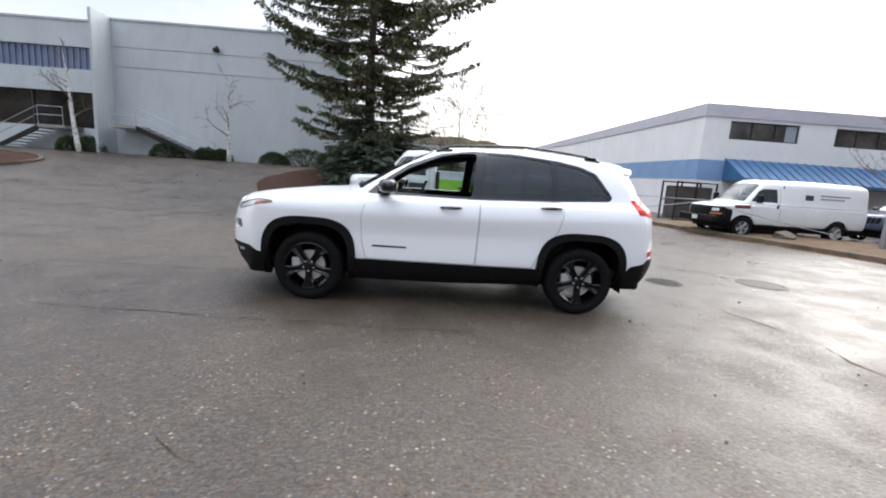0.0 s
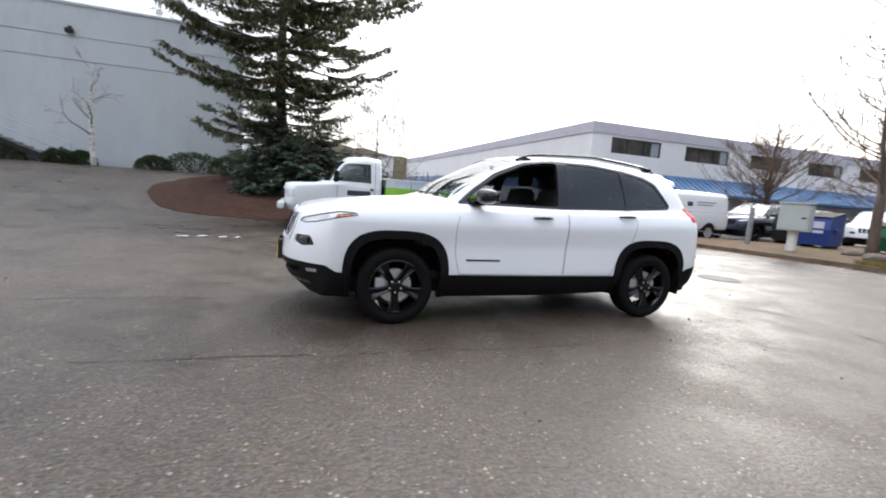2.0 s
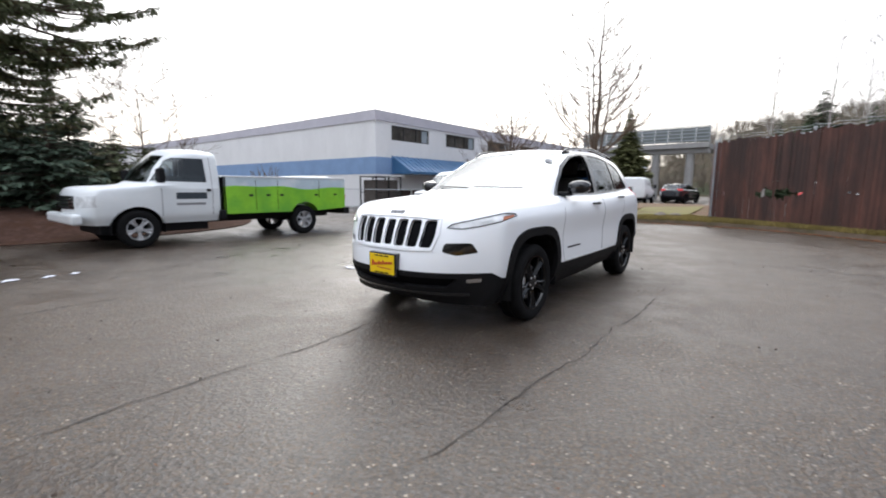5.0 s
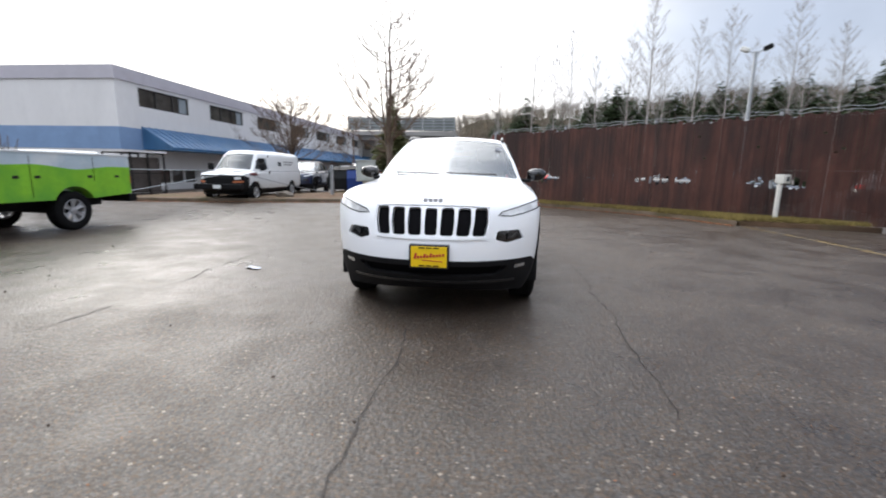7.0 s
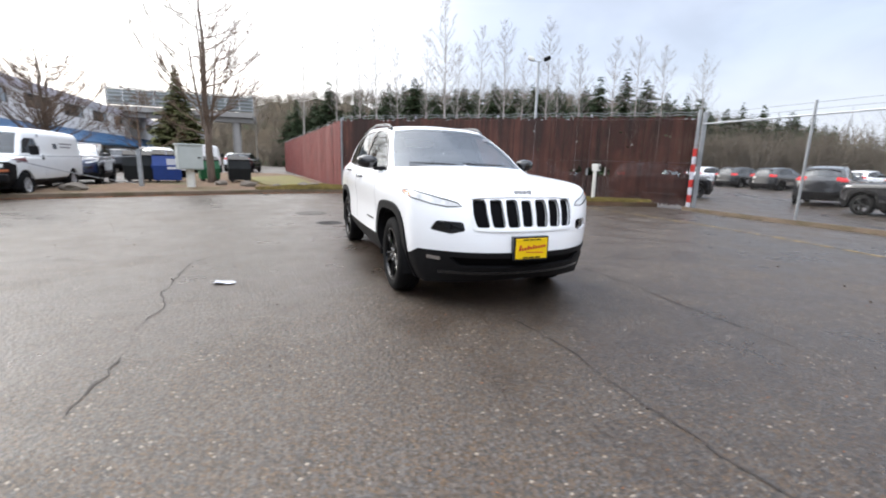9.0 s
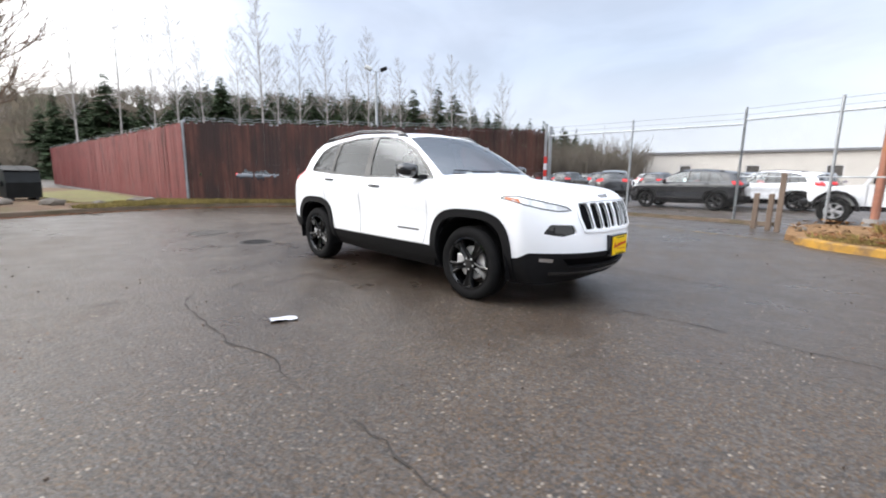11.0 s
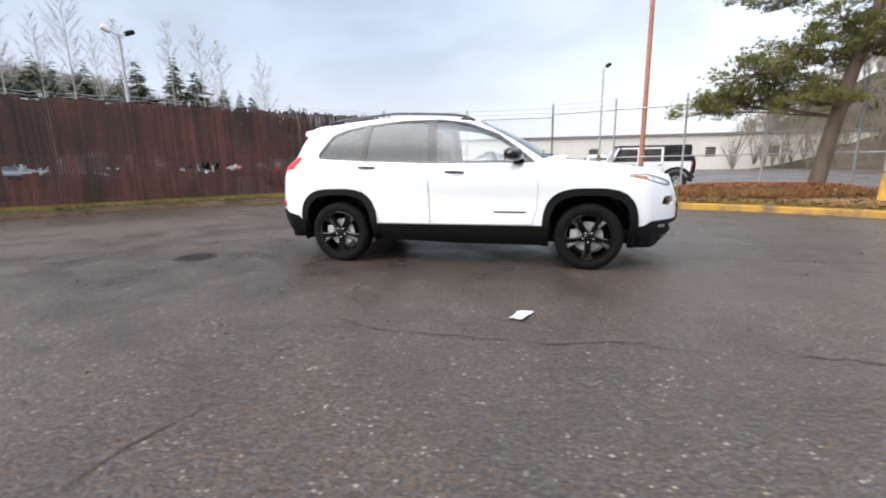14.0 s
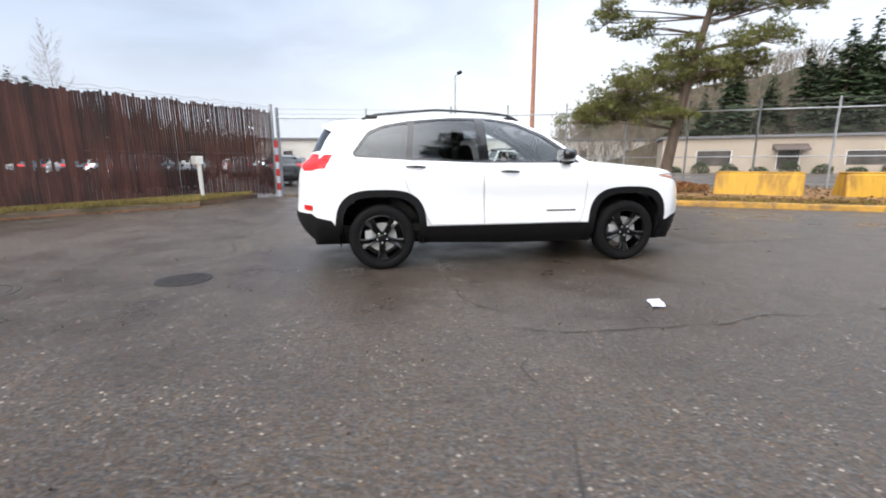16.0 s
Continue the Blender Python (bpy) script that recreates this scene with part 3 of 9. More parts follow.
# ---- slatted fences ----
def slat_fence(name, label, a, b, height, material, base=0.0, pitch=0.062, back=1, broken=0.0):
    a, b = Vector((*a, 0)), Vector((*b, 0))
    d = (b - a)
    L = d.length
    d.normalize()
    n = Vector((-d.y, d.x, 0))
    t = thing(name, label, "fence")
    s = MB()
    k = int(L / pitch)
    rnd = random.Random(3)
    for i in range(k):
        c = a + d * (i + 0.5) * pitch
        z0 = ground_z(c.x, c.y) + base + rnd.uniform(-0.02, 0.05)
        z1 = z0 + height + rnd.uniform(-0.05, 0.04)
        off = n * rnd.uniform(-0.008, 0.008)
        h = Matrix.Rotation(radians(17) * (broken > 0) * sstep(0.5, 0.75, i / k), 3, "Z") @ d * pitch * (0.46 if not broken else rnd.uniform(0.44, 0.497))
        e = n * 0.006
        p = [c - h + off, c + h + off]
        spans = [(z0, z1)]
        u = i / k
        if broken:
            band = noise.noise(Vector((u * 8.5, 0, 4))) + 0.35 * noise.noise(Vector((u * 40, 0, 9)))
            cuts = []
            if band > 0.02 and rnd.random() < 0.72:
                half = 0.025 + 0.24 * min(0.45, band) + rnd.gauss(0, 0.02)
                mid_z = 0.97 + 0.10 * noise.noise(Vector((u * 14, 3, 0))) + rnd.gauss(0, 0.02)
                cuts.append((z0 + mid_z - max(0.02, half), z0 + mid_z + max(0.02, 0.8 * half)))
            if u > 0.6 and rnd.random() < broken * (1 + 1.2 * sstep(0.62, 0.95, u)):
                q = z0 + rnd.uniform(1.5, 2.5)
                cuts.append((q, q + rnd.uniform(0.02, 0.08)))
            spans, zc = [], z0
            for ga, gb in cuts:
                if ga > zc + 0.03:
                    spans.append((zc, ga))
                zc = gb
            spans.append((zc, max(zc + 0.02, z1)))
        for za, zb in spans:
            s.add([q + Vector((0, 0, z)) + w for z in (za, zb) for q in p for w in (-e, e)],
                  [(0, 1, 3, 2), (4, 6, 7, 5), (0, 2, 6, 4), (1, 5, 7, 3), (0, 4, 5, 1), (2, 3, 7, 6)])
    sl = part("slats", s, material, t, fix=False)
    tagged(sl, kind="stuff")
    m = max(1, round(L / 2.9))
    for i in range(m + 1):
        c = a + d * (L * i / m) + n * 0.05 * back
        z0 = ground_z(c.x, c.y)
        part("post", MB().tube([(c.x, c.y, z0 - 0.1), (c.x, c.y, z0 + base + height + 0.12)], 0.035, 8), M_GALV, t, fix=False)
    for k, z in enumerate((height + 0.06, height + 0.14)):
        w = MB()
        pts = [a + d * (L * i / 60) + Vector((0, 0, ground_z(a.x, a.y) + base + z + 0.025 * math.sin(2.1 * i + k))) for i in range(61)]
        part("wire", w.tube(pts, 0.0055, 4), M_GALV, t, fix=False)
    for z in (0.12, height / 2, height - 0.03):
        p, q = a + n * 0.04 * back, b + n * 0.04 * back
        part("rail", MB().tube([(p.x, p.y, ground_z(p.x, p.y) + base + z), (q.x, q.y, ground_z(q.x, q.y) + base + z)], 0.022, 6), M_GALV, t, fix=False)
    return t


slat_fence("fence", "tall chain-link fence with rust-brown privacy slats", (12.6, -0.6), (4.75, -10.06), 2.65, M_RUST, base=0.08, back=1, broken=0.07)
slat_fence("fence", "long fence with faded red privacy slats", (12.6, -0.5), (40.0, 1.2), 2.6, M_RED_SLAT, base=0.08, back=-1)

# ---- distance: wooded slopes, low buildings, the elevated deck ----
def hill(name, label, az0, az1, d0, d1, heights, seed, eye=(-5.0, 2.0)):
    """A wooded slope between two distances; heights by azimuth."""
    mb = MB()
    na, nd = 120, 10
    az = np.linspace(az0, az1, na)
    vs = []
    for a in az:
        h = float(np.interp(a, [q[0] for q in heights], [q[1] for q in heights]))
        for j in range(nd):
            u = j / (nd - 1)
            d = d0 + (d1 - d0) * u
            x, y = eye[0] + d * math.cos(radians(a)), eye[1] + d * math.sin(radians(a))
            z = h * sstep(0, 0.8, u) * (1 + 0.16 * noise.noise(Vector((x * 0.05, y * 0.05, seed))) + 0.12 * noise.noise(Vector((x * 0.3, y * 0.3, seed))))
            vs.append((x, y, z - 0.6 * (1 - u)))
    mb.add(vs, [(i * nd + j, (i + 1) * nd + j, (i + 1) * nd + j + 1, i * nd + j + 1) for i in range(na - 1) for j in range(nd - 1)])
    ob = part(name, mb, M_HILL, smooth=True, fix=False)
    return tagged(ob, label, "hillside", kind="structure")


hill("backdrop_slope_east", "brown wooded winter hillside", -64, 14, 75, 130, [(-64, 3.5), (-62, 6), (-50, 11), (-38, 15.5), (-30, 17), (-10, 15.5), (2, 13), (8, 8.5), (14, 3)], 1)
hill("backdrop_slope_southwest", "brown-green wooded bank", -168, -110, 58, 95, [(-168, 14), (-140, 14), (-128, 14), (-122, 12.5), (-116, 7), (-112, 3), (-110, 1)], 2, eye=(1.3, 5.3))
hill("backdrop_ridge_south", "low distant wooded ridge", -122, -60, 150, 220, [(-122, 8), (-110, 6.0), (-95, 6), (-80, 6.0), (-70, 7), (-60, 9)], 3)
hill("backdrop_ridge_north", "low distant wooded ridge", 10, 150, 160, 230, [(10, 7), (40, 10), (90, 20), (100, 20), (150, 16)], 4)


def brush(name, label, az0, az1, d0, d1, n, hmin, hmax, seed, material, eye=(-5.0, 2.0), lift=None):
    """Bare winter scrub: many fans of twigs, one thing nobody could count."""
    rnd = random.Random(seed)
    mb = MB()
    for i in range(n):
        a, u = radians(rnd.uniform(az0, az1)), rnd.random()
        d = d0 + (d1 - d0) * u
        x, y = eye[0] + d * math.cos(a), eye[1] + d * math.sin(a)
        z = (lift(math.degrees(a), u) if lift else ground_z(x, y)) - 0.2
        h = rnd.uniform(hmin, hmax)
        for k in range(9):
            an, sp = rnd.uniform(0, 6.28), rnd.uniform(0.1, 0.5)
            p0 = Vector((x, y, z))
            p1 = Vector((x + math.cos(an) * sp * h * 0.4, y + math.sin(an) * sp * h * 0.4, z + h * rnd.uniform(0.4, 0.6)))
            p2 = p1 + Vector((math.cos(an) * sp * h * 0.5, math.sin(an) * sp * h * 0.5, h * rnd.uniform(0.25, 0.5)))
            w = 0.010 * h
            mb.tube([p0, p1, p2], [w, w * 0.7, w * 0.3], 3, cap=False)
            for q in range(3):
                e = p1.lerp(p2, rnd.random()) + Vector((rnd.gauss(0, .16), rnd.gauss(0, .16), rnd.uniform(0, .3))) * h
                mb.tube([p1.lerp(p2, rnd.random() * 0.5), e], [w * 0.5, w * 0.25], 3, cap=False)
    ob = part(name, mb, material, fix=False)
    return tagged(ob, label, "brush", kind="stuff")


lift_e = lambda a, u: float(np.interp(a, [-64, -62, -50, -38, -30, -10, 2, 8, 14], [3.5, 6, 11, 15.5, 17, 15.5, 13, 8.5, 3])) * sstep(0, 0.8, u)
brush("winter_brush", "bare brown brush over the hillside", -62, 12, 74, 126, 1700, 1.8, 4.2, 5, M_BRUSH, lift=lift_e)
lift_w = lambda a, u: float(np.interp(a, [-168, -140, -128, -122, -116, -112, -110], [14, 14, 14, 12.5, 7, 3, 1])) * sstep(0, 0.8, u)
brush("winter_brush", "bare brush over the south-west bank", -165, -112, 58, 92, 620, 2, 4.5, 6, M_BRUSH, eye=(1.3, 5.3), lift=lift_w)
brush("winter_brush", "bare grey-brown woodland edge beyond the fenced lot", -47, -68, 54, 62, 170, 3.0, 6.0, 8, M_BRUSH)
brush("winter_brush", "bare bushes beside the far white wall", 62, 96, 30, 44, 26, 1.5, 3.2, 7, M_TWIG)

M_TAN = mat("tan_stucco", (0.40, 0.335, 0.27), 0.85, var=0.06, scale=0.5, stain=0.15)
M_BEIGE = mat("beige_block_wall", (0.58, 0.55, 0.51), 0.85, var=0.06, scale=0.5, stain=0.2)
M_ROOF_GREY = mat("grey_roof", (0.16, 0.16, 0.17), 0.8, var=0.1)
M_TEAL = mat("brown_awning", (0.10, 0.075, 0.062), 0.7, var=0.1)


def long_shed(name, label, a, b, depth, h, wall, base, openings, band=None):
    """A low building along the line a to b, its front to the right of that way."""
    a, b = Vector((*a, 0)), Vector((*b, 0))
    L = (b - a).length
    ang = math.degrees(math.atan2(b.y - a.y, b.x - a.x))
    t = thing(name, label, "building", (a.x, a.y, base), ang)
    w = MB()
    prev = 0.0
    for s, wd, z0, z1, kind in sorted(openings):
        w.box((prev, 0, -0.5), (s, 0.25, h))
        w.box((s, 0, -0.5), (s + wd, 0.25, z0)).box((s, 0, z1), (s + wd, 0.25, h))
        prev = s + wd
    w.box((prev, 0, -0.5), (L, 0.25, h)).box((0, 0.6, -0.5), (L, depth, h - 0.02))
    part("wall", w, wall, t)
    part("roof", MB().box((-0.3, -0.3, h), (L + 0.3, depth, h + 0.22)), M_ROOF_GREY, t)
    for s, wd, z0, z1, kind in openings:
        o = part("window" if kind == "w" else "door", MB().box((s, 0.12, z0), (s + wd, 0.18, z1)), M_GLASS_DARK, t)
        part("frame", MB().box((s, 0.05, z1 - 0.08), (s + wd, 0.14, z1)).box((s, 0.05, z0), (s + 0.08, 0.14, z1)).box((s + wd - 0.08, 0.05, z0), (s + wd, 0.14, z1)), M_WALL_WHITE, o)
        if kind == "a":
            part("awning", MB().prism([(0.0, z1 + 0.4), (-1.2, z1 - 0.1), (-1.2, z1 - 0.2), (0.0, z1 - 0.1)], "x", s - 0.4, s + wd + 0.4), M_TEAL, t)
    return t


long_shed("workshop_building", "long low beige workshop across the south lot", (-40, -52), (17, -52), 14, 4.0, M_BEIGE, -0.2,
          [(4 + 6.5 * k, 1.3, 1.5, 2.7, "w") for k in range(8)])
bpy.data.objects["workshop_building"].matrix_basis = pose(17, -52, -0.2, 0, 0, 180)
long_shed("shop_building", "tan stucco shop building with small dark awnings", (-52, -20), (-27.0, -35.5), 10, 3.1, M_TAN, 0.0,
          [(3.0, 3.0, 0.5, 2.0, "w"), (9.5, 1.8, 0.2, 2.1, "a"), (14.5, 3.2, 0.6, 1.9, "w"), (20, 1.6, 0.2, 2.0, "a")])
bpy.data.objects["shop_building"].matrix_basis = pose(-27.0, -35.5, 0.0, 0, 0, 180 - 31.8)
long_shed("low_building", "low white building beyond the truck yard", (-8, 70), (14, 66), 12, 6.2, M_WALL_WHITE, 0.0, [])
bpy.data.objects["low_building"].matrix_basis = pose(-10, 72, 0.0, 0, 0, -8)


M_DECK_PANEL = mat("grey_green_panel", (0.17, 0.195, 0.19), 0.45, var=0.15, scale=1.0, stain=0.2)


def elevated_deck():
    t = thing("elevated_deck", "grey elevated concrete deck with lattice railings on round columns", "bridge")
    x, y0, y1, z = 48.5, 4.2, 17.5, 5.5
    part("deck", MB().box((x, y0, z), (x + 9, y1, z + 0.55), bev=0.05), M_CONCRETE, t)
    for y in (6.0, 9.4, 13.0, 16.4):
        part("column", MB().tube([(x + 0.9, y, -0.2), (x + 0.9, y, z)], 0.42, 14), M_CONCRETE, t, smooth=True, sharp=40)
    for k in range(5):
        zz = z + 0.75 + 0.36 * k
        part("rail", MB().box((x, y0, zz), (x + 0.08, y1, zz + 0.10)), M_GALV, t)
    for y in np.arange(y0, y1 + 0.01, 1.33):
        part("post", MB().box((x - 0.03, y - 0.05, z + 0.5), (x + 0.1, y + 0.05, z + 2.3)), M_GALV, t)
    for y in np.arange(y0 + 0.05, y1 - 1.0, 1.33):
        part("rail_panel", MB().box((x + 0.10, y + 0.02, z + 0.62), (x + 0.13, y + 1.22, z + 2.15)), M_DECK_PANEL, t)
    part("cross_beam", MB().box((x + 0.4, y0, z - 0.5), (x + 1.4, y1, z - 0.02)), M_CONCRETE, t)


elevated_deck()

# ---- vehicle shells: one smooth skin lofted over plan rings, split along drawn outlines ----
from mathutils.geometry import delaunay_2d_cdt

M_PAINT = mat("white_car_paint", (0.88, 0.895, 0.92), 0.28, var=0.004, scale=0.6, coat=0.6)
M_GAP = mat("panel_gap_shadow_grey", (0.22, 0.22, 0.23), 0.7, var=0.05)
M_CLAD = mat("black_moulded_plastic", (0.008, 0.008, 0.009), 0.6, spec=0.16, var=0.15, scale=20, bump=0.05, bscale=300)
M_GLOSS_BLACK = mat("gloss_black", (0.008, 0.008, 0.009), 0.12, var=0.1, coat=0.5)
M_GRILLE = mat("black_grille_mesh", (0.004, 0.004, 0.005), 0.6, spec=0.05, var=0.4, scale=90)
M_TYRE = mat("tyre_rubber", (0.008, 0.008, 0.0085), 0.8, spec=0.12, var=0.25, scale=14, bump=0.1, bscale=120)
M_RIM = mat("gloss_black_alloy", (0.004, 0.004, 0.0045), 0.07, 0.0, spec=0.42, var=0.15)
M_STEEL = mat("bright_steel", (0.62, 0.62, 0.63), 0.34, 0.5, var=0.1, scale=15)
M_CHROME = mat("chrome", (0.68, 0.69, 0.70), 0.12, 1.0, var=0.05)
M_TRIM_IN = mat("dark_cabin_trim", (0.028, 0.027, 0.027), 0.85, var=0.15, scale=10)
M_SEAT = mat("charcoal_seat_cloth", (0.040, 0.038, 0.037), 0.9, var=0.2, scale=25, bump=0.1, bscale=150)
M_LENS = mat("clear_lamp_lens", (0.70, 0.71, 0.72), 0.12, 0.12, var=0.3, scale=12, coat=0.6)
M_AMBER = mat("amber_lens", (0.50, 0.16, 0.07), 0.12, var=0.1, coat=0.5)
M_RED_LENS = mat("red_lamp_lens", (0.55, 0.014, 0.016), 0.35, spec=0.25, var=0.15, scale=12)
M_PLATE = mat("yellow_plate", (0.85, 0.56, 0.0), 0.45, var=0.04)
M_PLATE_INK = mat("red_plate_ink", (0.45, 0.03, 0.02), 0.5, var=0.05)
G_CLEAR = glass_mat("clear_car_glass", (0.72, 0.80, 0.78), ior=1.9)
G_SCREEN = glass_mat("windscreen_glass", (0.70, 0.80, 0.82), ior=3.3)
G_TINT = glass_mat("privacy_car_glass", (0.13, 0.15, 0.17), ior=1.8)


class Shell:
    def __init__(self, rings, a=0.28, b=0.76, ns=361, sub=14, soft=0.016):
        """rings, from the sill up: (xf, xfc, xrc, xr, yf, yw, yr, zf, zc, zm, zq, zr, pf, pr)."""
        self.a, self.b = a, b
        s = np.linspace(0, 1, ns)
        self.s = s
        R = [self.ring(r, s, soft) for r in rings]
        R = np.array(R)                       # k, ns, 3
        K = len(R)
        d = np.diff(R, axis=0)
        m = np.zeros_like(R)
        m[0], m[-1] = d[0], d[-1]
        p = d[:-1] * d[1:]
        with np.errstate(divide="ignore", invalid="ignore"):
            h = np.where(p > 0, 2 * p / (d[:-1] + d[1:]), 0.0)
        m[1:-1] = 0.5 * h + 0.25 * np.clip(d[:-1] + d[1:], -1, 1) * (p > 0)
        rows = []
        for k in range(K - 1):
            for j in range(sub if k < K - 2 else sub + 1):
                t = j / sub
                rows.append((2 * t ** 3 - 3 * t * t + 1) * R[k] + (t ** 3 - 2 * t * t + t) * m[k] + (-2 * t ** 3 + 3 * t * t) * R[k + 1] + (t ** 3 - t * t) * m[k + 1])
        self.P = np.array(rows).transpose(1, 0, 2)      # ns, nt, 3
        self.tmax = K - 1
        self.nt = self.P.shape[1]
        self.t = np.linspace(0, self.tmax, self.nt)
        du = np.gradient(self.P, axis=0)
        dv = np.gradient(self.P, axis=1)
        du[0, :, 0] = du[0, :, 2] = 0
        du[-1, :, 0] = du[-1, :, 2] = 0
        du[0, :, 1] = np.abs(du[0, :, 1]) + 1e-6
        du[-1, :, 1] = -np.abs(du[-1, :, 1]) - 1e-6
        n = np.cross(du, dv)
        n[:, -1] = (0, 0, 1)
        ln = np.linalg.norm(n, axis=2, keepdims=True)
        n = n / np.maximum(ln, 1e-9)
        if n[ns // 2, self.nt // 3, 1] < 0:
            n = -n
        n[:, -1] = (0, 0, 1)
        self.Nrm = n

    def ring(self, r, s, soft):
        xf, xfc, xrc, xr, yf, yw, yr, zf, zc, zm, zq, zr, pf, pr = r
        a, b = self.a, self.b
        x, y = np.zeros_like(s), np.zeros_like(s)
        f = s <= a
        u = s[f] / a
        y[f], x[f] = yf * u, xf + (xfc - xf) * u ** pf
        g = (s > a) & (s < b)
        u = (s[g] - a) / (b - a)
        x[g] = xfc + (xrc - xfc) * u
        y[g] = yw - (yw - yf) * np.maximum(0, 1 - u / 0.45) ** 2.2 - (yw - yr) * np.maximum(0, (u - 0.45) / 0.55) ** 2.2
        h = s >= b
        u = (1 - s[h]) / (1 - b)
        y[h], x[h] = yr * u, xr - (xr - xrc) * u ** pr
        z = np.interp(s, [0, a, (a + b) / 2, b, 1], [zf, zc, zm, zq, zr])
        out = np.stack([x, y, z], 1)
        w = max(1, int(soft * len(s)))
        ker = np.hanning(2 * w + 3)[1:-1]
        ker /= ker.sum()
        flip = np.array([1, -1, 1])
        ext = np.concatenate([(out[1:w + 1] * flip)[::-1], out, (out[-w - 1:-1] * flip)[::-1]])
        out = np.stack([np.convolve(ext[:, i], ker, "valid") for i in range(3)], 1)
        out[0, 1] = out[-1, 1] = 0
        return out

    def at(self, s, t, what=None):
        A = self.P if what is None else what
        s, t = np.asarray(s, float), np.asarray(t, float)
        fs = np.clip(s, 0, 1) * (len(self.s) - 1)
        ft = np.clip(t / self.tmax, 0, 1) * (self.nt - 1)
        i, j = np.minimum(fs.astype(int), len(self.s) - 2), np.minimum(ft.astype(int), self.nt - 2)
        u, v = (fs - i)[..., None], (ft - j)[..., None]
        return (A[i, j] * (1 - u) + A[i + 1, j] * u) * (1 - v) + (A[i, j + 1] * (1 - u) + A[i + 1, j + 1] * u) * v

    def find(self, pts, dims=(0, 1, 2), srange=(0, 1), trange=None):
        """(s, t) of the places on the skin nearest to points that are known in some coordinates."""
        trange = trange or (0, self.tmax)
        i0, i1 = int(srange[0] * (len(self.s) - 1)), int(srange[1] * (len(self.s) - 1)) + 1
        j0 = int(trange[0] / self.tmax * (self.nt - 1))
        j1 = int(trange[1] / self.tmax * (self.nt - 1)) + 1
        sub = self.P[i0:i1, j0:j1][..., list(dims)]
        out = []
        for p in pts:
            d = ((sub - np.array(p)) ** 2).sum(-1)
            i, j = np.unravel_index(d.argmin(), d.shape)
            uv = np.array([self.s[i + i0], self.t[j + j0]])
            for _ in range(4):
                e = 1e-3
                c = self.at(uv[0], uv[1])[list(dims)]
                J = np.stack([(self.at(min(1, uv[0] + e), uv[1])[list(dims)] - c) / e, (self.at(uv[0], uv[1] + e)[list(dims)] - c) / e], 1)
                step = np.linalg.lstsq(J + 1e-9, np.array(p) - c, rcond=None)[0]
                if np.abs(step).max() > 0.1:
                    break
                uv = np.clip(uv + step, [srange[0], trange[0]], [srange[1], trange[1]])
            out.append((float(uv[0]), float(uv[1])))
        return out

    SC, TC = 6.0, 0.35

    def split(self, outlines, classify, gs=170, per=9):
        """Triangles of the half skin, cut along closed outlines in (s, t); classify(s, t, xyz) names each one's part."""
        pts = []
        gt = int(self.tmax * per)
        for i in range(gs + 1):
            for j in range(gt + 1):
                pts.append(Vector((i / gs * self.SC, j / gt * self.tmax * self.TC)))
        edges = []
        for line, closed in outlines:
            o = len(pts)
            for s, t in line:
                pts.append(Vector((s * self.SC, t * self.TC)))
            n = len(line)
            edges += [(o + i, o + (i + 1) % n) for i in range(n if closed else n - 1)]
        res = delaunay_2d_cdt(pts, edges, [], 0, 1e-5)
        uv = np.array([(p.x / self.SC, p.y / self.TC) for p in res[0]])
        tris = np.array([f for f in res[2] if len(f) == 3])
        cen = uv[tris].mean(1)
        xyz = self.at(cen[:, 0], cen[:, 1])
        names = classify(cen[:, 0], cen[:, 1], xyz)
        groups = {k: tris[names == k] for k in set(names.tolist()) if k}
        self.uv = uv
        self.V = self.at(uv[:, 0], uv[:, 1])
        N = self.at(uv[:, 0], uv[:, 1], self.Nrm)
        self.VN = N / np.maximum(np.linalg.norm(N, axis=1, keepdims=True), 1e-9)
        return groups

    def skin(self, name, tris, material, parent, side=1, off=0.0, skirt=0.02, label="", both=False, flipn=False):
        """A part from some of the triangles, on one side or on both, with its rim turned in."""
        verts, faces, norms = [], [], []
        tris = np.array(tris)
        used, inv = np.unique(tris.ravel(), return_inverse=True)
        T = inv.reshape(-1, 3)
        p, n = self.V[used] + self.VN[used] * off, self.VN[used]
        cnt = {}
        for f in T:
            for a, b in ((f[0], f[1]), (f[1], f[2]), (f[2], f[0])):
                k = (min(a, b), max(a, b))
                cnt[k] = None if k in cnt else (a, b)
        mid = np.abs(p[:, 1]) < 2e-3
        rim = [e for e in cnt.values() if e is not None and not (mid[e[0]] and mid[e[1]])]
        for sd in ((1, -1) if both else (side,)):
            m = np.array([1, sd, 1])
            o = len(verts)
            verts += [tuple(q) for q in p * m]
            norms += [tuple(q) for q in (n * m if not flipn else -n * m)]
            # wind outwards
            fl = T
            e1, e2 = p[T[:, 1]] - p[T[:, 0]], p[T[:, 2]] - p[T[:, 0]]
            wrong = (np.cross(e1, e2) * n[T].mean(1)).sum(1) < 0
            for f, w in zip(T, wrong):
                w = bool(w) ^ (sd < 0) ^ flipn
                faces.append((o + f[0], o + f[2], o + f[1]) if w else (o + f[0], o + f[1], o + f[2]))
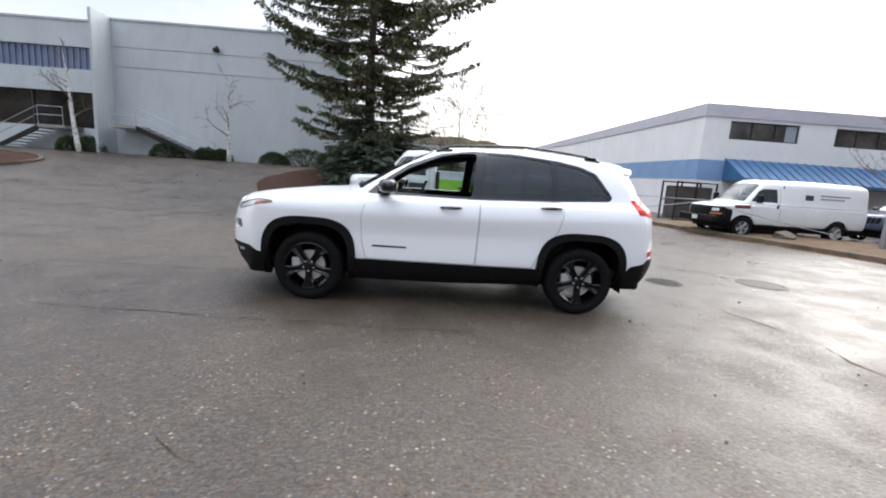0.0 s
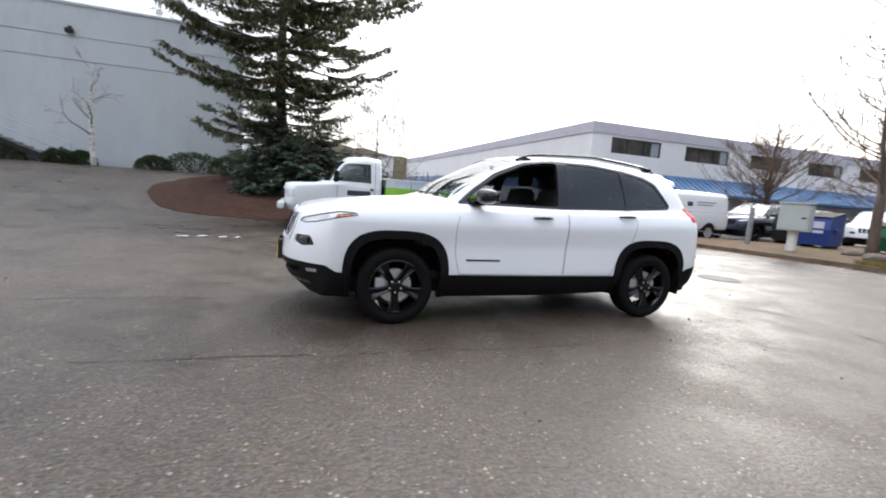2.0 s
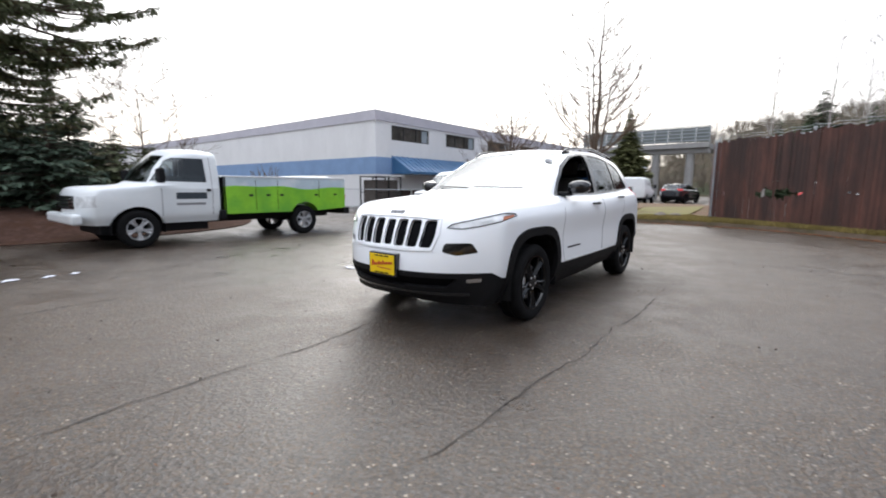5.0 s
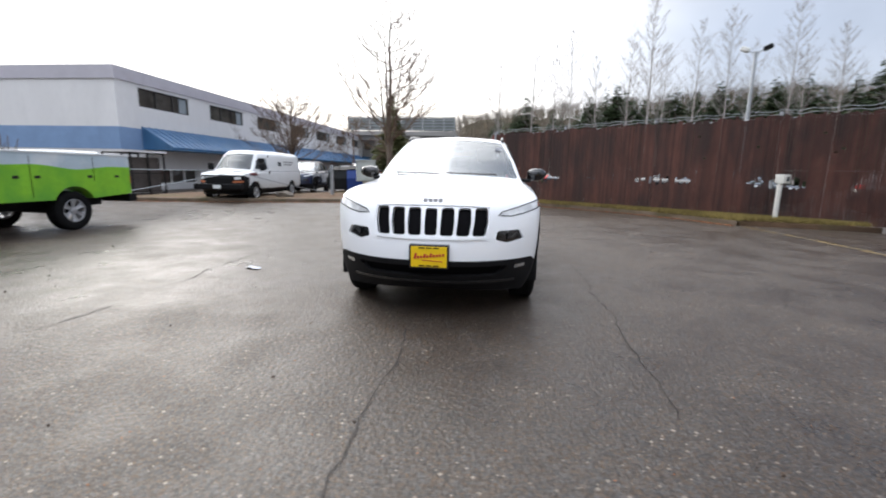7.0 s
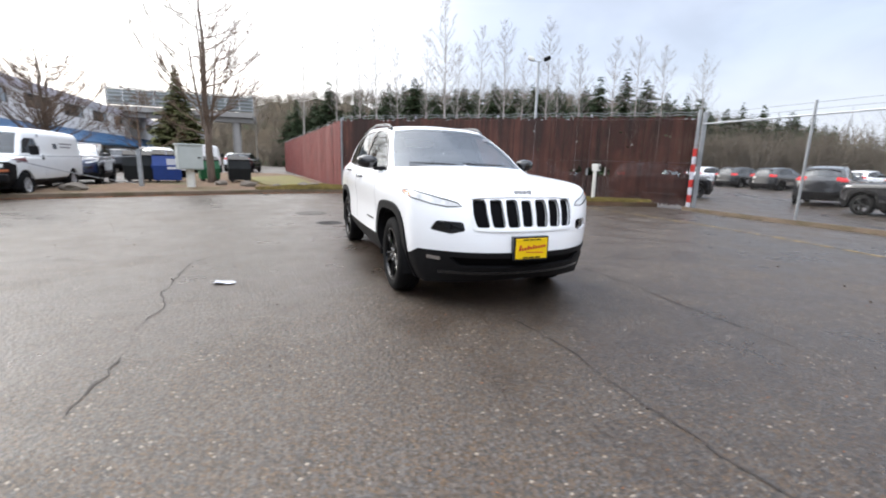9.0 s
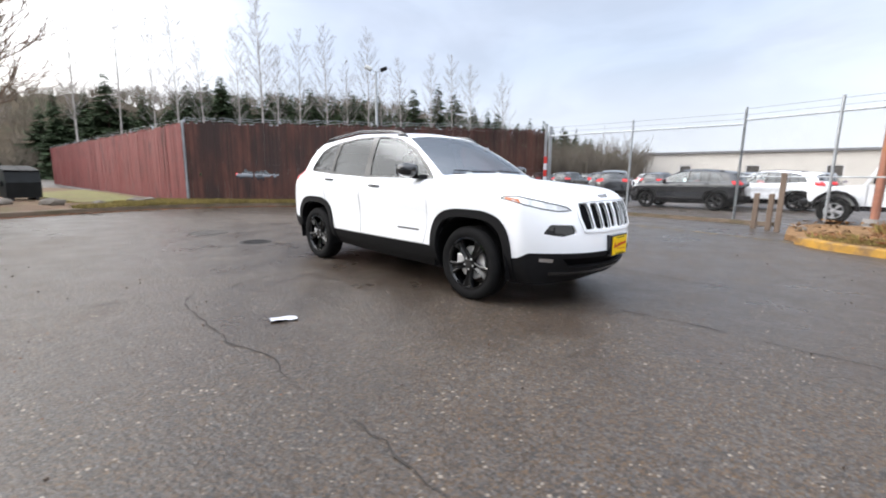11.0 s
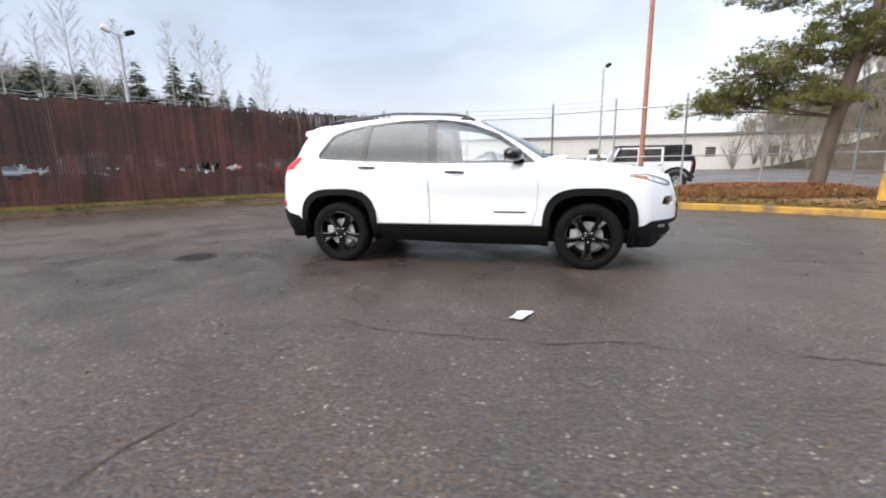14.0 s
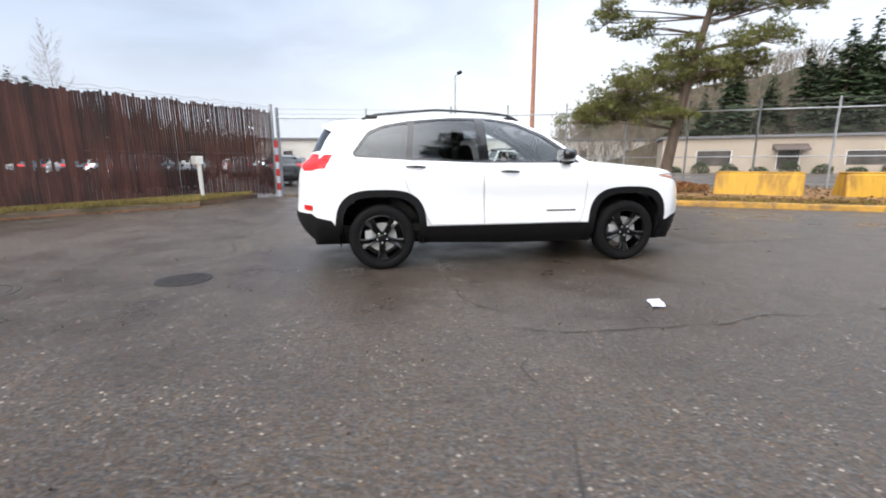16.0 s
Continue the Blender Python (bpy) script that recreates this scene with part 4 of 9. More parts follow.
            if skirt:
                r = {}
                for e in rim:
                    for i in e:
                        if i not in r:
                            r[i] = (len(verts), len(verts) + 1)
                            verts.append(tuple(p[i] * m)); norms.append((0, 0, 0))
                            verts.append(tuple((p[i] - n[i] * skirt) * m)); norms.append((0, 0, 0))
                for a, b in rim:
                    q = (r[a][0], r[b][0], r[b][1], r[a][1])
                    faces.append(q if sd > 0 else tuple(reversed(q)))
        me = bpy.data.meshes.new(name)
        me.from_pydata(verts, [], faces)
        me.materials.append(material)
        me.polygons.foreach_set("use_smooth", [True] * len(me.polygons))
        me.update()
        me.normals_split_custom_set_from_vertices(norms)
        ob = new(name, me)
        ob.parent = parent
        if label:
            tagged(ob, label)
        return ob

    def ribbon(self, name, line, width, material, parent, side=1, off=0.002, closed=False):
        """A thin band on the skin along a line of (s, t)."""
        P = [Vector(self.at(*q)) for q in line]
        Nn = [Vector(self.at(q[0], q[1], self.Nrm)).normalized() for q in line]
        mb = MB()
        k = len(P)
        vs = []
        for i in range(k):
            a, b = P[i - 1 if (i or closed) else 0], P[(i + 1) % k if (i < k - 1 or closed) else i]
            c = (b - a).cross(Nn[i]).normalized() * width / 2
            for q in (P[i] - c - Nn[i] * 0.002, P[i] - c + Nn[i] * off, P[i] + c + Nn[i] * off, P[i] + c - Nn[i] * 0.002):
                vs.append((q.x, q.y * side, q.z))
        fs = [(i * 4 + j, ((i + 1) % k) * 4 + j, ((i + 1) % k) * 4 + j + 1, i * 4 + j + 1) for i in range(k if closed else k - 1) for j in range(3)]
        mb.add(vs, fs)
        return part(name, mb, material, parent)


def dense(poly, step=0.04, closed=True):
    """A polygon or line with points added along its edges."""
    out = []
    n = len(poly)
    for i in range(n if closed else n - 1):
        a, b = np.array(poly[i], float), np.array(poly[(i + 1) % n], float)
        k = max(1, int(np.linalg.norm(b - a) / step))
        out += [tuple(a + (b - a) * j / k) for j in range(k)]
    if not closed:
        out.append(tuple(poly[-1]))
    return out


def rounded(poly, r, n=4):
    """A polygon with rounded corners."""
    out = []
    k = len(poly)
    for i in range(k):
        p, q, w = (np.array(poly[j % k], float) for j in (i - 1, i, i + 1))
        d1, d2 = (p - q), (w - q)
        l1, l2 = np.linalg.norm(d1), np.linalg.norm(d2)
        rr = min(r, 0.45 * l1, 0.45 * l2)
        a, c = q + d1 / l1 * rr, q + d2 / l2 * rr
        for j in range(n + 1):
            t = j / n
            out.append(tuple((1 - t) ** 2 * a + 2 * t * (1 - t) * q + t * t * c))
    return out


def inside(poly, x, y):
    """Which of the points (x, y) lie in the polygon."""
    c = np.zeros(len(x), bool)
    for i in range(len(poly)):
        (x1, y1), (x2, y2) = poly[i], poly[i - 1]
        if y1 != y2:
            c ^= ((y1 > y) != (y2 > y)) & (x < (x2 - x1) * (y - y1) / (y2 - y1) + x1)
    return c


M_DARK_PAINT = mat("black_car_paint", (0.012, 0.013, 0.016), 0.15, var=0.1, coat=0.7)
M_GREY_PAINT = mat("dark_grey_car_paint", (0.055, 0.06, 0.07), 0.2, 0.3, var=0.1, coat=0.7)
M_BLUE_PAINT = mat("navy_car_paint", (0.015, 0.025, 0.06), 0.2, 0.2, var=0.1, coat=0.7)


def wheel(parent, at, side, r=0.345, rim=0.240, width=0.22, spokes=5, rim_mat=None, tyre_mat=None, detail=True):
    """A road wheel: tyre, rim with spokes, brake disc and hub cap; its outer face looks to side."""
    rim_mat = rim_mat or M_RIM
    w = width / 2
    t = MB()
    prof = [(rim, -w * 0.86), (rim + 0.02, -w * 0.95), (r - 0.045, -w), (r - 0.016, -w * 0.9), (r, -w * 0.7), (r, w * 0.7), (r - 0.016, w * 0.9), (r - 0.045, w), (rim + 0.02, w * 0.95), (rim, w * 0.86)]
    grooves = []
    for q in prof[4:5]:
        grooves.append(q)
    for y in (-0.35, 0.0, 0.35):
        grooves += [(r, w * (y - 0.07)), (r - 0.008, w * (y - 0.05)), (r - 0.008, w * (y + 0.05)), (r, w * (y + 0.07))]
    prof = prof[:4] + grooves + prof[5:]
    t.lathe(prof, 40, "y")
    wh = new("wheel")
    wh.empty_display_size = 0.1
    wh.parent = parent
    wh.matrix_basis = pose(*at, 0, 0, 0 if side > 0 else 180)
    part("tyre", t, tyre_mat or M_TYRE, wh, smooth=True, sharp=40)
    b = MB().lathe([(rim, w * 0.9), (rim - 0.012, w * 0.92), (rim - 0.022, w * 0.75), (rim - 0.03, -w * 0.8), (rim, -w * 0.86)], 40, "y", close=True)
    # spokes: paired ribs that widen to the rim
    for k in range(spokes):
        ang = 2 * math.pi * k / spokes + math.pi / 2
        m = Matrix.Rotation(ang, 4, "Y")
        prm = []
        for rr, hw, yo in ((0.03, 0.034, w * 0.72), (0.075, 0.030, w * 0.74), (0.13, 0.033, w * 0.82), (0.170, 0.046, w * 0.86), (0.214, 0.064, w * 0.89)):
            prm.append((rr * rim / 0.228, hw * rim / 0.228, yo))
        vs, fs = [], []
        for rr, hw, yo in prm:
            vs += [m @ Vector((rr, yo - 0.035, -hw)), m @ Vector((rr, yo - 0.006, -hw)), m @ Vector((rr, yo, -hw * 0.72)), m @ Vector((rr, yo - 0.020, -hw * 0.12)),
                   m @ Vector((rr, yo - 0.020, hw * 0.12)), m @ Vector((rr, yo, hw * 0.72)), m @ Vector((rr, yo - 0.006, hw)), m @ Vector((rr, yo - 0.035, hw))]
        for i in range(4):
            for j in range(8):
                fs.append((i * 8 + j, i * 8 + (j + 1) % 8, (i + 1) * 8 + (j + 1) % 8, (i + 1) * 8 + j))
        b.add(vs, fs)
    b.lathe([(0.001, w * 0.80), (0.030, w * 0.80), (0.036, w * 0.77), (0.062, w * 0.74), (0.066, w * 0.5), (0.001, w * 0.45)], 20, "y")
    part("rim", b, rim_mat, wh)
    if detail:
        part("brake_disc", MB().lathe([(0.05, 0.035), (0.150, 0.035), (0.153, 0.015), (0.05, 0.015)], 28, "y"), M_STEEL, wh)
        part("caliper", MB().box((0.085, 0.0, -0.07), (0.175, 0.055, 0.07), bev=0.01), M_STEEL, wh)
        for k in range(5):
            ang = 2 * math.pi * (k + 0.5) / 5 + math.pi / 2
            c = (0.052 * math.cos(ang), 0.052 * math.sin(ang))
            part("lug_nut", MB().lathe([(0.001, w * 0.80), (0.009, w * 0.80), (0.010, w * 0.7)], 6, "y", (c[0], 0, c[1])), M_STEEL, wh, fix=False)
    return wh

# ---- the white SUV ----
def suv_shell():
    #        xf     xfc    xrc   xr    yf    yw    yr    zf    zc    zm    zq    zr    pf   pr
    return Shell([
        (-2.135, -1.95, 1.99, 2.15, 0.74, 0.8, 0.74, 0.25, 0.23, 0.24, 0.3, 0.32, 2.6, 3),
        (-2.245, -1.92, 1.99, 2.23, 0.8, 0.875, 0.81, 0.33, 0.34, 0.36, 0.4, 0.42, 2.6, 3.2),
        (-2.315, -1.89, 1.97, 2.28, 0.845, 0.912, 0.855, 0.5, 0.5, 0.5, 0.55, 0.56, 2.7, 3.4),
        (-2.3, -1.89, 1.97, 2.26, 0.862, 0.906, 0.862, 0.66, 0.68, 0.7, 0.74, 0.74, 2.7, 3.4),
        (-2.24, -1.87, 1.96, 2.24, 0.868, 0.928, 0.858, 0.86, 0.88, 0.9, 0.95, 0.95, 2.6, 3.2),
        (-2.175, -1.82, 1.94, 2.21, 0.835, 0.895, 0.82, 0.945, 0.985, 1.03, 1.08, 1.07, 2.4, 3),
        (-2.015, -1.68, 1.92, 2.18, 0.805, 0.865, 0.785, 1.005, 1.025, 1.065, 1.115, 1.11, 2.2, 3),
        (-1.5, -1.22, 1.89, 2.15, 0.785, 0.842, 0.765, 1.085, 1.065, 1.085, 1.14, 1.14, 2.2, 3),
        (-1.06, -0.94, 1.87, 2.12, 0.765, 0.82, 0.745, 1.135, 1.095, 1.105, 1.165, 1.165, 2.4, 3),
        (-0.66, -0.58, 1.77, 2.03, 0.685, 0.752, 0.68, 1.355, 1.315, 1.32, 1.345, 1.345, 2.6, 3.2),
        (-0.24, -0.20, 1.63, 1.93, 0.575, 0.655, 0.595, 1.555, 1.52, 1.545, 1.5, 1.5, 2.8, 3.4),
        (-0.12, -0.07, 1.57, 1.88, 0.5, 0.56, 0.51, 1.592, 1.575, 1.606, 1.545, 1.53, 2.8, 3.4),
        (0.02, 0.1, 1.52, 1.78, 0.26, 0.29, 0.26, 1.612, 1.607, 1.636, 1.57, 1.55, 2.8, 3.4),
        (0.06, 0.12, 1.49, 1.73, 0, 0, 0, 1.615, 1.615, 1.645, 1.578, 1.556, 2, 2),
    ])


WX, WZ = 1.35, 0.337
SUV = {
    "front_pane": [(-0.735, 1.112), (-0.62, 1.215), (-0.40, 1.365), (-0.10, 1.492), (0.10, 1.530), (0.245, 1.538), (0.212, 1.112)],
    "rear_pane": [(0.312, 1.113), (0.347, 1.541), (0.70, 1.531), (0.985, 1.502), (1.025, 1.146)],
    "quarter_pane": [(1.085, 1.150), (1.050, 1.495), (1.25, 1.466), (1.43, 1.405), (1.60, 1.200), (1.585, 1.178)],
    "window_frame": [(-0.82, 1.085), (-0.66, 1.225), (-0.42, 1.392), (-0.10, 1.518), (0.20, 1.560), (0.60, 1.560), (1.05, 1.523), (1.30, 1.480), (1.46, 1.418), (1.625, 1.200), (1.60, 1.155), (1.10, 1.125), (0.30, 1.090)],
    "front_door": [(-0.79, 1.075), (-0.845, 0.88), (-0.835, 0.62), (-0.79, 0.462), (0.275, 0.462), (0.285, 0.75), (0.29, 1.082)],
    "rear_door": [(0.298, 1.082), (0.293, 0.75), (0.283, 0.462), (0.845, 0.462), (0.93, 0.66), (1.07, 0.82), (1.115, 0.98), (1.12, 1.118)],
}


def clad_top(x):
    """Height of the top of the black lower cladding along the side."""
    return float(np.interp(x, [-2.4, -2.1, -1.85, -1.80, 1.80, 1.85, 2.1, 2.4], [0.505, 0.50, 0.455, 0.452, 0.452, 0.525, 0.585, 0.595]))


def build_suv(label, at=(0, 0, 0), rz=0.0, detail=True, paint=None):
    paint = paint or M_PAINT
    car = thing("suv", label, "car", at, rz)
    sh = suv_shell()
    side = {k: sh.find(dense(rounded(v, 0.03, 3), 0.05), (0, 2), (0.2, 0.86), (0, 11.4)) for k, v in SUV.items()}
    sup = lambda a, r: r / (abs(math.cos(a)) ** 3.2 + abs(math.sin(a)) ** 3.2) ** (1 / 3.2)
    circ = lambda x, r: [(x + sup(a, r) * math.cos(a), WZ + 0.032 + sup(a, r) * math.sin(a)) for a in np.linspace(-0.35, math.pi + 0.35, 40)]
    arcs = []
    for x in (-WX, WX):
        for r in (0.392, 0.462):
            arcs.append(([q for q in sh.find(circ(x, r), (0, 2), (0.2, 0.86), (0, 8))], False))
    clad_line = sh.find([(x, clad_top(x)) for x in np.linspace(-1.86, 2.0, 80)], (0, 2), (0.25, 0.79), (0, 6))
    f_line = sh.find([(y, 0.505) for y in np.linspace(0, 0.80, 20)], (1, 2), (0, 0.27), (0, 5))
    r_line = sh.find([(y, 0.595) for y in np.linspace(0.80, 0, 20)], (1, 2), (0.78, 1), (0, 5))
    belt = f_line + [q for q in clad_line if f_line[-1][0] + 0.005 < q[0] < r_line[0][0] - 0.005] + r_line
    belt_s, belt_t = np.array([q[0] for q in belt]), np.array([q[1] for q in belt])
    front = {}
    for k in range(4):
        c = 0.129 * k
        lean = 0.006 * k
        poly = rounded([(c - 0.046 - lean, 0.700), (c + 0.046 - lean, 0.700), (c + 0.049, 0.80), (c + 0.045, 0.903), (c - 0.045, 0.903), (c - 0.049, 0.80)], 0.02, 3)
        poly = [(max(0.0, a), b) for a, b in poly]
        front["slot%d" % k] = sh.find(dense(poly, 0.03), (1, 2), (0, 0.26), (0, 6))
    front["intake"] = sh.find(dense([(0, 0.375), (0.52, 0.385), (0.60, 0.455), (0.58, 0.462), (0, 0.462)], 0.05), (1, 2), (0, 0.27), (0, 4))
    front["fog"] = sh.find(dense(rounded([(0.515, 0.735), (0.69, 0.740), (0.735, 0.665), (0.60, 0.640), (0.50, 0.668)], 0.02), 0.03), (1, 2), (0, 0.27), (0, 6))
    lamp3 = [(-2.185, 0.530, 0.862), (-2.12, 0.63, 0.852), (-2.03, 0.73, 0.868), (-1.90, 0.83, 0.898), (-1.700, 0.876, 0.944), (-1.715, 0.872, 0.962), (-1.90, 0.81, 0.960), (-2.06, 0.69, 0.930), (-2.16, 0.56, 0.893)]
    front["headlamp"] = sh.find(dense(lamp3, 0.03), (0, 1, 2), (0, 0.45), (2, 7))
    tail3 = [(1.83, 0.80, 1.205), (2.00, 0.74, 1.235), (2.07, 0.60, 1.235), (2.09, 0.48, 1.22), (2.17, 0.48, 1.06), (2.17, 0.66, 1.04), (2.06, 0.80, 1.04), (1.89, 0.855, 1.05)]
    front["tail"] = sh.find(dense(tail3, 0.03), (0, 1, 2), (0.66, 1), (3, 9.5))
    front["windscreen"] = sh.find(dense(rounded([(0, 1.150), (0.40, 1.142), (0.60, 1.132), (0.728, 1.122), (0.658, 1.33), (0.556, 1.525), (0.30, 1.555), (0, 1.560)], 0.02, 3), 0.06), (1, 2), (0, 0.278), (7.6, 11))
    front["rear_screen"] = sh.find(dense([(0.62, 1.22), (0.52, 1.46), (0, 1.48), (0, 1.2)], 0.06), (1, 2), (0.8, 1), (7.6, 10))
    hood = sh.find(dense([(-2.13, 0.0, 0.957), (-2.10, 0.42, 0.965), (-2.02, 0.60, 0.995), (-1.80, 0.70, 1.02), (-1.30, 0.74, 1.07), (-0.98, 0.735, 1.105), (-1.06, 0.40, 1.13), (-1.09, 0.0, 1.133)], 0.05, closed=False), (0, 1, 2), (0, 0.36), (4.5, 8.2))
    front["hood"] = hood
    outlines = [(v, True) for v in side.values()] + arcs + [(belt, False)] + [(v, k not in ("hood",)) for k, v in front.items()]

    def classify(s, t, p):
        x, z = p[:, 0], p[:, 2]
        out = np.full(len(s), "body", dtype=object)
        for k in ("slot0", "slot1", "slot2", "slot3", "fog", "headlamp", "tail", "windscreen", "rear_screen", "hood"):
            out[inside(front[k], s, t)] = k
        for k in ("window_frame", "front_door", "rear_door", "front_pane", "rear_pane", "quarter_pane"):
            out[inside(side[k], s, t)] = k
        low = t < np.interp(s, belt_s, belt_t)
        out[low] = "sill"
        out[low & (x < -1.5)] = "front_bumper"
        out[low & (x > 1.5)] = "rear_bumper"
        out[low & inside(front["intake"], s, t)] = "intake"
        flank = (s > 0.2) & (s < 0.86) & (t < 8)
        for wx, k in ((-WX, "flare_f"), (WX, "flare_r")):
            d = (np.abs(x - wx) ** 3.2 + np.abs(z - WZ - 0.032) ** 3.2) ** (1 / 3.2)
            out[flank & (d < 0.462) & (z > 0.2)] = k
            out[flank & (d < 0.392)] = ""
        return out

    G = sh.split(outlines, classify, 190 if detail else 110, 9 if detail else 6)
    # painted panels
    sh.skin("body", G["body"], paint, car, both=True)
    sh.skin("hood", G["hood"], paint, car, both=True, skirt=0.012)
    for k in ("front_bumper", "rear_bumper"):
        sh.skin(k, G[k], M_CLAD, car, both=True, off=0.006, skirt=0.03, label="matte black lower bumper")
    for sd in (-1, 1):
        sh.skin("sill", G["sill"], M_CLAD, car, sd, off=0.006, skirt=0.03, label="matte black sill cladding")
    if "intake" in G:
        sh.skin("air_intake", G["intake"], M_GRILLE, car, both=True, off=-0.03, skirt=0.0)
    ws = sh.skin("windscreen", G["windscreen"], G_SCREEN, car, both=True, off=-0.004, skirt=0.0, label="clear raked windscreen")
    sh.skin("rear_screen", G["rear_screen"], G_TINT, car, both=True, off=-0.004, skirt=0.0)
    for sd in (-1, 1):
        for k in ("front_door", "rear_door"):
            d = sh.skin(k, G[k], paint, car, sd, skirt=0.015)
            hx, hz = (0.01, 1.003) if k == "front_door" else (0.99, 1.058)
            s0, t0 = sh.find([(hx, hz)], (0, 2), (0.3, 0.75), (3, 8))[0]
            c = sh.at(s0, t0)
            hm = MB()
            pts = [(c[0] - 0.10 + 0.2 * u, (c[1] + 0.004 + 0.038 * math.sin(math.pi * u) ** 0.6) * sd, c[2] + 0.006 * (u - 0.5)) for u in np.linspace(0, 1, 11)]
            hm.tube(pts, [0.010 + 0.006 * math.sin(math.pi * u) for u in np.linspace(0, 1, 11)], 8)
            part("door_handle", hm, M_GLOSS_BLACK, d, "gloss black pull handle", smooth=True)
        sh.skin("window_frame", G["window_frame"], M_GLOSS_BLACK, car, sd, off=0.001, skirt=0.02)
        if not (sd < 0 and detail):
            sh.skin("front_pane", G["front_pane"], G_CLEAR, car, sd, off=-0.006, skirt=0.0)
        sh.skin("rear_pane", G["rear_pane"], G_TINT, car, sd, off=-0.006, skirt=0.0, label="dark privacy glass")
        sh.skin("quarter_pane", G["quarter_pane"], G_TINT, car, sd, off=-0.006, skirt=0.0, label="dark privacy glass")
        for k in ("flare_f", "flare_r"):
            sh.skin("wheel_flare", G[k], M_CLAD, car, sd, off=0.016, skirt=0.05, label="matte black wheel arch flare")
        lamp = sh.skin("headlamp", G["headlamp"], M_LENS, car, sd, off=-0.004, skirt=0.0, label="slim swept-back clear headlamp")
        if detail:
            st = sh.find(dense(rounded([(-1.88, 0.911), (-1.82, 0.921), (-1.735, 0.940), (-1.745, 0.953), (-1.86, 0.941)], 0.005), 0.03), (0, 2), (0.22, 0.4), (3, 7))
            am = MB()
            am.v = []
            P = [Vector(sh.at(*q)) + Vector(sh.at(q[0], q[1], sh.Nrm)) * 0.002 for q in st]
            am.add([(p.x, p.y * sd, p.z) for p in P], [tuple(range(len(P)))])
            part("turn_signal", am, M_AMBER, lamp)
            rim_line = sh.find(dense(lamp3, 0.03), (0, 1, 2), (0, 0.45), (2, 7))
            sh.ribbon("lamp_rim", rim_line, 0.007, M_GLOSS_BLACK, lamp, sd, 0.003, closed=True)
        sh.skin("fog_lamp", G["fog"], M_GLOSS_BLACK, car, sd, off=-0.02, skirt=0.0, label="black recessed fog lamp")
        sh.skin("tail_lamp", G["tail"], M_RED_LENS, car, sd, off=0.004, skirt=0.02, label="red wraparound tail lamp")
    for k in range(4):
        for sd in ((1,) if k == 0 else (-1, 1)):
            sh.skin("grille_slot", G["slot%d" % k], M_GRILLE, car, sd, off=-0.018, skirt=0.0, both=k == 0)
            if detail:
                pl = front["slot%d" % k]
                if k:
                    sh.ribbon("slot_rim", pl, 0.006, M_CLAD, car, sd, 0.003, closed=True)
    # cabin lining
    inner = [f for k in ("body", "front_door", "rear_door", "window_frame") if k in G for f in G[k]]
    tcen = sh.uv[np.array(inner)].mean(1)
    keep = [f for f, c in zip(inner, tcen) if c[1] > 4 and not (c[1] < 8 and c[0] < 0.40)]
    sh.skin("cabin_lining", keep, M_TRIM_IN, car, both=True, off=-0.035, skirt=0.0, flipn=True)
    # underbody and wheel housings
    part("underbody", MB().box((-2.0, -0.70, 0.25), (2.05, 0.70, 0.40), bev=0.03).box((-0.9, -0.78, 0.26), (0.9, 0.78, 0.42), bev=0.03), M_CLAD, car)
    for wx in (-WX, WX):
        for sd in (-1, 1):
            h = MB()
            prof = []
            for a in np.linspace(-0.2, math.pi + 0.2, 19):
                prof.append((wx + 0.43 * math.cos(a), WZ + 0.43 * math.sin(a)))
            vs = [(x, y * sd, max(z, 0.25)) for y in (0.45, 0.875) for x, z in prof]
            n = len(prof)
            h.add(vs, [(i, i + 1, n + i + 1, n + i) for i in range(n - 1)] + [tuple(range(n))])
            part("wheel_housing", h, M_CLAD, car, fix=False)
            wheel(car, (wx, 0.77 * sd, WZ), sd, r=0.337, detail=detail)
    part("axle", MB().tube([(WX, -0.7, WZ), (WX, 0.7, WZ)], 0.04, 8), M_CLAD, car)
    # mirrors
    for sd in (-1, 1):
        m = MB()
        vs, fs = [], []
        for i, u in enumerate(np.linspace(0, 1, 9)):
            w = math.sin(math.pi * (0.12 + 0.82 * u)) ** 0.5
            y = 0.845 + 0.20 * u
            for k in range(12):
                a = 2 * math.pi * k / 12
                ca, sa = math.cos(a), math.sin(a)
                sq = lambda v: math.copysign(abs(v) ** 0.7, v)
                vs.append((-0.60 + 0.02 * u + 0.080 * w * sq(ca) * (1.0 if ca > 0 else 1.25), y * sd, 1.165 + 0.01 * u + 0.070 * w * sq(sa)))
        for i in range(8):
            for k in range(12):
                fs.append((i * 12 + k, i * 12 + (k + 1) % 12, (i + 1) * 12 + (k + 1) % 12, (i + 1) * 12 + k))
        fs += [tuple(range(12)), tuple(8 * 12 + k for k in range(12))]
        m.add(vs, fs)
        mir = part("door_mirror", m, M_GLOSS_BLACK, car, "gloss black door mirror", smooth=True, sharp=60)
        part("mirror_arm", MB().box((-0.70, 0.76, 1.085), (-0.58, 0.88, 1.125), pose(0, 0, 0) if sd > 0 else Matrix.Diagonal((1, -1, 1, 1)), bev=0.012), M_CLAD, mir)
        part("mirror_glass", MB().box((-0.512, 0.875, 1.115), (-0.506, 1.02, 1.22), None if sd > 0 else Matrix.Diagonal((1, -1, 1, 1))), M_CHROME, mir)
        # roof rail
        r = MB()
        pts = []
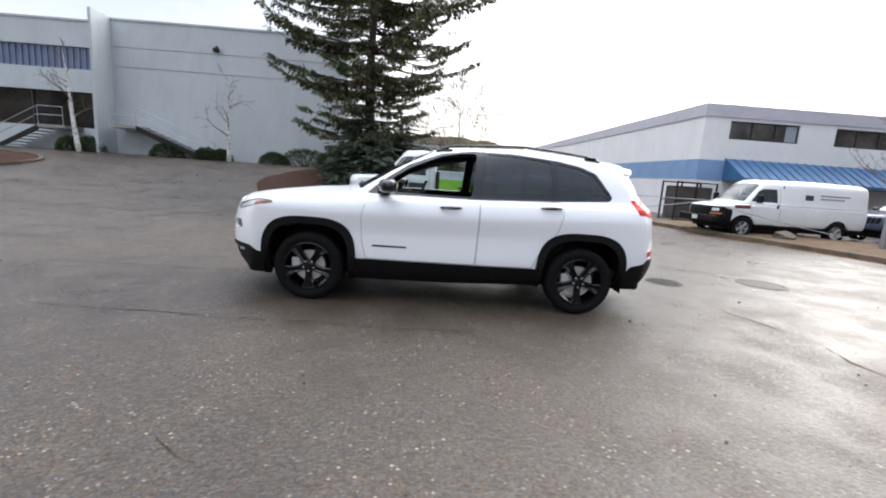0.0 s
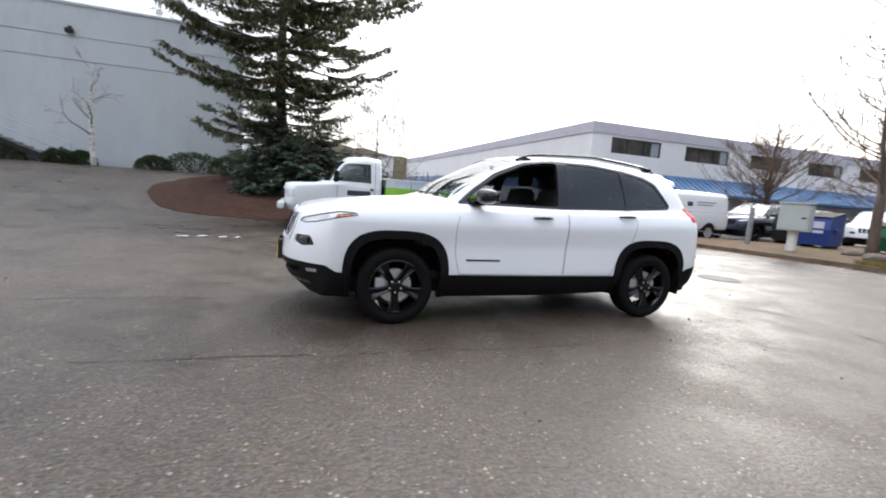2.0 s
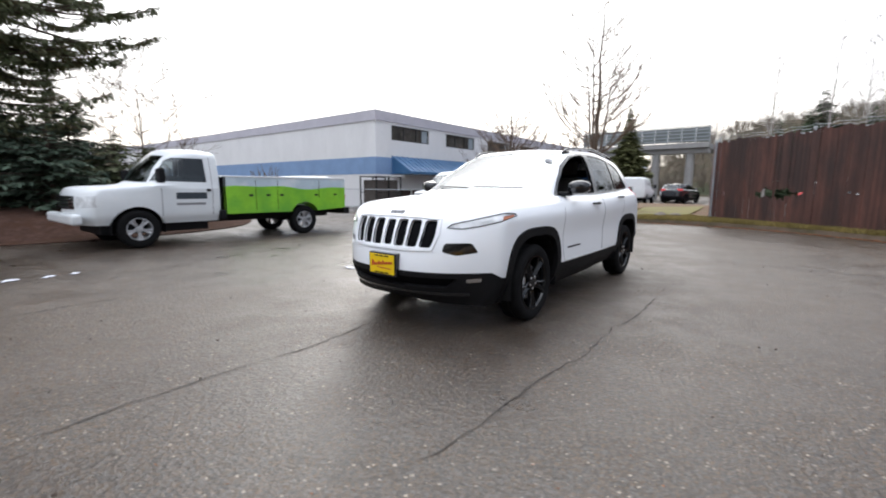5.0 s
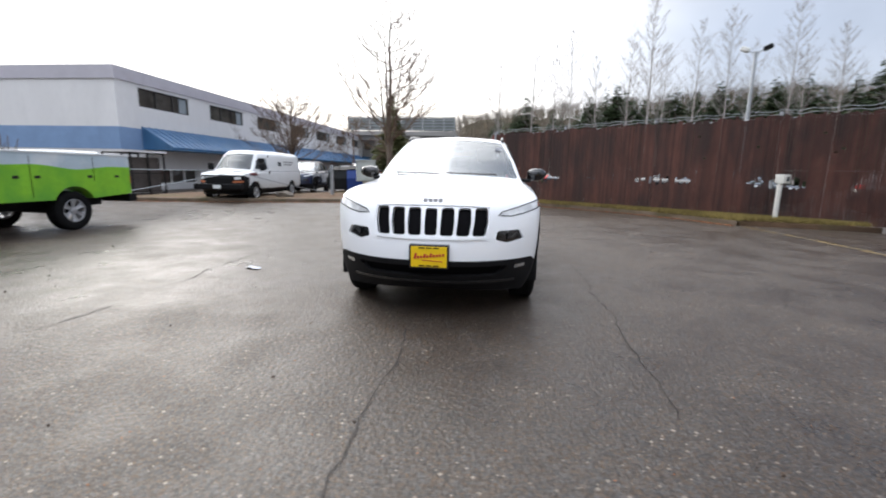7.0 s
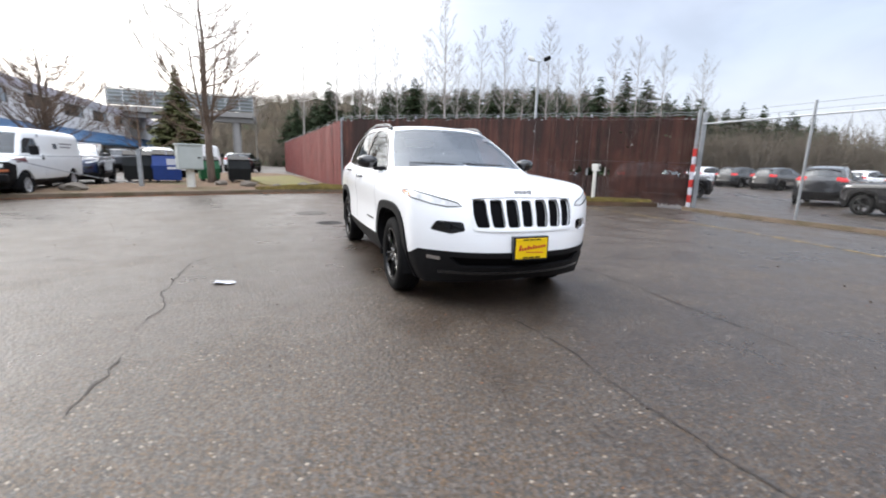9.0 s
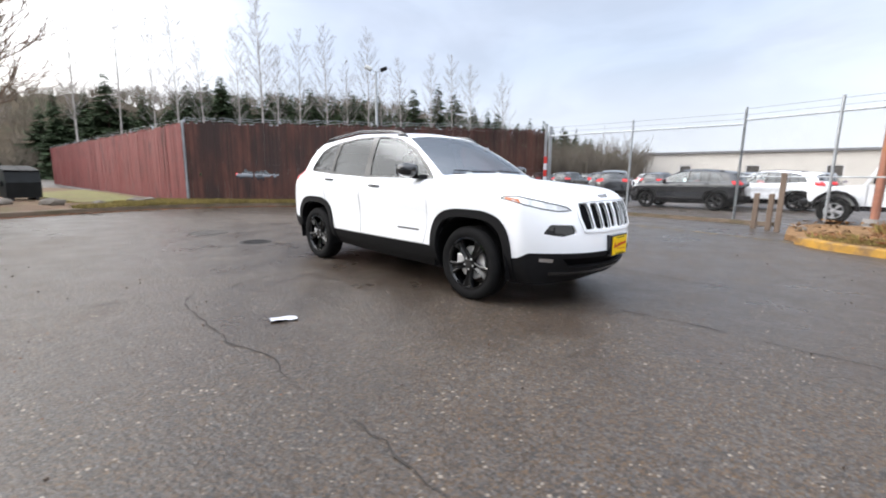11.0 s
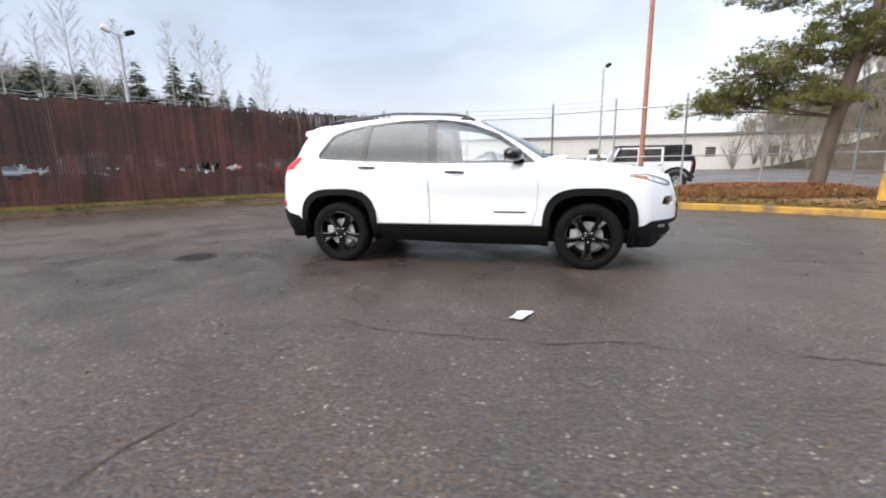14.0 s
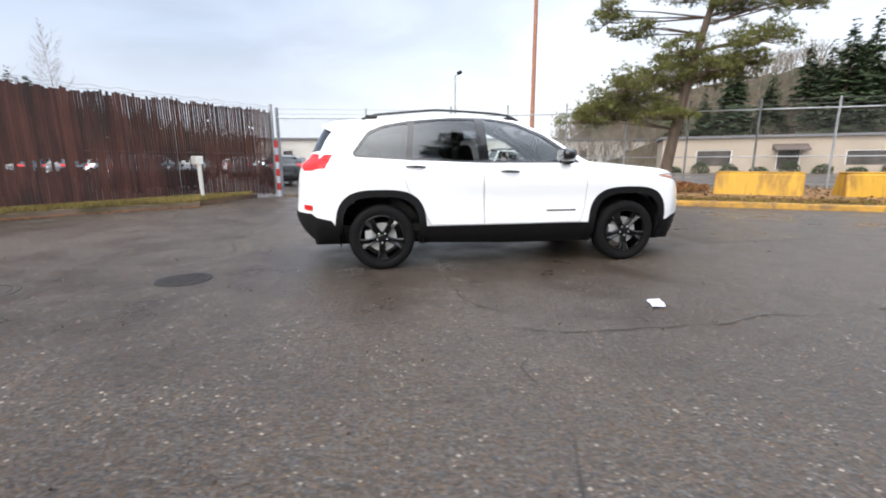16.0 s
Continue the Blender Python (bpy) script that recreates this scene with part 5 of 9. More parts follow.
        for u in np.linspace(0, 1, 25):
            x = -0.16 + 1.68 * u
            lift = min(1.0, u / 0.10, (1 - u) / 0.10)
            s0, t0 = sh.find([(x, 0.565)], (0, 1), (0.25, 0.85), (10, 12.6))[0]
            zr = sh.at(s0, t0)[2]
            pts.append((x, 0.565 * sd, zr + 0.004 + 0.034 * math.sin(lift * math.pi / 2)))
        r.tube(pts, 0.0135, 8)
        rail = part("roof_rail", r, M_GLOSS_BLACK, car, "black raised roof rail", smooth=True)
        for u in (0.06, 0.94):
            x = -0.16 + 1.68 * u
            part("rail_foot", MB().box((x - 0.06, 0.548, 1.545), (x + 0.06, 0.582, pts[int(u * 24)][2]), None if sd > 0 else Matrix.Diagonal((1, -1, 1, 1)), bev=0.008), M_GLOSS_BLACK, rail)
    # spoiler over the rear screen
    sp = MB()
    for sd in (1,):
        sec = []
        for y in np.linspace(-0.56, 0.56, 13):
            e = 1 - (abs(y) / 0.56) ** 4
            sec.append([(1.62, y, 1.535 + 0.025 * e - 0.06 * (1 - e)), (1.85 + 0.11 * e, y, 1.488 + 0.025 * e - 0.04 * (1 - e)), (1.86 + 0.11 * e, y, 1.468 + 0.02 * e - 0.04 * (1 - e)), (1.79, y, 1.435 - 0.03 * (1 - e))])
        sp.add([p for q in sec for p in q], [(i * 4 + j, (i + 1) * 4 + j, (i + 1) * 4 + (j + 1) % 4, i * 4 + (j + 1) % 4) for i in range(12) for j in range(4)] + [(0, 1, 2, 3), (48, 49, 50, 51)])
    part("spoiler", sp, paint, car, smooth=True, sharp=40)
    if not detail:
        return car
    # gaps between the panels
    for sd in (-1, 1):
        for k in ("front_door", "rear_door"):
            sh.ribbon("door_gap", side[k], 0.0045, M_GAP, car, sd, 0.0012, closed=True)
        sh.ribbon("hood_gap", hood, 0.0045, M_GAP, car, sd, 0.0012)
        b = sh.find([(x, 0.592 + 0.004 * x) for x in np.linspace(-0.73, -0.40, 14)], (0, 2), (0.3, 0.7), (1, 5))
        sh.ribbon("door_badge", b, 0.016, M_STEEL_DARK, car, sd, 0.003)
        # bright ribbon drawn in as the highlight along the sill's top edge
        st = sh.find([(x, 0.462) for x in np.linspace(-0.80, 0.86, 30)], (0, 2), (0.3, 0.7), (1, 5))
        sh.ribbon("sill_strip", st, 0.012, M_STEEL, car, sd, 0.008)
        rl = sh.find([(2.06, 0.83, 0.655), (2.12, 0.80, 0.655), (2.19, 0.74, 0.66)], (0, 1, 2), (0.7, 1), (1, 5))
        sh.ribbon("rear_reflector", rl, 0.05, M_RED_LENS, car, sd, 0.008)
        fg = sh.find([(0.655, 0.445), (0.74, 0.452)], (1, 2), (0, 0.27), (0, 4))
        sh.ribbon("tow_ring", fg, 0.03, M_CHROME, car, sd, 0.010)
        fl = sh.find([(0.60, 0.69), (0.66, 0.695)], (1, 2), (0, 0.27), (0, 6))
        sh.ribbon("fog_lens", fl, 0.045, M_GLOSS_BLACK, car, sd, -0.006)
    # raised frame round the grille
    gl = sh.find(dense([(0.0, 0.928), (0.30, 0.926), (0.452, 0.915), (0.462, 0.80), (0.425, 0.684), (0.25, 0.677), (0.0, 0.676)], 0.03, closed=False), (1, 2), (0, 0.26), (0, 6))
    for sd in (-1, 1):
        sh.ribbon("grille_frame", gl, 0.022, M_PAINT, car, sd, 0.011)
    # lower chin strip and washer jets
    chin = sh.find([(y, 0.335) for y in np.linspace(0, 0.66, 12)], (1, 2), (0, 0.27), (0, 4))
    for sd in (-1, 1):
        sh.ribbon("chin_strip", chin, 0.03, M_GLOSS_BLACK, car, sd, 0.012)
    # hood emblem as a plain row of bars
    for i, y in enumerate((-0.05, -0.018, 0.014, 0.046)):
        p = sh.at(*sh.find([(abs(y), 0.952)], (1, 2), (0, 0.2), (3, 8))[0])
        part("hood_emblem", MB().box((-0.007, -0.017, -0.020), (0.007, 0.017, 0.020 + 0.006 * (i == 0)), pose(p[0], y * 1.25, p[2], 0, 28, 0), bev=0.004), M_GAP, car)
    # dealer plate in its frame
    fr = part("plate_frame", MB().box((-2.350, -0.155, 0.447), (-2.29, 0.155, 0.635), bev=0.008), M_GLOSS_BLACK, car)
    part("number_plate", MB().box((-2.356, -0.138, 0.462), (-2.348, 0.138, 0.620), bev=0.002), M_PLATE, fr, "bright yellow dealer plate with dark red lettering shapes")
    for i in range(10):
        y = 0.108 - 0.024 * i
        h = 0.046 if i == 0 else 0.032 if i in (3, 5) else 0.020
        m = pose(-2.3575, y, 0.524 + 0.0028 * i, 0, 0, 0) @ Matrix.Rotation(radians(14), 4, "X")
        part("plate_mark", MB().box((-0.002, -0.009, 0.0), (0.002, 0.009, h), m, bev=0.0015), M_PLATE_INK, fr)
    part("plate_mark", MB().box((-0.002, -0.105, 0.0), (0.002, 0.05, 0.006), pose(-2.3575, 0, 0.510, 3)), M_PLATE_INK, fr)
    for z in (0.468, 0.606):
        for y in (-0.055, 0.0, 0.055):
            part("plate_mark", MB().box((-2.3595, y - 0.022, z), (-2.3555, y + 0.022, z + 0.009)), M_CLAD, fr)
    # wipers
    for y0, y1 in ((0.10, 0.57), (-0.50, 0.02)):
        pts = []
        for u in np.linspace(0, 1, 9):
            y = y0 + (y1 - y0) * u
            s0, t0 = sh.find([(abs(y), 1.152 + 0.010 * u)], (1, 2), (0, 0.3), (7.8, 9))[0]
            p = sh.at(s0, t0) + sh.at(s0, t0, sh.Nrm) * 0.012
            pts.append((p[0], y, p[2]))
        part("wiper", MB().tube(pts, 0.0065, 5), M_CLAD, car)
    part("cowl", MB().box((-1.02, -0.56, 1.05), (-0.93, 0.56, 1.092), bev=0.01), M_CLAD, car)
    # cabin: dash, wheel, seats
    part("dashboard", MB().box((-0.95, -0.68, 0.80), (-0.42, 0.68, 1.10), bev=0.06), M_TRIM_IN, car)
    part("steering_wheel", MB().tube([(-0.32 + 0.19 * 0.35 * math.sin(a), -0.37 + 0.19 * math.cos(a), 1.03 + 0.19 * math.sin(a)) for a in np.linspace(0, 2 * math.pi, 25)], 0.015, 6).box((-0.40, -0.43, 0.99), (-0.33, -0.31, 1.07), bev=0.02), M_TRIM_IN, car)
    part("cabin_floor", MB().box((-1.0, -0.70, 0.38), (2.0, 0.70, 0.45)), M_TRIM_IN, car)
    for y in (-0.37, 0.37):
        sb = part("front_seat", MB().box((-0.25, y - 0.25, 0.45), (0.28, y + 0.25, 0.75), bev=0.06), M_SEAT, car)
        part("seat_back", MB().box((-0.08, -0.24, 0), (0.08, 0.24, 0.60), pose(0.30, y, 0.70, 0, 14, 0), bev=0.06), M_SEAT, sb)
        part("head_rest", MB().box((-0.05, -0.13, 0), (0.05, 0.13, 0.18), pose(0.46, y, 1.32, 0, 8, 0), bev=0.04), M_SEAT, sb)
    rb = part("rear_bench", MB().box((0.78, -0.62, 0.45), (1.25, 0.62, 0.75), bev=0.06), M_SEAT, car)
    part("seat_back", MB().box((-0.08, -0.62, 0), (0.08, 0.62, 0.55), pose(1.28, 0, 0.70, 0, 14, 0), bev=0.06), M_SEAT, rb)
    for y in (-0.42, 0.0, 0.42):
        part("head_rest", MB().box((-0.045, -0.12, 0), (0.045, 0.12, 0.15), pose(1.44, y, 1.26, 0, 8, 0), bev=0.035), M_SEAT, rb)
    part("inside_mirror", MB().box((-0.36, -0.11, 1.42), (-0.33, 0.11, 1.48), bev=0.01), M_TRIM_IN, car)
    part("sticker", MB().box((-0.42, -0.56, 1.44), (-0.415, -0.48, 1.465), pose(0.03, 0, 0)), M_PAPER, car)
    return car


build_suv("white compact SUV with black cladding and black wheels")

# ---- other vehicles ----
M_GREEN = mat("lime_green_vinyl", (0.24, 0.55, 0.035), 0.35, var=0.12, scale=1.5, coat=0.3, second=(0.13, 0.40, 0.04), sfac=0.4, sscale=0.9)
M_SKY_VINYL = mat("pale_blue_vinyl", (0.50, 0.60, 0.66), 0.35, var=0.1, scale=1.2, coat=0.3, second=(0.70, 0.74, 0.76), sfac=0.5, sscale=1.1)
M_FLEET_WHITE = mat("fleet_white_paint", (0.72, 0.74, 0.75), 0.4, var=0.03, scale=2, stain=0.1, coat=0.3)
M_MAROON = mat("maroon_decal", (0.09, 0.012, 0.015), 0.5, var=0.1)
M_NAVY_SIGN = mat("dark_sign_ink", (0.03, 0.04, 0.05), 0.6, var=0.1)
G_VAN = glass_mat("vehicle_glass", (0.50, 0.58, 0.58), ior=1.7)
M_STEEL_WHEEL = mat("painted_steel_wheel", (0.42, 0.42, 0.43), 0.4, 0.5, var=0.15)


def vehicle(name, label, rings, paint, at, rz, wheels, wr, side_feats, front_feats, rear_feats=(), arch=None, rim=None, gs=110, per=6, wz=None, group="", clad=None, spokes=5, track=None):
    """A vehicle body from plan rings with panes, lamps and wheel openings. Feats: (part name, outline, material, offset, trange)."""
    car = thing(name, label, "car", at, rz, group)
    sh = Shell(rings)
    wz = wz or wr
    outl, cls = [], []
    for nm, poly, m, off, tr in side_feats:
        q = sh.find(dense(poly, 0.06), (0, 2), (0.22, 0.84), tr)
        outl.append((q, True)); cls.append((nm, q, m, off, "s"))
    for nm, poly, m, off, tr in front_feats:
        q = sh.find(dense([(max(0, a), b) for a, b in poly], 0.06), (1, 2), (0, 0.3), tr)
        outl.append((q, True)); cls.append((nm, q, m, off, "f"))
    for nm, poly, m, off, tr in rear_feats:
        q = sh.find(dense([(max(0, a), b) for a, b in poly], 0.06), (1, 2), (0.74, 1), tr)
        outl.append((q, True)); cls.append((nm, q, m, off, "r"))
    ar = arch or wr * 1.18
    for wx in wheels:
        outl.append((sh.find([(wx + ar * math.cos(a), wz + ar * math.sin(a)) for a in np.linspace(-0.5, math.pi + 0.5, 34)], (0, 2), (0.2, 0.86), (0, sh.tmax * 0.7)), False))

    def classify(s, t, p):
        out = np.full(len(s), "body", dtype=object)
        if clad:
            out[p[:, 2] < clad] = "clad"
        for i, c in enumerate(cls):
            out[inside(c[1], s, t)] = "f%d" % i
        flank = (s > 0.2) & (s < 0.86)
        for wx in wheels:
            out[flank & (np.hypot(p[:, 0] - wx, p[:, 2] - wz) < ar)] = ""
        return out

    G = sh.split(outl, classify, gs, per)
    sh.skin("body", G["body"], paint, car, both=True)
    if clad and "clad" in G:
        sh.skin("bumper", G["clad"], M_CLAD, car, both=True)
    for i, (nm, q, m, off, kind) in enumerate(cls):
        if "f%d" % i not in G:
            continue
        centre = min(a for a, b in q) < 0.002 or max(a for a, b in q) > 0.998
        for sd in ((1,) if centre else (-1, 1)):
            sh.skin(nm, G["f%d" % i], m, car, sd, off=off, skirt=0.0, both=centre)
    lining = [f for f, c in zip(G["body"], sh.uv[G["body"]].mean(1)) if c[1] > sh.tmax * 0.45]
    sh.skin("cabin_lining", lining, M_TRIM_IN, car, both=True, off=-0.04, skirt=0.0, flipn=True)
    xs = sh.P[..., 0]
    hw = sh.P[..., 1].max()
    part("underbody", MB().box((xs.min() + 0.35, -hw * 0.75, wz * 0.75), (xs.max() - 0.25, hw * 0.75, wz * 1.35), bev=0.03), M_CLAD, car)
    for wx in wheels:
        for sd in (-1, 1):
            n = 15
            prof = [(wx + (ar + 0.02) * math.cos(a), wz + (ar + 0.02) * math.sin(a)) for a in np.linspace(-0.2, math.pi + 0.2, n)]
            h = MB()
            h.add([(x, y * sd, z) for y in (hw * 0.5, hw * 0.97) for x, z in prof], [(i, i + 1, n + i + 1, n + i) for i in range(n - 1)] + [tuple(range(n))])
            part("wheel_housing", h, M_CLAD, car, fix=False)
            wheel(car, (wx, (track or hw * 0.86) * sd, wr), sd, r=wr, rim=wr * 0.60, width=0.24, rim_mat=rim or M_STEEL_WHEEL, detail=False, spokes=spokes)
    return car, sh


def add_boxes(car, items):
    for nm, lo, hi, m, bev in items:
        part(nm, MB().box(lo, hi, bev=bev), m, car)


def mirrors(car, x, y, z, dx, dy, dz, m=None):
    for sd in (-1, 1):
        lo, hi = sorted((y * sd, (y + dy) * sd))
        part("door_mirror", MB().box((x, lo, z), (x + dx, hi, z + dz), bev=min(dx, dz) * 0.3), m or M_CLAD, car)


# white cargo van
VAN = [
    (-2.62, -2.45, 2.70, 2.78, 0.80, 0.92, 0.88, 0.40, 0.38, 0.40, 0.42, 0.42, 3.0, 6.0),
    (-2.76, -2.48, 2.74, 2.84, 0.88, 0.985, 0.95, 0.58, 0.58, 0.60, 0.60, 0.60, 3.0, 7.0),
    (-2.76, -2.48, 2.74, 2.84, 0.90, 1.005, 0.97, 0.85, 0.86, 0.90, 0.90, 0.90, 3.0, 7.0),
    (-2.70, -2.42, 2.73, 2.83, 0.89, 0.995, 0.97, 1.04, 1.06, 1.10, 1.10, 1.10, 3.0, 7.0),
    (-2.45, -2.15, 2.72, 2.82, 0.85, 0.98, 0.96, 1.13, 1.13, 1.20, 1.20, 1.20, 2.6, 7.0),
    (-1.95, -1.68, 2.71, 2.81, 0.82, 0.965, 0.95, 1.23, 1.20, 1.30, 1.30, 1.30, 2.6, 7.0),
    (-1.50, -1.28, 2.69, 2.79, 0.76, 0.925, 0.92, 1.60, 1.58, 1.62, 1.62, 1.62, 2.8, 7.0),
    (-1.12, -0.98, 2.66, 2.76, 0.68, 0.85, 0.85, 1.93, 1.90, 1.92, 1.92, 1.92, 3.0, 7.0),
    (-0.95, -0.80, 2.55, 2.68, 0.45, 0.55, 0.55, 2.02, 2.02, 2.05, 2.03, 2.02, 3.0, 7.0),
    (-0.80, -0.7, 2.5, 2.6, 0, 0, 0, 2.04, 2.04, 2.07, 2.05, 2.04, 2.0, 2.0)]


def cargo_van(at, rz, label, paint=None):
    car, sh = vehicle("cargo_van", label, VAN, paint or M_FLEET_WHITE, at, rz, (-1.75, 1.68), 0.36,
        [("side_pane", [(-1.48, 1.27), (-1.22, 1.62), (-1.05, 1.72), (-0.62, 1.72), (-0.60, 1.27)], G_VAN, -0.01, (4, 8)),
         ("door_gap", [(-0.52, 0.55), (-0.505, 0.55), (-0.505, 1.78), (-0.52, 1.78)], M_GAP, -0.004, (0, 8)),
         ("door_gap", [(-1.52, 0.55), (-1.505, 0.55), (-1.505, 1.22), (-1.52, 1.22)], M_GAP, -0.004, (0, 8)),
         ("fender_wrap", [(-2.9, 0.4), (-2.16, 0.4), (-2.16, 0.94), (-2.5, 1.02), (-2.9, 1.03)], M_CLAD, 0.002, (0, 5)),
         ("door_badge", [(-2.1, 1.0), (-1.55, 1.02), (-1.55, 1.14), (-2.1, 1.12)], M_MAROON, 0.002, (2, 6)),
         ("sign_bar", [(0.9, 1.58), (2.0, 1.58), (2.0, 1.63), (0.9, 1.63)], M_GAP, 0.003, (4, 8)),
         ("sign_bar", [(0.9, 1.47), (1.8, 1.47), (1.8, 1.52), (0.9, 1.52)], M_GAP, 0.003, (4, 8)),
         ("sign_bar", [(0.35, 1.42), (0.65, 1.42), (0.65, 1.60), (0.35, 1.60)], M_NAVY_SIGN, 0.003, (4, 8))],
        [("windscreen", [(0, 1.27), (0.72, 1.25), (0.60, 1.86), (0, 1.90)], G_VAN, -0.008, (4.5, 8)),
         ("grille", [(0, 0.70), (0.90, 0.70), (0.90, 1.02), (0, 1.04)], M_CLAD, -0.006, (1, 5)),
         ("headlamp", [(0.60, 0.86), (0.80, 0.87), (0.80, 0.97), (0.60, 0.96)], M_LENS, 0.0, (1, 4)),
         ("turn_signal", [(0.55, 0.74), (0.88, 0.76), (0.88, 0.82), (0.55, 0.81)], M_AMBER, 0.002, (1, 4))],
        clad=0.50)
    mirrors(car, -1.45, 0.98, 1.22, 0.12, 0.22, 0.28)
    add_boxes(car, [("bumper_bar", (-2.84, -0.95, 0.48), (-2.62, 0.95, 0.70), M_CLAD, 0.04), ("plate", (-2.86, -0.15, 0.52), (-2.845, 0.15, 0.66), M_FLEET_WHITE, 0.003),
                    ("door_handle", (-0.66, -1.03, 1.08), (-0.60, -0.99, 1.22), M_CLAD, 0.008), ("seat", (-0.9, -0.6, 0.7), (-0.5, 0.6, 1.45), M_SEAT, 0.08), ("bulkhead", (-0.42, -0.85, 0.6), (-0.38, 0.85, 1.85), M_TRIM_IN, 0)])
    return car


parked = cargo_van((11.13, 9.02, 0.0), 2, "white cargo van with black bumper parked nose out")
parked.matrix_basis = parked.matrix_basis @ Matrix.Diagonal((0.91, 0.91, 0.91, 1))

# lime-green utility truck
CAB = [
    (-2.62, -2.42, -0.15, -0.10, 0.78, 0.88, 0.86, 0.50, 0.48, 0.48, 0.48, 0.48, 3.0, 8.0),
    (-2.72, -2.44, -0.12, -0.08, 0.86, 0.95, 0.93, 0.68, 0.68, 0.68, 0.68, 0.68, 3.0, 8.0),
    (-2.72, -2.44, -0.12, -0.08, 0.88, 0.97, 0.95, 0.95, 0.95, 0.98, 1.0, 1.0, 3.0, 8.0),
    (-2.69, -2.38, -0.12, -0.08, 0.87, 0.965, 0.95, 1.15, 1.14, 1.18, 1.2, 1.2, 3.0, 8.0),
    (-2.58, -2.24, -0.12, -0.08, 0.84, 0.95, 0.94, 1.235, 1.22, 1.26, 1.26, 1.26, 2.6, 8.0),
    (-1.75, -1.55, -0.12, -0.08, 0.81, 0.935, 0.93, 1.31, 1.28, 1.32, 1.34, 1.34, 2.6, 8.0),
    (-1.45, -1.25, -0.13, -0.08, 0.74, 0.88, 0.88, 1.68, 1.66, 1.68, 1.68, 1.68, 2.8, 8.0),
    (-1.12, -1.0, -0.15, -0.10, 0.66, 0.80, 0.80, 1.97, 1.95, 1.97, 1.96, 1.96, 3.0, 8.0),
    (-1.0, -0.85, -0.25, -0.15, 0.45, 0.50, 0.50, 2.05, 2.05, 2.07, 2.05, 2.05, 3.0, 8.0),
    (-0.9, -0.8, -0.3, -0.2, 0, 0, 0, 2.06, 2.06, 2.08, 2.06, 2.06, 2.0, 2.0)]


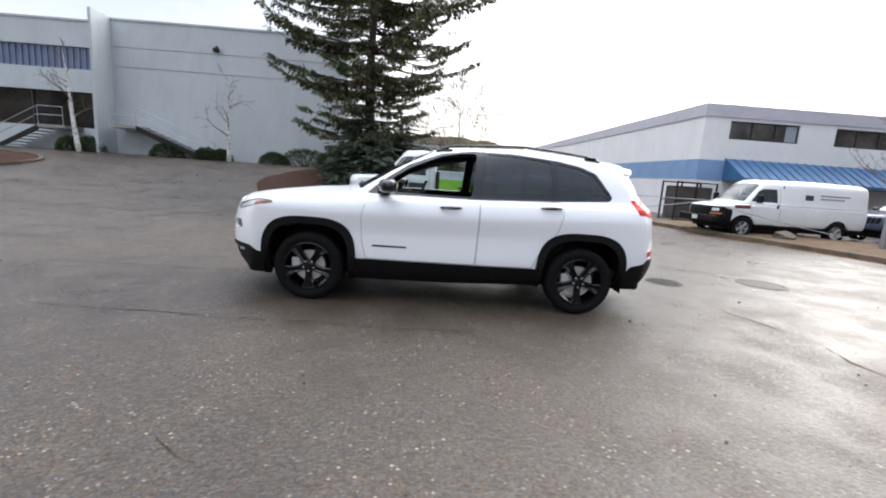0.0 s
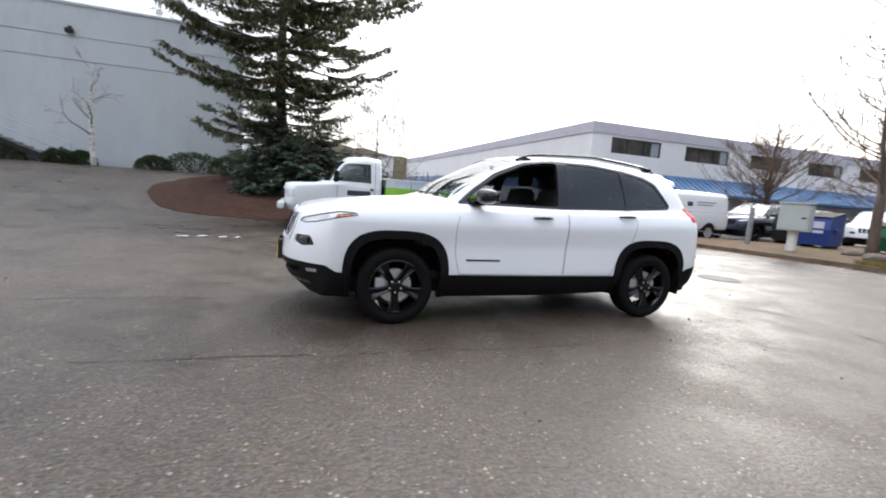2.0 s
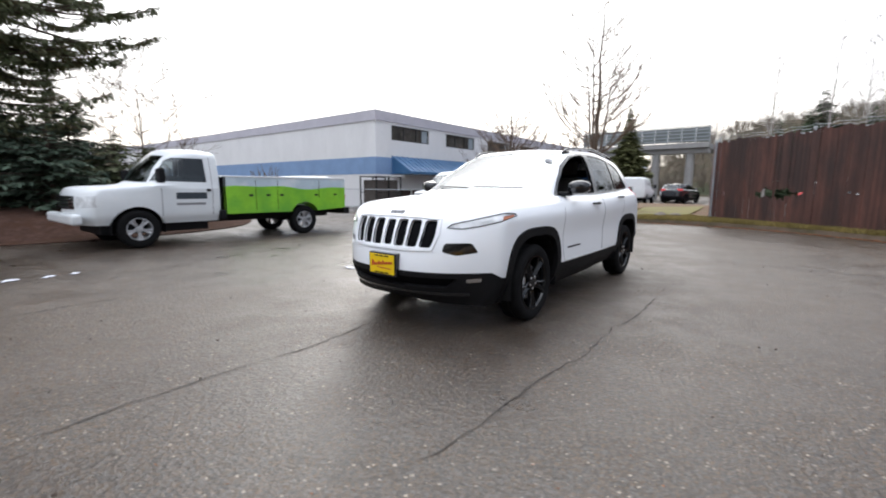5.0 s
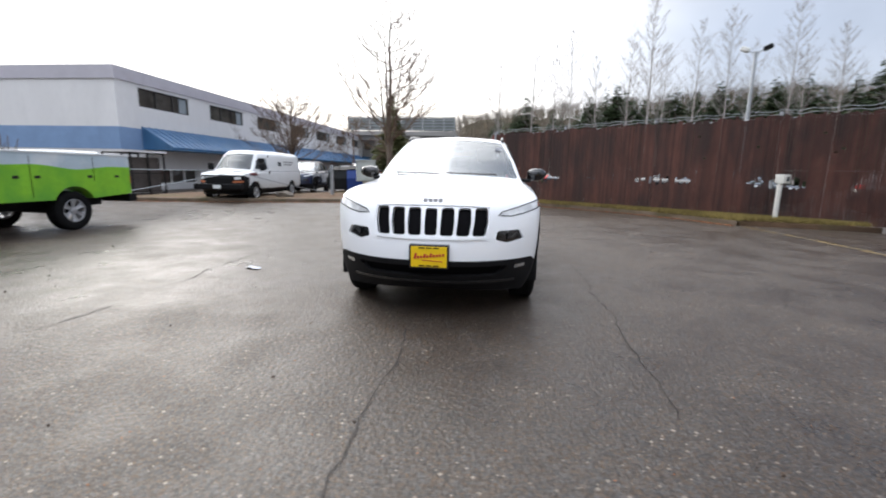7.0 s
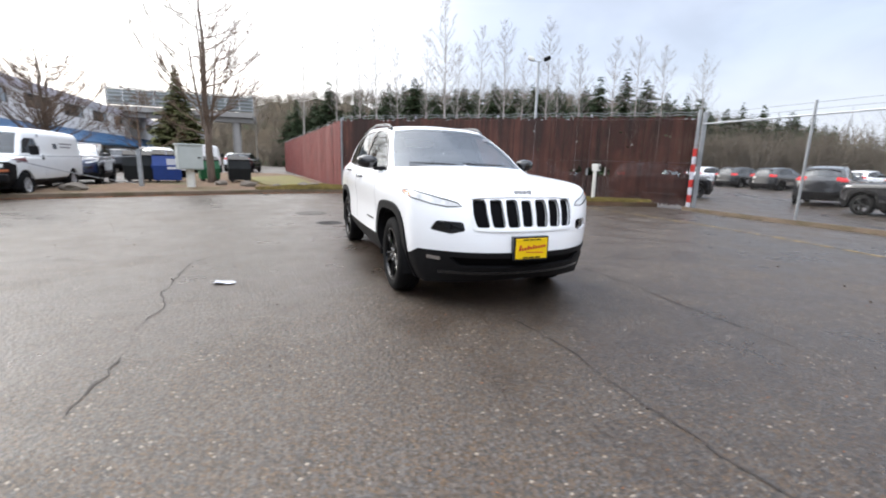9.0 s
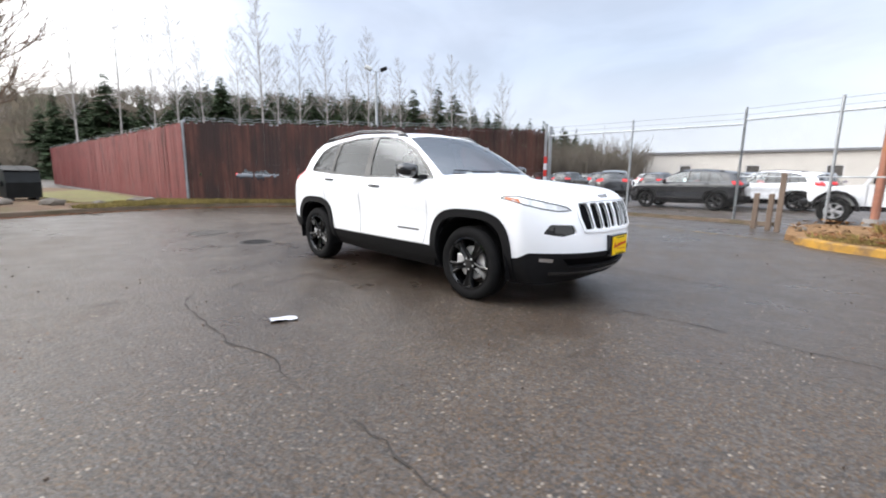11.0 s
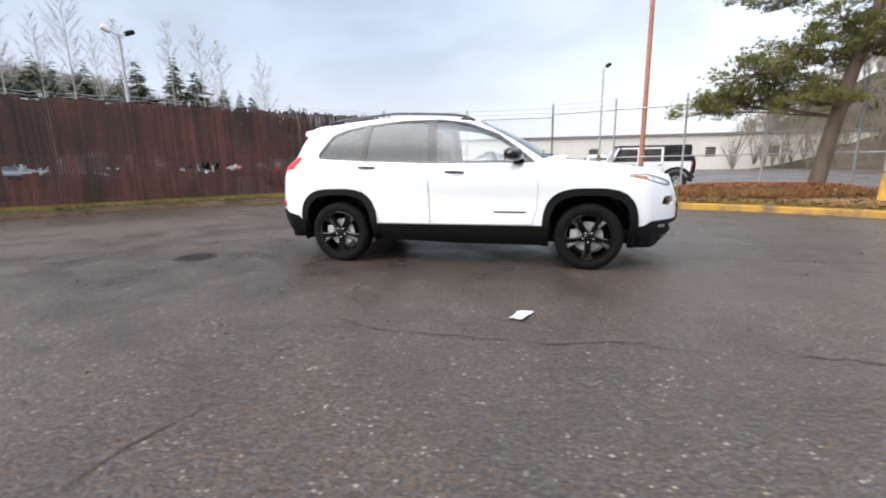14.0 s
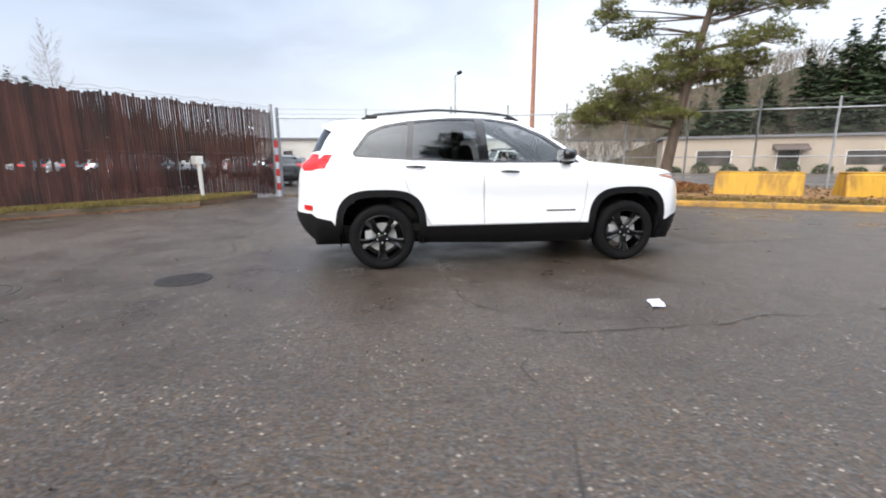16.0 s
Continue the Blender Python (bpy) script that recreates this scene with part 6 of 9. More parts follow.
def utility_truck():
    car, sh = vehicle("utility_truck", "white-cab utility truck with lime green service body", CAB, M_FLEET_WHITE, (0.05, 8.62, -0.09), 0, (-1.76,), 0.385,
        [("side_pane", [(-1.47, 1.36), (-1.15, 1.80), (-1.02, 1.86), (-0.42, 1.86), (-0.40, 1.34)], G_VAN, -0.01, (4, 8)),
         ("door_gap", [(-0.30, 0.62), (-0.285, 0.62), (-0.285, 1.9), (-0.30, 1.9)], M_GAP, -0.004, (0, 8)),
         ("door_gap", [(-1.33, 0.62), (-1.315, 0.62), (-1.315, 1.28), (-1.33, 1.28)], M_GAP, -0.004, (0, 8)),
         ("door_sign", [(-1.05, 0.98), (-0.42, 0.98), (-0.42, 1.12), (-1.05, 1.12)], M_NAVY_SIGN, 0.003, (1, 5)),
         ("door_sign", [(-1.05, 0.85), (-0.46, 0.85), (-0.46, 0.90), (-1.05, 0.90)], M_GAP, 0.003, (1, 5))],
        [("windscreen", [(0, 1.36), (0.72, 1.33), (0.58, 1.90), (0, 1.94)], G_VAN, -0.008, (4.5, 8)),
         ("grille", [(0, 0.80), (0.50, 0.80), (0.50, 1.06), (0, 1.06)], M_CHROME, 0.004, (1, 4)),
         ("headlamp", [(0.55, 0.82), (0.88, 0.84), (0.88, 1.06), (0.55, 1.04)], M_LENS, 0.003, (1, 4))])
    mirrors(car, -1.42, 0.96, 1.32, 0.12, 0.24, 0.30)
    for k in range(4):
        part("grille_bar", MB().box((-2.745, -0.48, 0.83 + 0.065 * k), (-2.715, 0.48, 0.855 + 0.065 * k), bev=0.004), M_CLAD, car)
    add_boxes(car, [("bumper_bar", (-2.84, -0.96, 0.52), (-2.66, 0.96, 0.72), M_FLEET_WHITE, 0.05), ("seat", (-0.75, -0.7, 0.8), (-0.35, 0.7, 1.5), M_SEAT, 0.08),
                    ("running_board", (-0.16, -0.98, 0.50), (0.0, -0.86, 0.72), M_CLAD, 0.03), ("chassis", (-0.6, -0.45, 0.42), (3.2, 0.45, 0.62), M_CLAD, 0.02), ("door_handle", (-0.42, -0.985, 1.14), (-0.34, -0.955, 1.20), M_CLAD, 0.006)])
    # service body: side compartments either side of an open bed, lime below a wavy white band
    wave = lambda x: 1.24 + 0.035 * math.sin(2.0 * x) + 0.02 * math.sin(4.6 * x + 1)
    bx0, bx1, zb, zt, rx, rr = -0.05, 3.45, 0.62, 1.47, 2.10, 0.46
    for sd in (-1, 1):
        yo, yi = 0.97 * sd, 0.55 * sd
        arch = [(rx + rr * math.cos(a), 0.40 + rr * math.sin(a)) for a in np.linspace(math.pi - 0.48, 0.48, 14)]
        low = [(bx0, zb)] + [p for p in arch if p[1] > zb - 0.02] + [(bx1, zb + 0.05)] + [(x, wave(x)) for x in np.linspace(bx1, bx0, 26)]
        part("lower_side", MB().prism(low, "y", yi, yo), M_GREEN, car, "lime green lower body side")
        up = [(x, wave(x)) for x in np.linspace(bx0, bx1, 26)] + [(bx1, zt), (bx0, zt)]
        part("upper_side", MB().prism(up, "y", yi, yo), M_SKY_VINYL, car, "pale blue cloud-pattern upper body side")
        part("rail", MB().box((bx0, min(yo, yi) - 0.012, zt), (bx1, max(yo, yi) + 0.012, zt + 0.035), bev=0.006), M_FLEET_WHITE, car)
        for x in (0.72, 1.30, 2.55):
            part("door_gap", MB().box((x, min(yo * 1.003, yo), 0.68 if x < 1.4 else 0.95), (x + 0.012, max(yo * 1.003, yo), 1.42)), M_CLAD, car)
        for x in (0.60, 1.05, 1.42, 2.46, 3.1):
            part("latch", MB().box((x - 0.05, min(yo * 0.99, yo * 1.012), 1.02), (x + 0.05, max(yo * 0.99, yo * 1.012), 1.07), bev=0.005), M_STEEL_DARK, car)
        part("tail_lamp", MB().box((bx1 - 0.01, min(yo, yo * 0.86), 0.9), (bx1 + 0.015, max(yo, yo * 0.86), 1.05)), M_RED_LENS, car)
    add_boxes(car, [("bed", (bx0, -0.55, 0.68), (bx1, 0.55, 0.74), M_GALV, 0), ("headboard", (bx0, -0.97, 0.62), (bx0 + 0.05, 0.97, 1.47), M_FLEET_WHITE, 0.005), ("tailgate", (bx1 - 0.05, -0.55, 0.70), (bx1, 0.55, 1.40), M_GREEN, 0.01),
                    ("rear_bumper", (bx1, -0.9, 0.48), (bx1 + 0.22, 0.9, 0.66), M_CLAD, 0.02)])
    rb = random.Random(9)
    gear = MB()
    for k in range(26):
        a = rb.uniform(0, 6.28)
        c = Vector((1.55 + rb.gauss(0, .25), rb.uniform(-.3, .3), 1.1))
        gear.tube([c, c + Vector((math.cos(a) * 0.25, math.sin(a) * 0.2, rb.uniform(0.3, 0.75)))], [0.02, 0.008], 4)
    part("load", gear, M_BARK, car, "tangle of brown cuttings in the bed", fix=False)
    part("load_cover", MB().box((2.2, -0.5, 1.30), (3.3, 0.5, 1.56), bev=0.08), M_FLEET_WHITE, car)
    for sd in (-1, 1):
        wheel(car, (2.10, 0.80 * sd, 0.385), sd, r=0.385, rim=0.225, width=0.26, rim_mat=M_STEEL_WHEEL, detail=False, spokes=6)
    part("axle", MB().tube([(2.10, -0.8, 0.385), (2.10, 0.8, 0.385)], 0.07, 8), M_CLAD, car)


utility_truck()


def boxy_4x4(at, rz, label, paint, group=""):
    """An upright four-door off-roader with a separate hard top, flares and a spare wheel."""
    car = thing("off_roader", label, "car", at, rz, group)
    tub = MB().prism([(-1.15, 0.55), (1.95, 0.55), (2.02, 1.16), (-0.95, 1.16), (-1.05, 1.12)], "y", -0.74, 0.74)
    part("body", tub, paint, car)
    hood = MB().prism([(-2.10, 0.62), (-1.0, 0.62), (-1.0, 1.14), (-2.02, 1.04), (-2.10, 0.98)], "y", -0.62, 0.62)
    part("hood", hood, paint, car)
    part("grille", MB().box((-2.14, -0.56, 0.66), (-2.08, 0.56, 1.02), bev=0.02), paint, car)
    for k in range(7):
        part("grille_slot", MB().box((-2.147, -0.31 + 0.095 * k, 0.72), (-2.139, -0.26 + 0.095 * k, 0.95)), M_GRILLE, car)
    for sd in (-1, 1):
        lo, hi = sorted((0.44 * sd, 0.54 * sd))
        part("headlamp", MB().tube([(-2.15, 0.47 * sd, 0.86), (-2.10, 0.47 * sd, 0.86)], 0.085, 14), M_LENS, car)
        lo, hi = sorted((0.60 * sd, 0.93 * sd))
        for wx in (-1.48, 1.47):
            fl = [(wx + r * math.cos(a), 0.40 + r * math.sin(a) * 1.02) for r, aa in ((0.56, np.linspace(math.pi, 0, 9)), (0.47, np.linspace(0, math.pi, 9))) for a in aa]
            part("wheel_flare", MB().prism(fl, "y", lo, hi), M_CLAD, car)
            wheel(car, (wx, 0.78 * sd, 0.39), sd, r=0.39, rim=0.225, width=0.24, rim_mat=M_STEEL_WHEEL, detail=False, spokes=5)
        lo, hi = sorted((0.742 * sd, 0.755 * sd))
        for x in (-0.85, 0.12, 0.98):
            part("door_gap", MB().box((x, lo, 0.6), (x + 0.014, hi, 1.14)), M_GAP, car)
        lo, hi = sorted((0.75 * sd, 0.78 * sd))
        for x in (-0.05, 0.88):
            part("door_handle", MB().box((x - 0.07, lo, 1.02), (x + 0.05, hi, 1.06), bev=0.008), M_CLAD, car)
        lo, hi = sorted((0.68 * sd, 0.73 * sd))
        part("front_pane", MB().prism([(-0.72, 1.17), (-0.52, 1.66), (0.06, 1.66), (0.06, 1.17)], "y", 0.70 * sd, 0.715 * sd), M_GLASS_DARK, car)
        part("rear_pane", MB().prism([(0.18, 1.17), (0.18, 1.66), (0.92, 1.66), (0.92, 1.17)], "y", 0.70 * sd, 0.715 * sd), M_GLASS_DARK, car)
        part("door_frame", MB().box((-0.55, lo, 1.66), (0.98, hi, 1.72)).box((0.06, lo, 1.16), (0.18, hi, 1.70)).box((0.92, lo, 1.16), (1.0, hi, 1.70)), paint, car)
        lo, hi = sorted((0.75 * sd, 0.95 * sd))
        part("door_mirror", MB().box((-0.75, lo, 1.18), (-0.66, hi, 1.36), bev=0.02), M_CLAD, car)
        lo, hi = sorted((0.5 * sd, 0.74 * sd))
        part("tail_lamp", MB().box((2.0, lo, 0.95), (2.05, hi, 1.12)), M_RED_LENS, car)
    part("windscreen", MB().prism([(-0.92, 1.16), (-0.66, 1.68), (-0.62, 1.68), (-0.88, 1.16)], "y", -0.66, 0.66), M_GLASS_DARK, car)
    part("screen_frame", MB().prism([(-0.95, 1.14), (-0.68, 1.72), (-0.60, 1.72), (-0.86, 1.14)], "y", -0.74, -0.66).prism([(-0.95, 1.14), (-0.68, 1.72), (-0.60, 1.72), (-0.86, 1.14)], "y", 0.66, 0.74), paint, car)
    part("hard_top", MB().box((-0.68, -0.72, 1.71), (1.98, 0.72, 1.80), bev=0.04).box((1.0, -0.735, 1.17), (2.0, 0.735, 1.75), bev=0.03), M_CLAD, car, "matte black hard top")
    add_boxes(car, [("bumper_bar", (-2.30, -0.80, 0.52), (-2.10, 0.80, 0.68), M_CLAD, 0.03), ("rear_bumper", (2.0, -0.75, 0.5), (2.15, 0.75, 0.64), M_CLAD, 0.03), ("chassis", (-2.0, -0.5, 0.4), (1.95, 0.5, 0.58), M_CLAD, 0.02), ("side_step", (-0.9, -0.80, 0.42), (0.95, -0.72, 0.48), M_CLAD, 0.01)])
    sp = wheel(car, (2.18, 0, 1.0), 1, r=0.38, rim=0.225, width=0.22, rim_mat=M_STEEL_WHEEL, detail=False)
    sp.matrix_basis = pose(2.18, 0, 1.0, 0, 0, -90)
    return car


LOT_Z = -0.16
boxy_4x4((-4.5, -14.0, LOT_Z), 180, "white four-door off-roader with black hard top behind the fence", M_PAINT)
dark = build_suv("black SUV parked in the fenced lot", (2.0, -17.0, LOT_Z), 178, detail=False, paint=M_DARK_PAINT)
tagged(dark, group="cars in the fenced lot")
for i, (x, y, rz, lab) in enumerate(((6.8, -20.6, 112, "black SUV parked tail out in the fenced lot"), (13.5, -7.6, 40, "black SUV parked close behind the brown fence"))):
    tagged(copy_thing(dark, pose(x, y, LOT_Z if y < -12 else 0.0, 0, 0, rz)), lab)
grey = build_suv("grey SUV parked in the fenced lot", (11.0, -29.0, LOT_Z), 95, detail=False, paint=M_GREY_PAINT)
tagged(grey, group="cars in the fenced lot")
white2 = build_suv("white SUV parked in the fenced lot", (4.2, -26.0, LOT_Z), 92, detail=False)
tagged(white2, group="cars in the fenced lot")
row = [(18.0, -31.0, 95, dark), (7.6, -30.5, 88, dark), (14.6, -30, 93, dark), (1.4, -27.4, 90, grey), (-1.6, -27, 90, dark), (21.5, -32, 90, white2), (25, -33, 92, grey), (28.5, -34, 90, dark), (12, -41, 90, white2), (15.3, -41.5, 88, white2), (18.6, -42, 90, grey), (22, -42, 91, white2), (25.4, -42.5, 90, dark), (28.8, -43, 90, white2), (32.2, -43, 88, grey), (35.6, -43.5, 90, white2), (39, -44, 90, dark), (-4.6, -28, 90, white2), (-7.5, -28.5, 90, grey),
       (-0.3, -19.5, 175, white2), (15.5, -10.5, 40, grey), (17.6, -13.2, 40, grey), (11.0, -15.5, 60, dark), (14.6, -5.0, 60, grey)]
for x, y, rz, src in row:
    copy_thing(src, pose(x, y, LOT_Z if y < -11 else -0.05, 0, 0, rz))
# vehicles beyond the white van
nv = build_suv("navy SUV parked behind the white van", (16.6, 9.3, 0.0), 8, detail=False, paint=M_BLUE_PAINT)
tagged(copy_thing(white2, pose(21.5, 7.6, 0, 0, 0, 25)), "white SUV parked beyond the bare tree", group="cars beyond the kerb")
tagged(copy_thing(white2, pose(29.0, 9.5, 0, 0, 0, 200)), "white SUV parked in the far lot", group="cars beyond the kerb")
cargo_van((33.0, 7.0, 0.0), 185, "white van parked in the far lot")
for x, y, rz, src in ((37, 4.5, 170, dark), (40, 5.5, 180, white2), (34, 12.5, 180, grey), (25.5, 12.8, 10, dark)):
    tagged(copy_thing(src, pose(x, y, 0, 0, 0, rz)), group="cars beyond the kerb")

# ---- trees and shrubs ----
def blade(mb, p, d, up, length, width):
    """A thin leaf-like spray: two triangles folded along the middle."""
    side = d.cross(up)
    if side.length < 1e-6:
        side = Vector((1, 0, 0))
    side.normalize()
    a, b = p, p + d * length
    m = p + d * length * 0.45 - up * width * 0.25
    i = len(mb.v)
    mb.v += [tuple(a), tuple(m + side * width), tuple(b), tuple(m - side * width)]
    mb.f += [(i, i + 1, i + 2), (i, i + 2, i + 3)]


def conifer_crown(mb, rnd, h, prof, z0, step, per, spray, wid, droop=0.25, gap=0.0, fork=10, holes=0.0):
    """Whorls of drooping limbs, each hung with needle sprays. prof: radius by height."""
    limbs = MB()
    z = z0
    rmax = max(prof(q) for q in np.linspace(z0, h, 12))
    while z < h - 0.15:
        r = prof(z)
        n = max(3, int(per * min(1, 0.4 + r / 3)))
        for k in range(n):
            if rnd.random() < gap:
                continue
            a = rnd.uniform(0, 2 * math.pi)
            L = r * rnd.uniform(0.50, 1.15)
            dr = droop * rnd.uniform(0.2, 1.7)
            zz = z + rnd.uniform(-step, step) * 2.0
            pts = []
            for u in np.linspace(0, 1, 6):
                pts.append(Vector((math.cos(a) * L * u, math.sin(a) * L * u, zz - dr * L * u + 0.45 * dr * L * u ** 3 + 0.20 * L * u * (1 - u))))
            limbs.tube(pts, [0.028 * (1 - 0.9 * u) * max(0.4, L / 3) + 0.003 for u in np.linspace(0, 1, 6)], 4, cap=False)
            m = max(4, int(fork * L))
            for j in range(m):
                u = 0.12 + 0.88 * (j + rnd.random()) / m
                i = min(4, int(u * 5))
                p = pts[i].lerp(pts[i + 1], u * 5 - i)
                if holes and noise.noise(p * 0.9 + Vector((k * 0.3, z, 7))) < holes - 0.5:
                    continue
                d0 = (pts[i + 1] - pts[i]).normalized()
                for sgn in (-1, 1, 0):
                    ang = sgn * rnd.uniform(0.5, 1.2)
                    d = Matrix.Rotation(ang, 3, "Z") @ d0
                    d.z += rnd.uniform(-0.75, 0.25)
                    d.normalize()
                    up = Vector((rnd.uniform(-.5, .5), rnd.uniform(-.5, .5), 1)).normalized()
                    k2 = min(1.0, 0.30 + 0.8 * r / rmax)
                    blade(mb, p, d, up, k2 * spray * rnd.uniform(0.6, 1.35) * (1.15 - 0.5 * u), k2 * wid * rnd.uniform(0.7, 1.3))
        z += step * rnd.uniform(0.8, 1.2)
    return limbs


def spruce_sprays(mb, limbs, rnd, h, prof, z0, step, per):
    """Ragged limbs, hung on both sides with twigs that carry curtains of short drooping branchlets."""
    z = z0
    while z < h - 0.15:
        r = prof(z)
        for k in range(max(3, int(per * min(1, 0.5 + r / 6)))):
            a = rnd.uniform(0, 2 * math.pi)
            L = r * rnd.uniform(0.50, 1.0) * (1 + 0.30 * noise.noise(Vector((math.cos(a) * 1.3, math.sin(a) * 1.3, z * 0.55))))
            dr = rnd.uniform(0.05, 0.40)
            zz = z + rnd.uniform(-0.5, 0.5)
            pts = [Vector((math.cos(a + 0.15 * u * u) * L * u, math.sin(a + 0.15 * u * u) * L * u, zz - dr * L * u + 0.9 * dr * L * u ** 3 + 0.12 * L * u)) for u in np.linspace(0, 1, 7)]
            limbs.tube(pts, [0.034 * (1 - 0.9 * u) * max(0.4, L / 3) + 0.003 for u in np.linspace(0, 1, 7)], 4, cap=False)
            m = int(L / 0.10)
            for j in range(m):
                u = 0.16 + 0.84 * (j + rnd.random()) / m
                i = min(5, int(u * 6))
                p = pts[i].lerp(pts[i + 1], u * 6 - i)
                if noise.noise(p * 1.1 + Vector((k * 0.37, z * 1.3, 7))) < -0.12:
                    continue
                d0 = (pts[i + 1] - pts[i]).normalized()
                for sgn in (-1, 1):
                    d = Matrix.Rotation(sgn * rnd.uniform(0.5, 1.2), 3, "Z") @ d0
                    d.z += rnd.uniform(-0.45, 0.10)
                    d.normalize()
                    T = rnd.uniform(0.25, 0.62) * (1.15 - 0.55 * u)
                    up = Vector((rnd.uniform(-.4, .4), rnd.uniform(-.4, .4), 1)).normalized()
                    blade(mb, p, d, up, T * 1.1, 0.035)
                    sd = d.cross(up).normalized()
                    for q in range(6):
                        w = (q + 0.5) / 6
                        e = (d * 0.55 + sd * rnd.uniform(-0.9, 0.9) + Vector((0, 0, rnd.uniform(-1.3, 0.05)))).normalized()
                        blade(mb, p + d * T * w, e, up, rnd.uniform(0.12, 0.27), 0.030)
        z += step * rnd.uniform(0.6, 1.4)


def big_spruce():
    rnd = random.Random(11)
    x, y = -3.08, 14.9
    t = thing("spruce_tree", "tall dark green spruce with ragged drooping limbs", "tree", (x, y, ground_z(x, y) + 0.1))
    h = 15.0
    tr = MB().tube([(0.05 * math.sin(z), 0.04 * math.cos(1.3 * z), z) for z in np.linspace(-0.3, h, 16)], [0.24 * (1 - z / h) + 0.02 for z in np.linspace(0, h, 16)], 9)
    part("trunk", tr, M_BARK_DARK, t, smooth=True)
    crown = MB()
    prof = lambda z: float(np.interp(z, [0.3, 2.5, 5.0, 7.5, 11, 15], [2.5, 3.4, 4.6, 5.0, 3.3, 0.2]))
    limbs = MB()
    spruce_sprays(crown, limbs, rnd, h, prof, 0.3, 0.36, 8)
    tagged(part("branchwork", limbs, M_BARK_DARK, t, fix=False), kind="stuff")
    tagged(part("crown", crown, M_SPRUCE, t, fix=False), kind="stuff")


def juniper(x, y, r, h, material, seed):
    """A ragged evergreen bush built of short upswept sprays."""
    rnd = random.Random(seed)
    t = thing("juniper_bush", "dense blue-green evergreen bush under the spruce", "shrub", (x, y, ground_z(x, y) + 0.05), group="bushes under the spruce")
    part("trunk", MB().tube([(0, 0, -0.1), (0.03, 0, h * 0.5), (0, 0, h * 0.9)], [0.06, 0.04, 0.01], 6), M_BARK_DARK, t, fix=False)
    crown = MB()
    prof = lambda z: r * max(0.05, 1 - (z / h) ** 2.4) * (0.82 + 0.45 * noise.noise(Vector((z * 2.3, seed, 0))))
    limbs = conifer_crown(crown, rnd, h, prof, 0.1, 0.10, 13, 0.26, 0.034, droop=0.05, gap=0.05, fork=13, holes=0.12)
    tagged(part("branchwork", limbs, M_BARK_DARK, t, fix=False), kind="stuff")
    tagged(part("crown", crown, material, t, fix=False), kind="stuff")


def leafy_shrub(name, label, x, y, sx, sy, sz, material, n=900, leaf=0.10, seed=1, base=None, group="", slim=0.3):
    """A dome of small leaves on short stems."""
    rnd = random.Random(seed)
    t = thing(name, label, "shrub", (x, y, ground_z(x, y) if base is None else base), group=group)
    st = MB()
    for k in range(14):
        a, u = rnd.uniform(0, 6.28), rnd.uniform(0.3, 0.8)
        st.tube([(0.1 * sx * math.cos(a), 0.1 * sy * math.sin(a), -0.05), (sx * u * 0.6 * math.cos(a), sy * u * 0.6 * math.sin(a), sz * 0.5), (sx * u * math.cos(a), sy * u * math.sin(a), sz * 0.85)], [0.02, 0.015, 0.005], 4)
    tagged(part("stem_mass", st, M_BARK_DARK, t, fix=False), kind="stuff")
    lf = MB()
    for k in range(n):
        v = Vector((rnd.gauss(0, 1), rnd.gauss(0, 1), abs(rnd.gauss(0, 1)) * 1.0)).normalized()
        r = rnd.uniform(0.55, 1.0) ** 0.5 * (1 + 0.14 * noise.noise(v * 3 + Vector((seed, 0, 0))))
        p = Vector((v.x * sx * r, v.y * sy * r, v.z * sz * r))
        d = (v + Vector((rnd.gauss(0, .5), rnd.gauss(0, .5), rnd.gauss(0, .5) + 0.3))).normalized()
        blade(lf, p, d, Vector((rnd.gauss(0, 1), rnd.gauss(0, 1), 1)).normalized(), leaf * rnd.uniform(0.7, 1.4), leaf * slim)
    tagged(part("leaves", lf, material, t, fix=False), kind="stuff")
    return t


def grow(mb, rnd, p, d, length, r, depth, twig, spread=0.55, up=0.25, kids=(2, 4), segs=5, sides=(7, 6, 5, 4, 3, 3), wob=0.12):
    """A bare limb with its branches."""
    pts, rad = [p.copy()], [r]
    q, dd = p.copy(), d.copy()
    for i in range(segs):
        dd = (dd + Vector((rnd.gauss(0, wob), rnd.gauss(0, wob), rnd.gauss(0, wob * 0.7) + up * 0.12))).normalized()
        q = q + dd * length / segs
        pts.append(q.copy())
        rad.append(max(twig, r * (1 - 0.75 * (i + 1) / segs)))
    mb.tube(pts, rad, sides[min(len(sides) - 1, 5 - min(5, depth))], cap=False)
    if depth <= 0:
        return
    n = rnd.randint(*kids) + (2 if depth > 2 else 0)
    for k in range(n):
        u = rnd.uniform(0.25, 1.0)
        i = min(segs - 1, int(u * segs))
        b = pts[i].lerp(pts[i + 1], u * segs - i)
        ax = Vector((rnd.gauss(0, 1), rnd.gauss(0, 1), rnd.gauss(0, 1))).normalized()
        nd = (dd + ax * spread * rnd.uniform(0.7, 1.4) + Vector((0, 0, up))).normalized()
        grow(mb, rnd, b, nd, length * rnd.uniform(0.38, 0.62), max(twig, rad[i] * rnd.uniform(0.4, 0.62)), depth - 1, twig, spread, up, kids, max(3, segs - 1), sides, wob)


